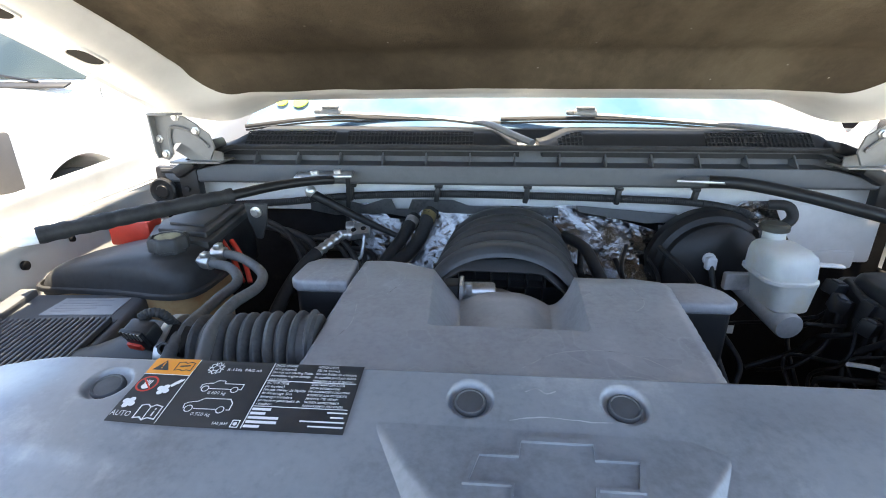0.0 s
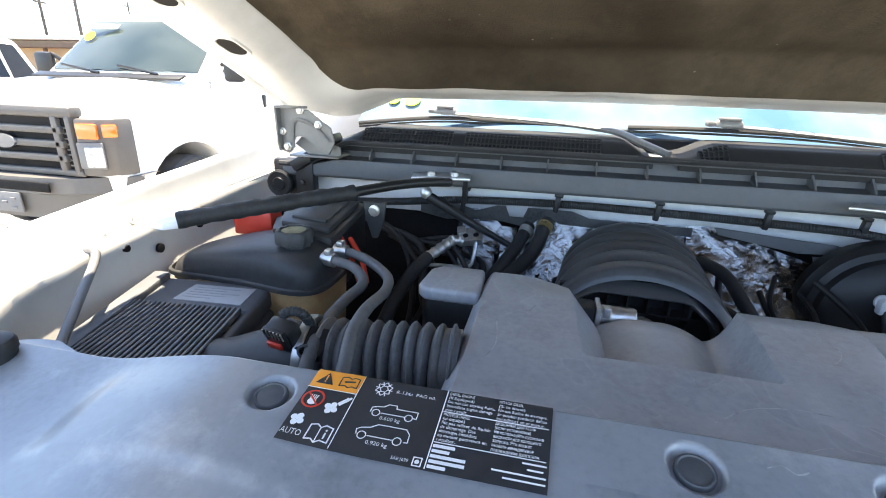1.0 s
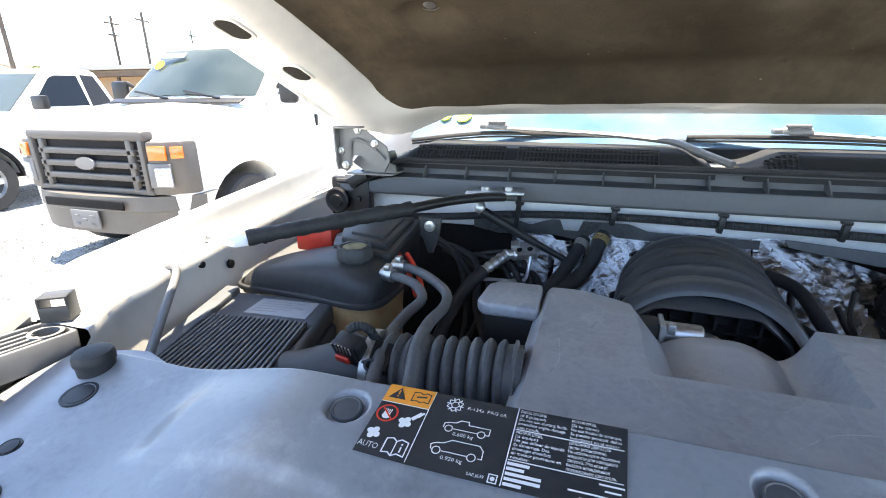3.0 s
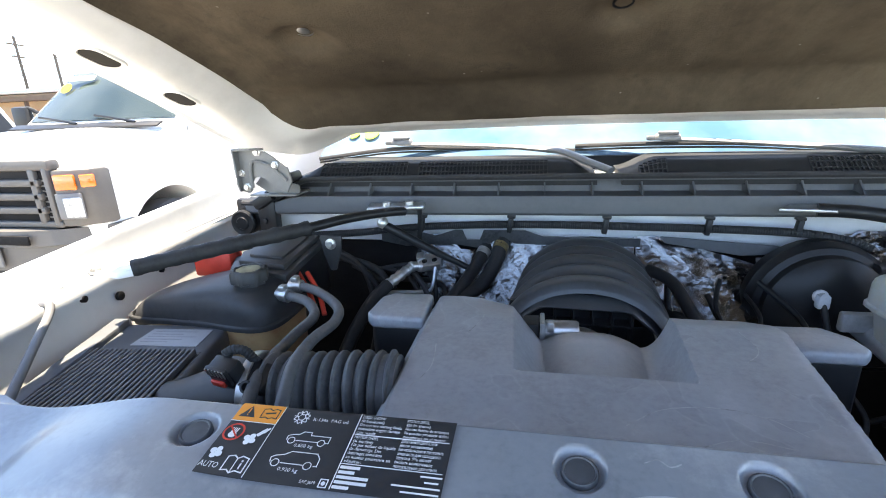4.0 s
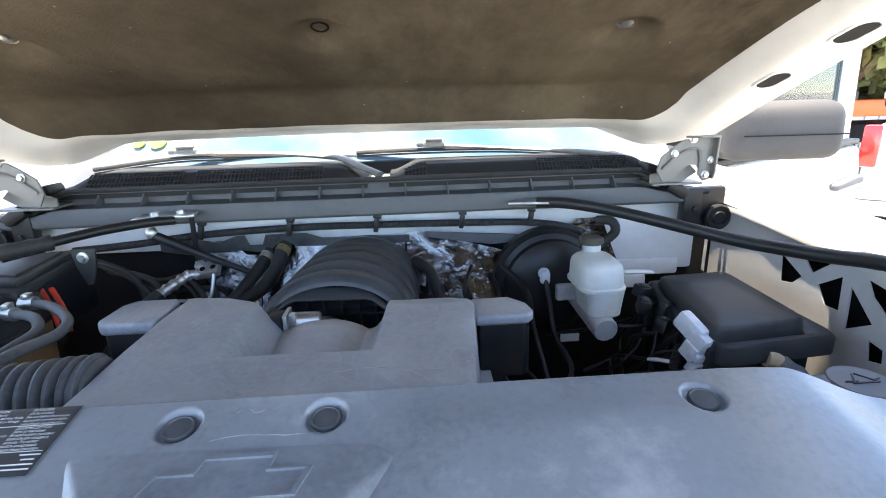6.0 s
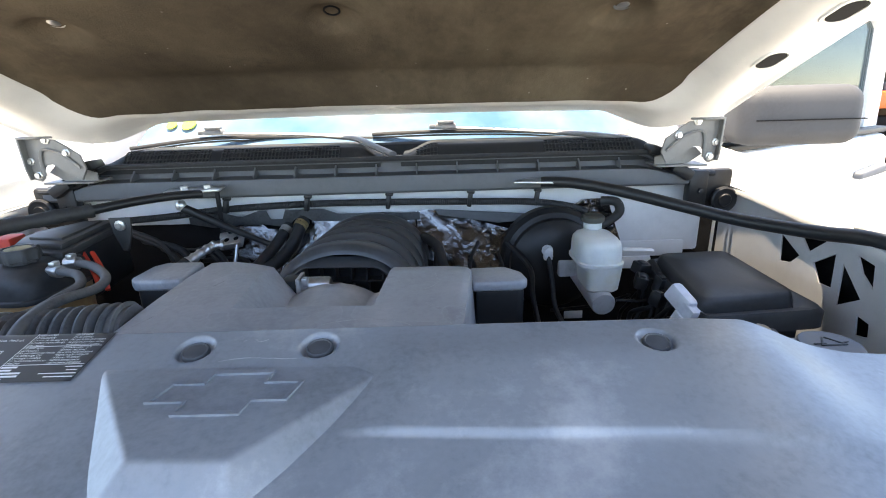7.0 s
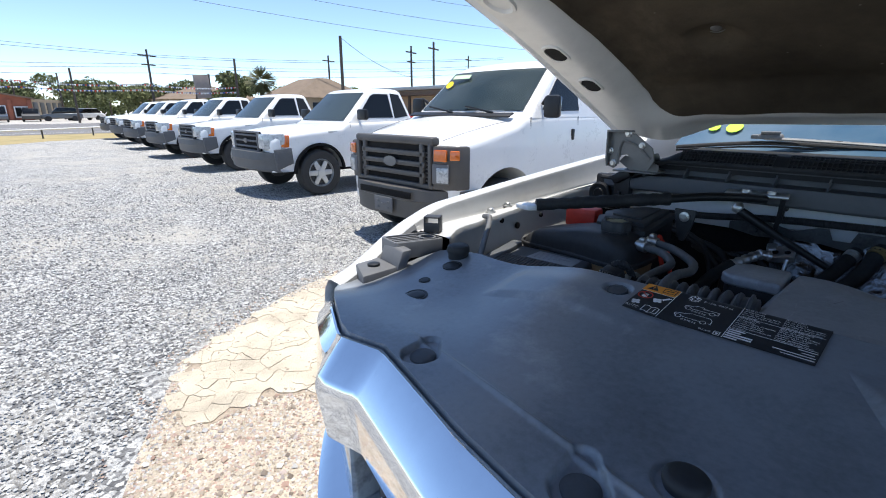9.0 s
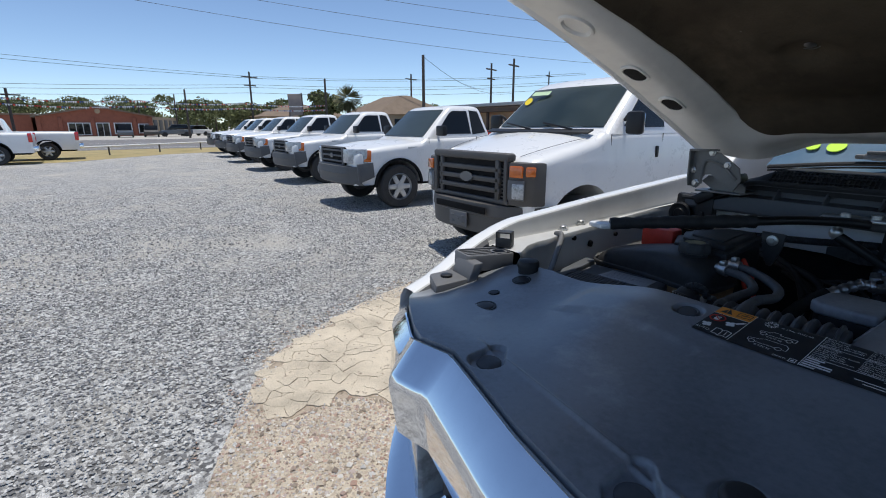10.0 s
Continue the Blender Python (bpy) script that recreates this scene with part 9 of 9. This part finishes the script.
part("wagon_outline", bm, M_PRINT, label, smooth=0)
words("0.600 kg", 0.0690, 0.0405, 0.0045, 0.0165)
words("0.920 kg", 0.0665, 0.0628, 0.0045, 0.0170)
words("SAE J639", 0.0890, 0.0705, 0.0036, 0.0130)
bm = B()
stroke(bm, [(0.1052, 0.0655), (0.1112, 0.0655), (0.1112, 0.0720), (0.1052, 0.0720)], 0.0009, 0.0008, True)
blob(bm, 0.1082, 0.0688, 0.0018, 8)
part("maker_square", bm, M_PRINT, label, smooth=0)
for lines, u, v0, step in (
        (("DIESEL ENGINE", "(If Equipped)", "Do not use starting fluids.", "Immediate engine damage", "can result."), 0.1165, 0.0060, 0.0040),
        (("MOTEUR DIESEL", "(si équipé)", "Ne pas utiliser de liquide", "de démarrage. Des", "dommages immédiats", "au moteur pourraient en", "résulter."), 0.1165, 0.0265, 0.0038),
        (("MOTOR DIESEL", "(Si lo tiene)", "No use fluidos de arranque.", "Se pueden producir daños", "inmediatos en el motor."), 0.1565, 0.0060, 0.0040),
        (("ДИЗЕЛЬНЫЙ ДВИГАТЕЛЬ", "(если установлен)", "Не используйте пусковые", "жидкости для холодного", "запуска. Это может", "вызвать немедленное", "повреждение двигателя."), 0.1565, 0.0265, 0.0038)):
    for i, tx in enumerate(lines):
        words(tx, u, v0 + step * i, 0.0040, min(0.0375, 0.00158 * len(tx)))
# lines that cannot be read: plain bars
bm = B()
for i, (u0, u1) in enumerate(((0.1165, 0.131), (0.1165, 0.129), (0.1165, 0.140), (0.1165, 0.140), (0.1165, 0.127))):
    k = u0
    while k < u1 - 0.001:
        stroke(bm, [(k, 0.0535 + 0.0042 * i), (k + 0.0022, 0.0535 + 0.0042 * i)], 0.0026)
        k += 0.0031
for i, (u0, u1) in enumerate(((0.180, 0.196), (0.184, 0.194), (0.160, 0.196), (0.168, 0.196))):
    stroke(bm, [(u0, 0.0540 + 0.0046 * i), (u1, 0.0540 + 0.0046 * i)], 0.0014)
tagged(part("fine_print", bm, M_PRINT, label, smooth=0), kind="stuff")
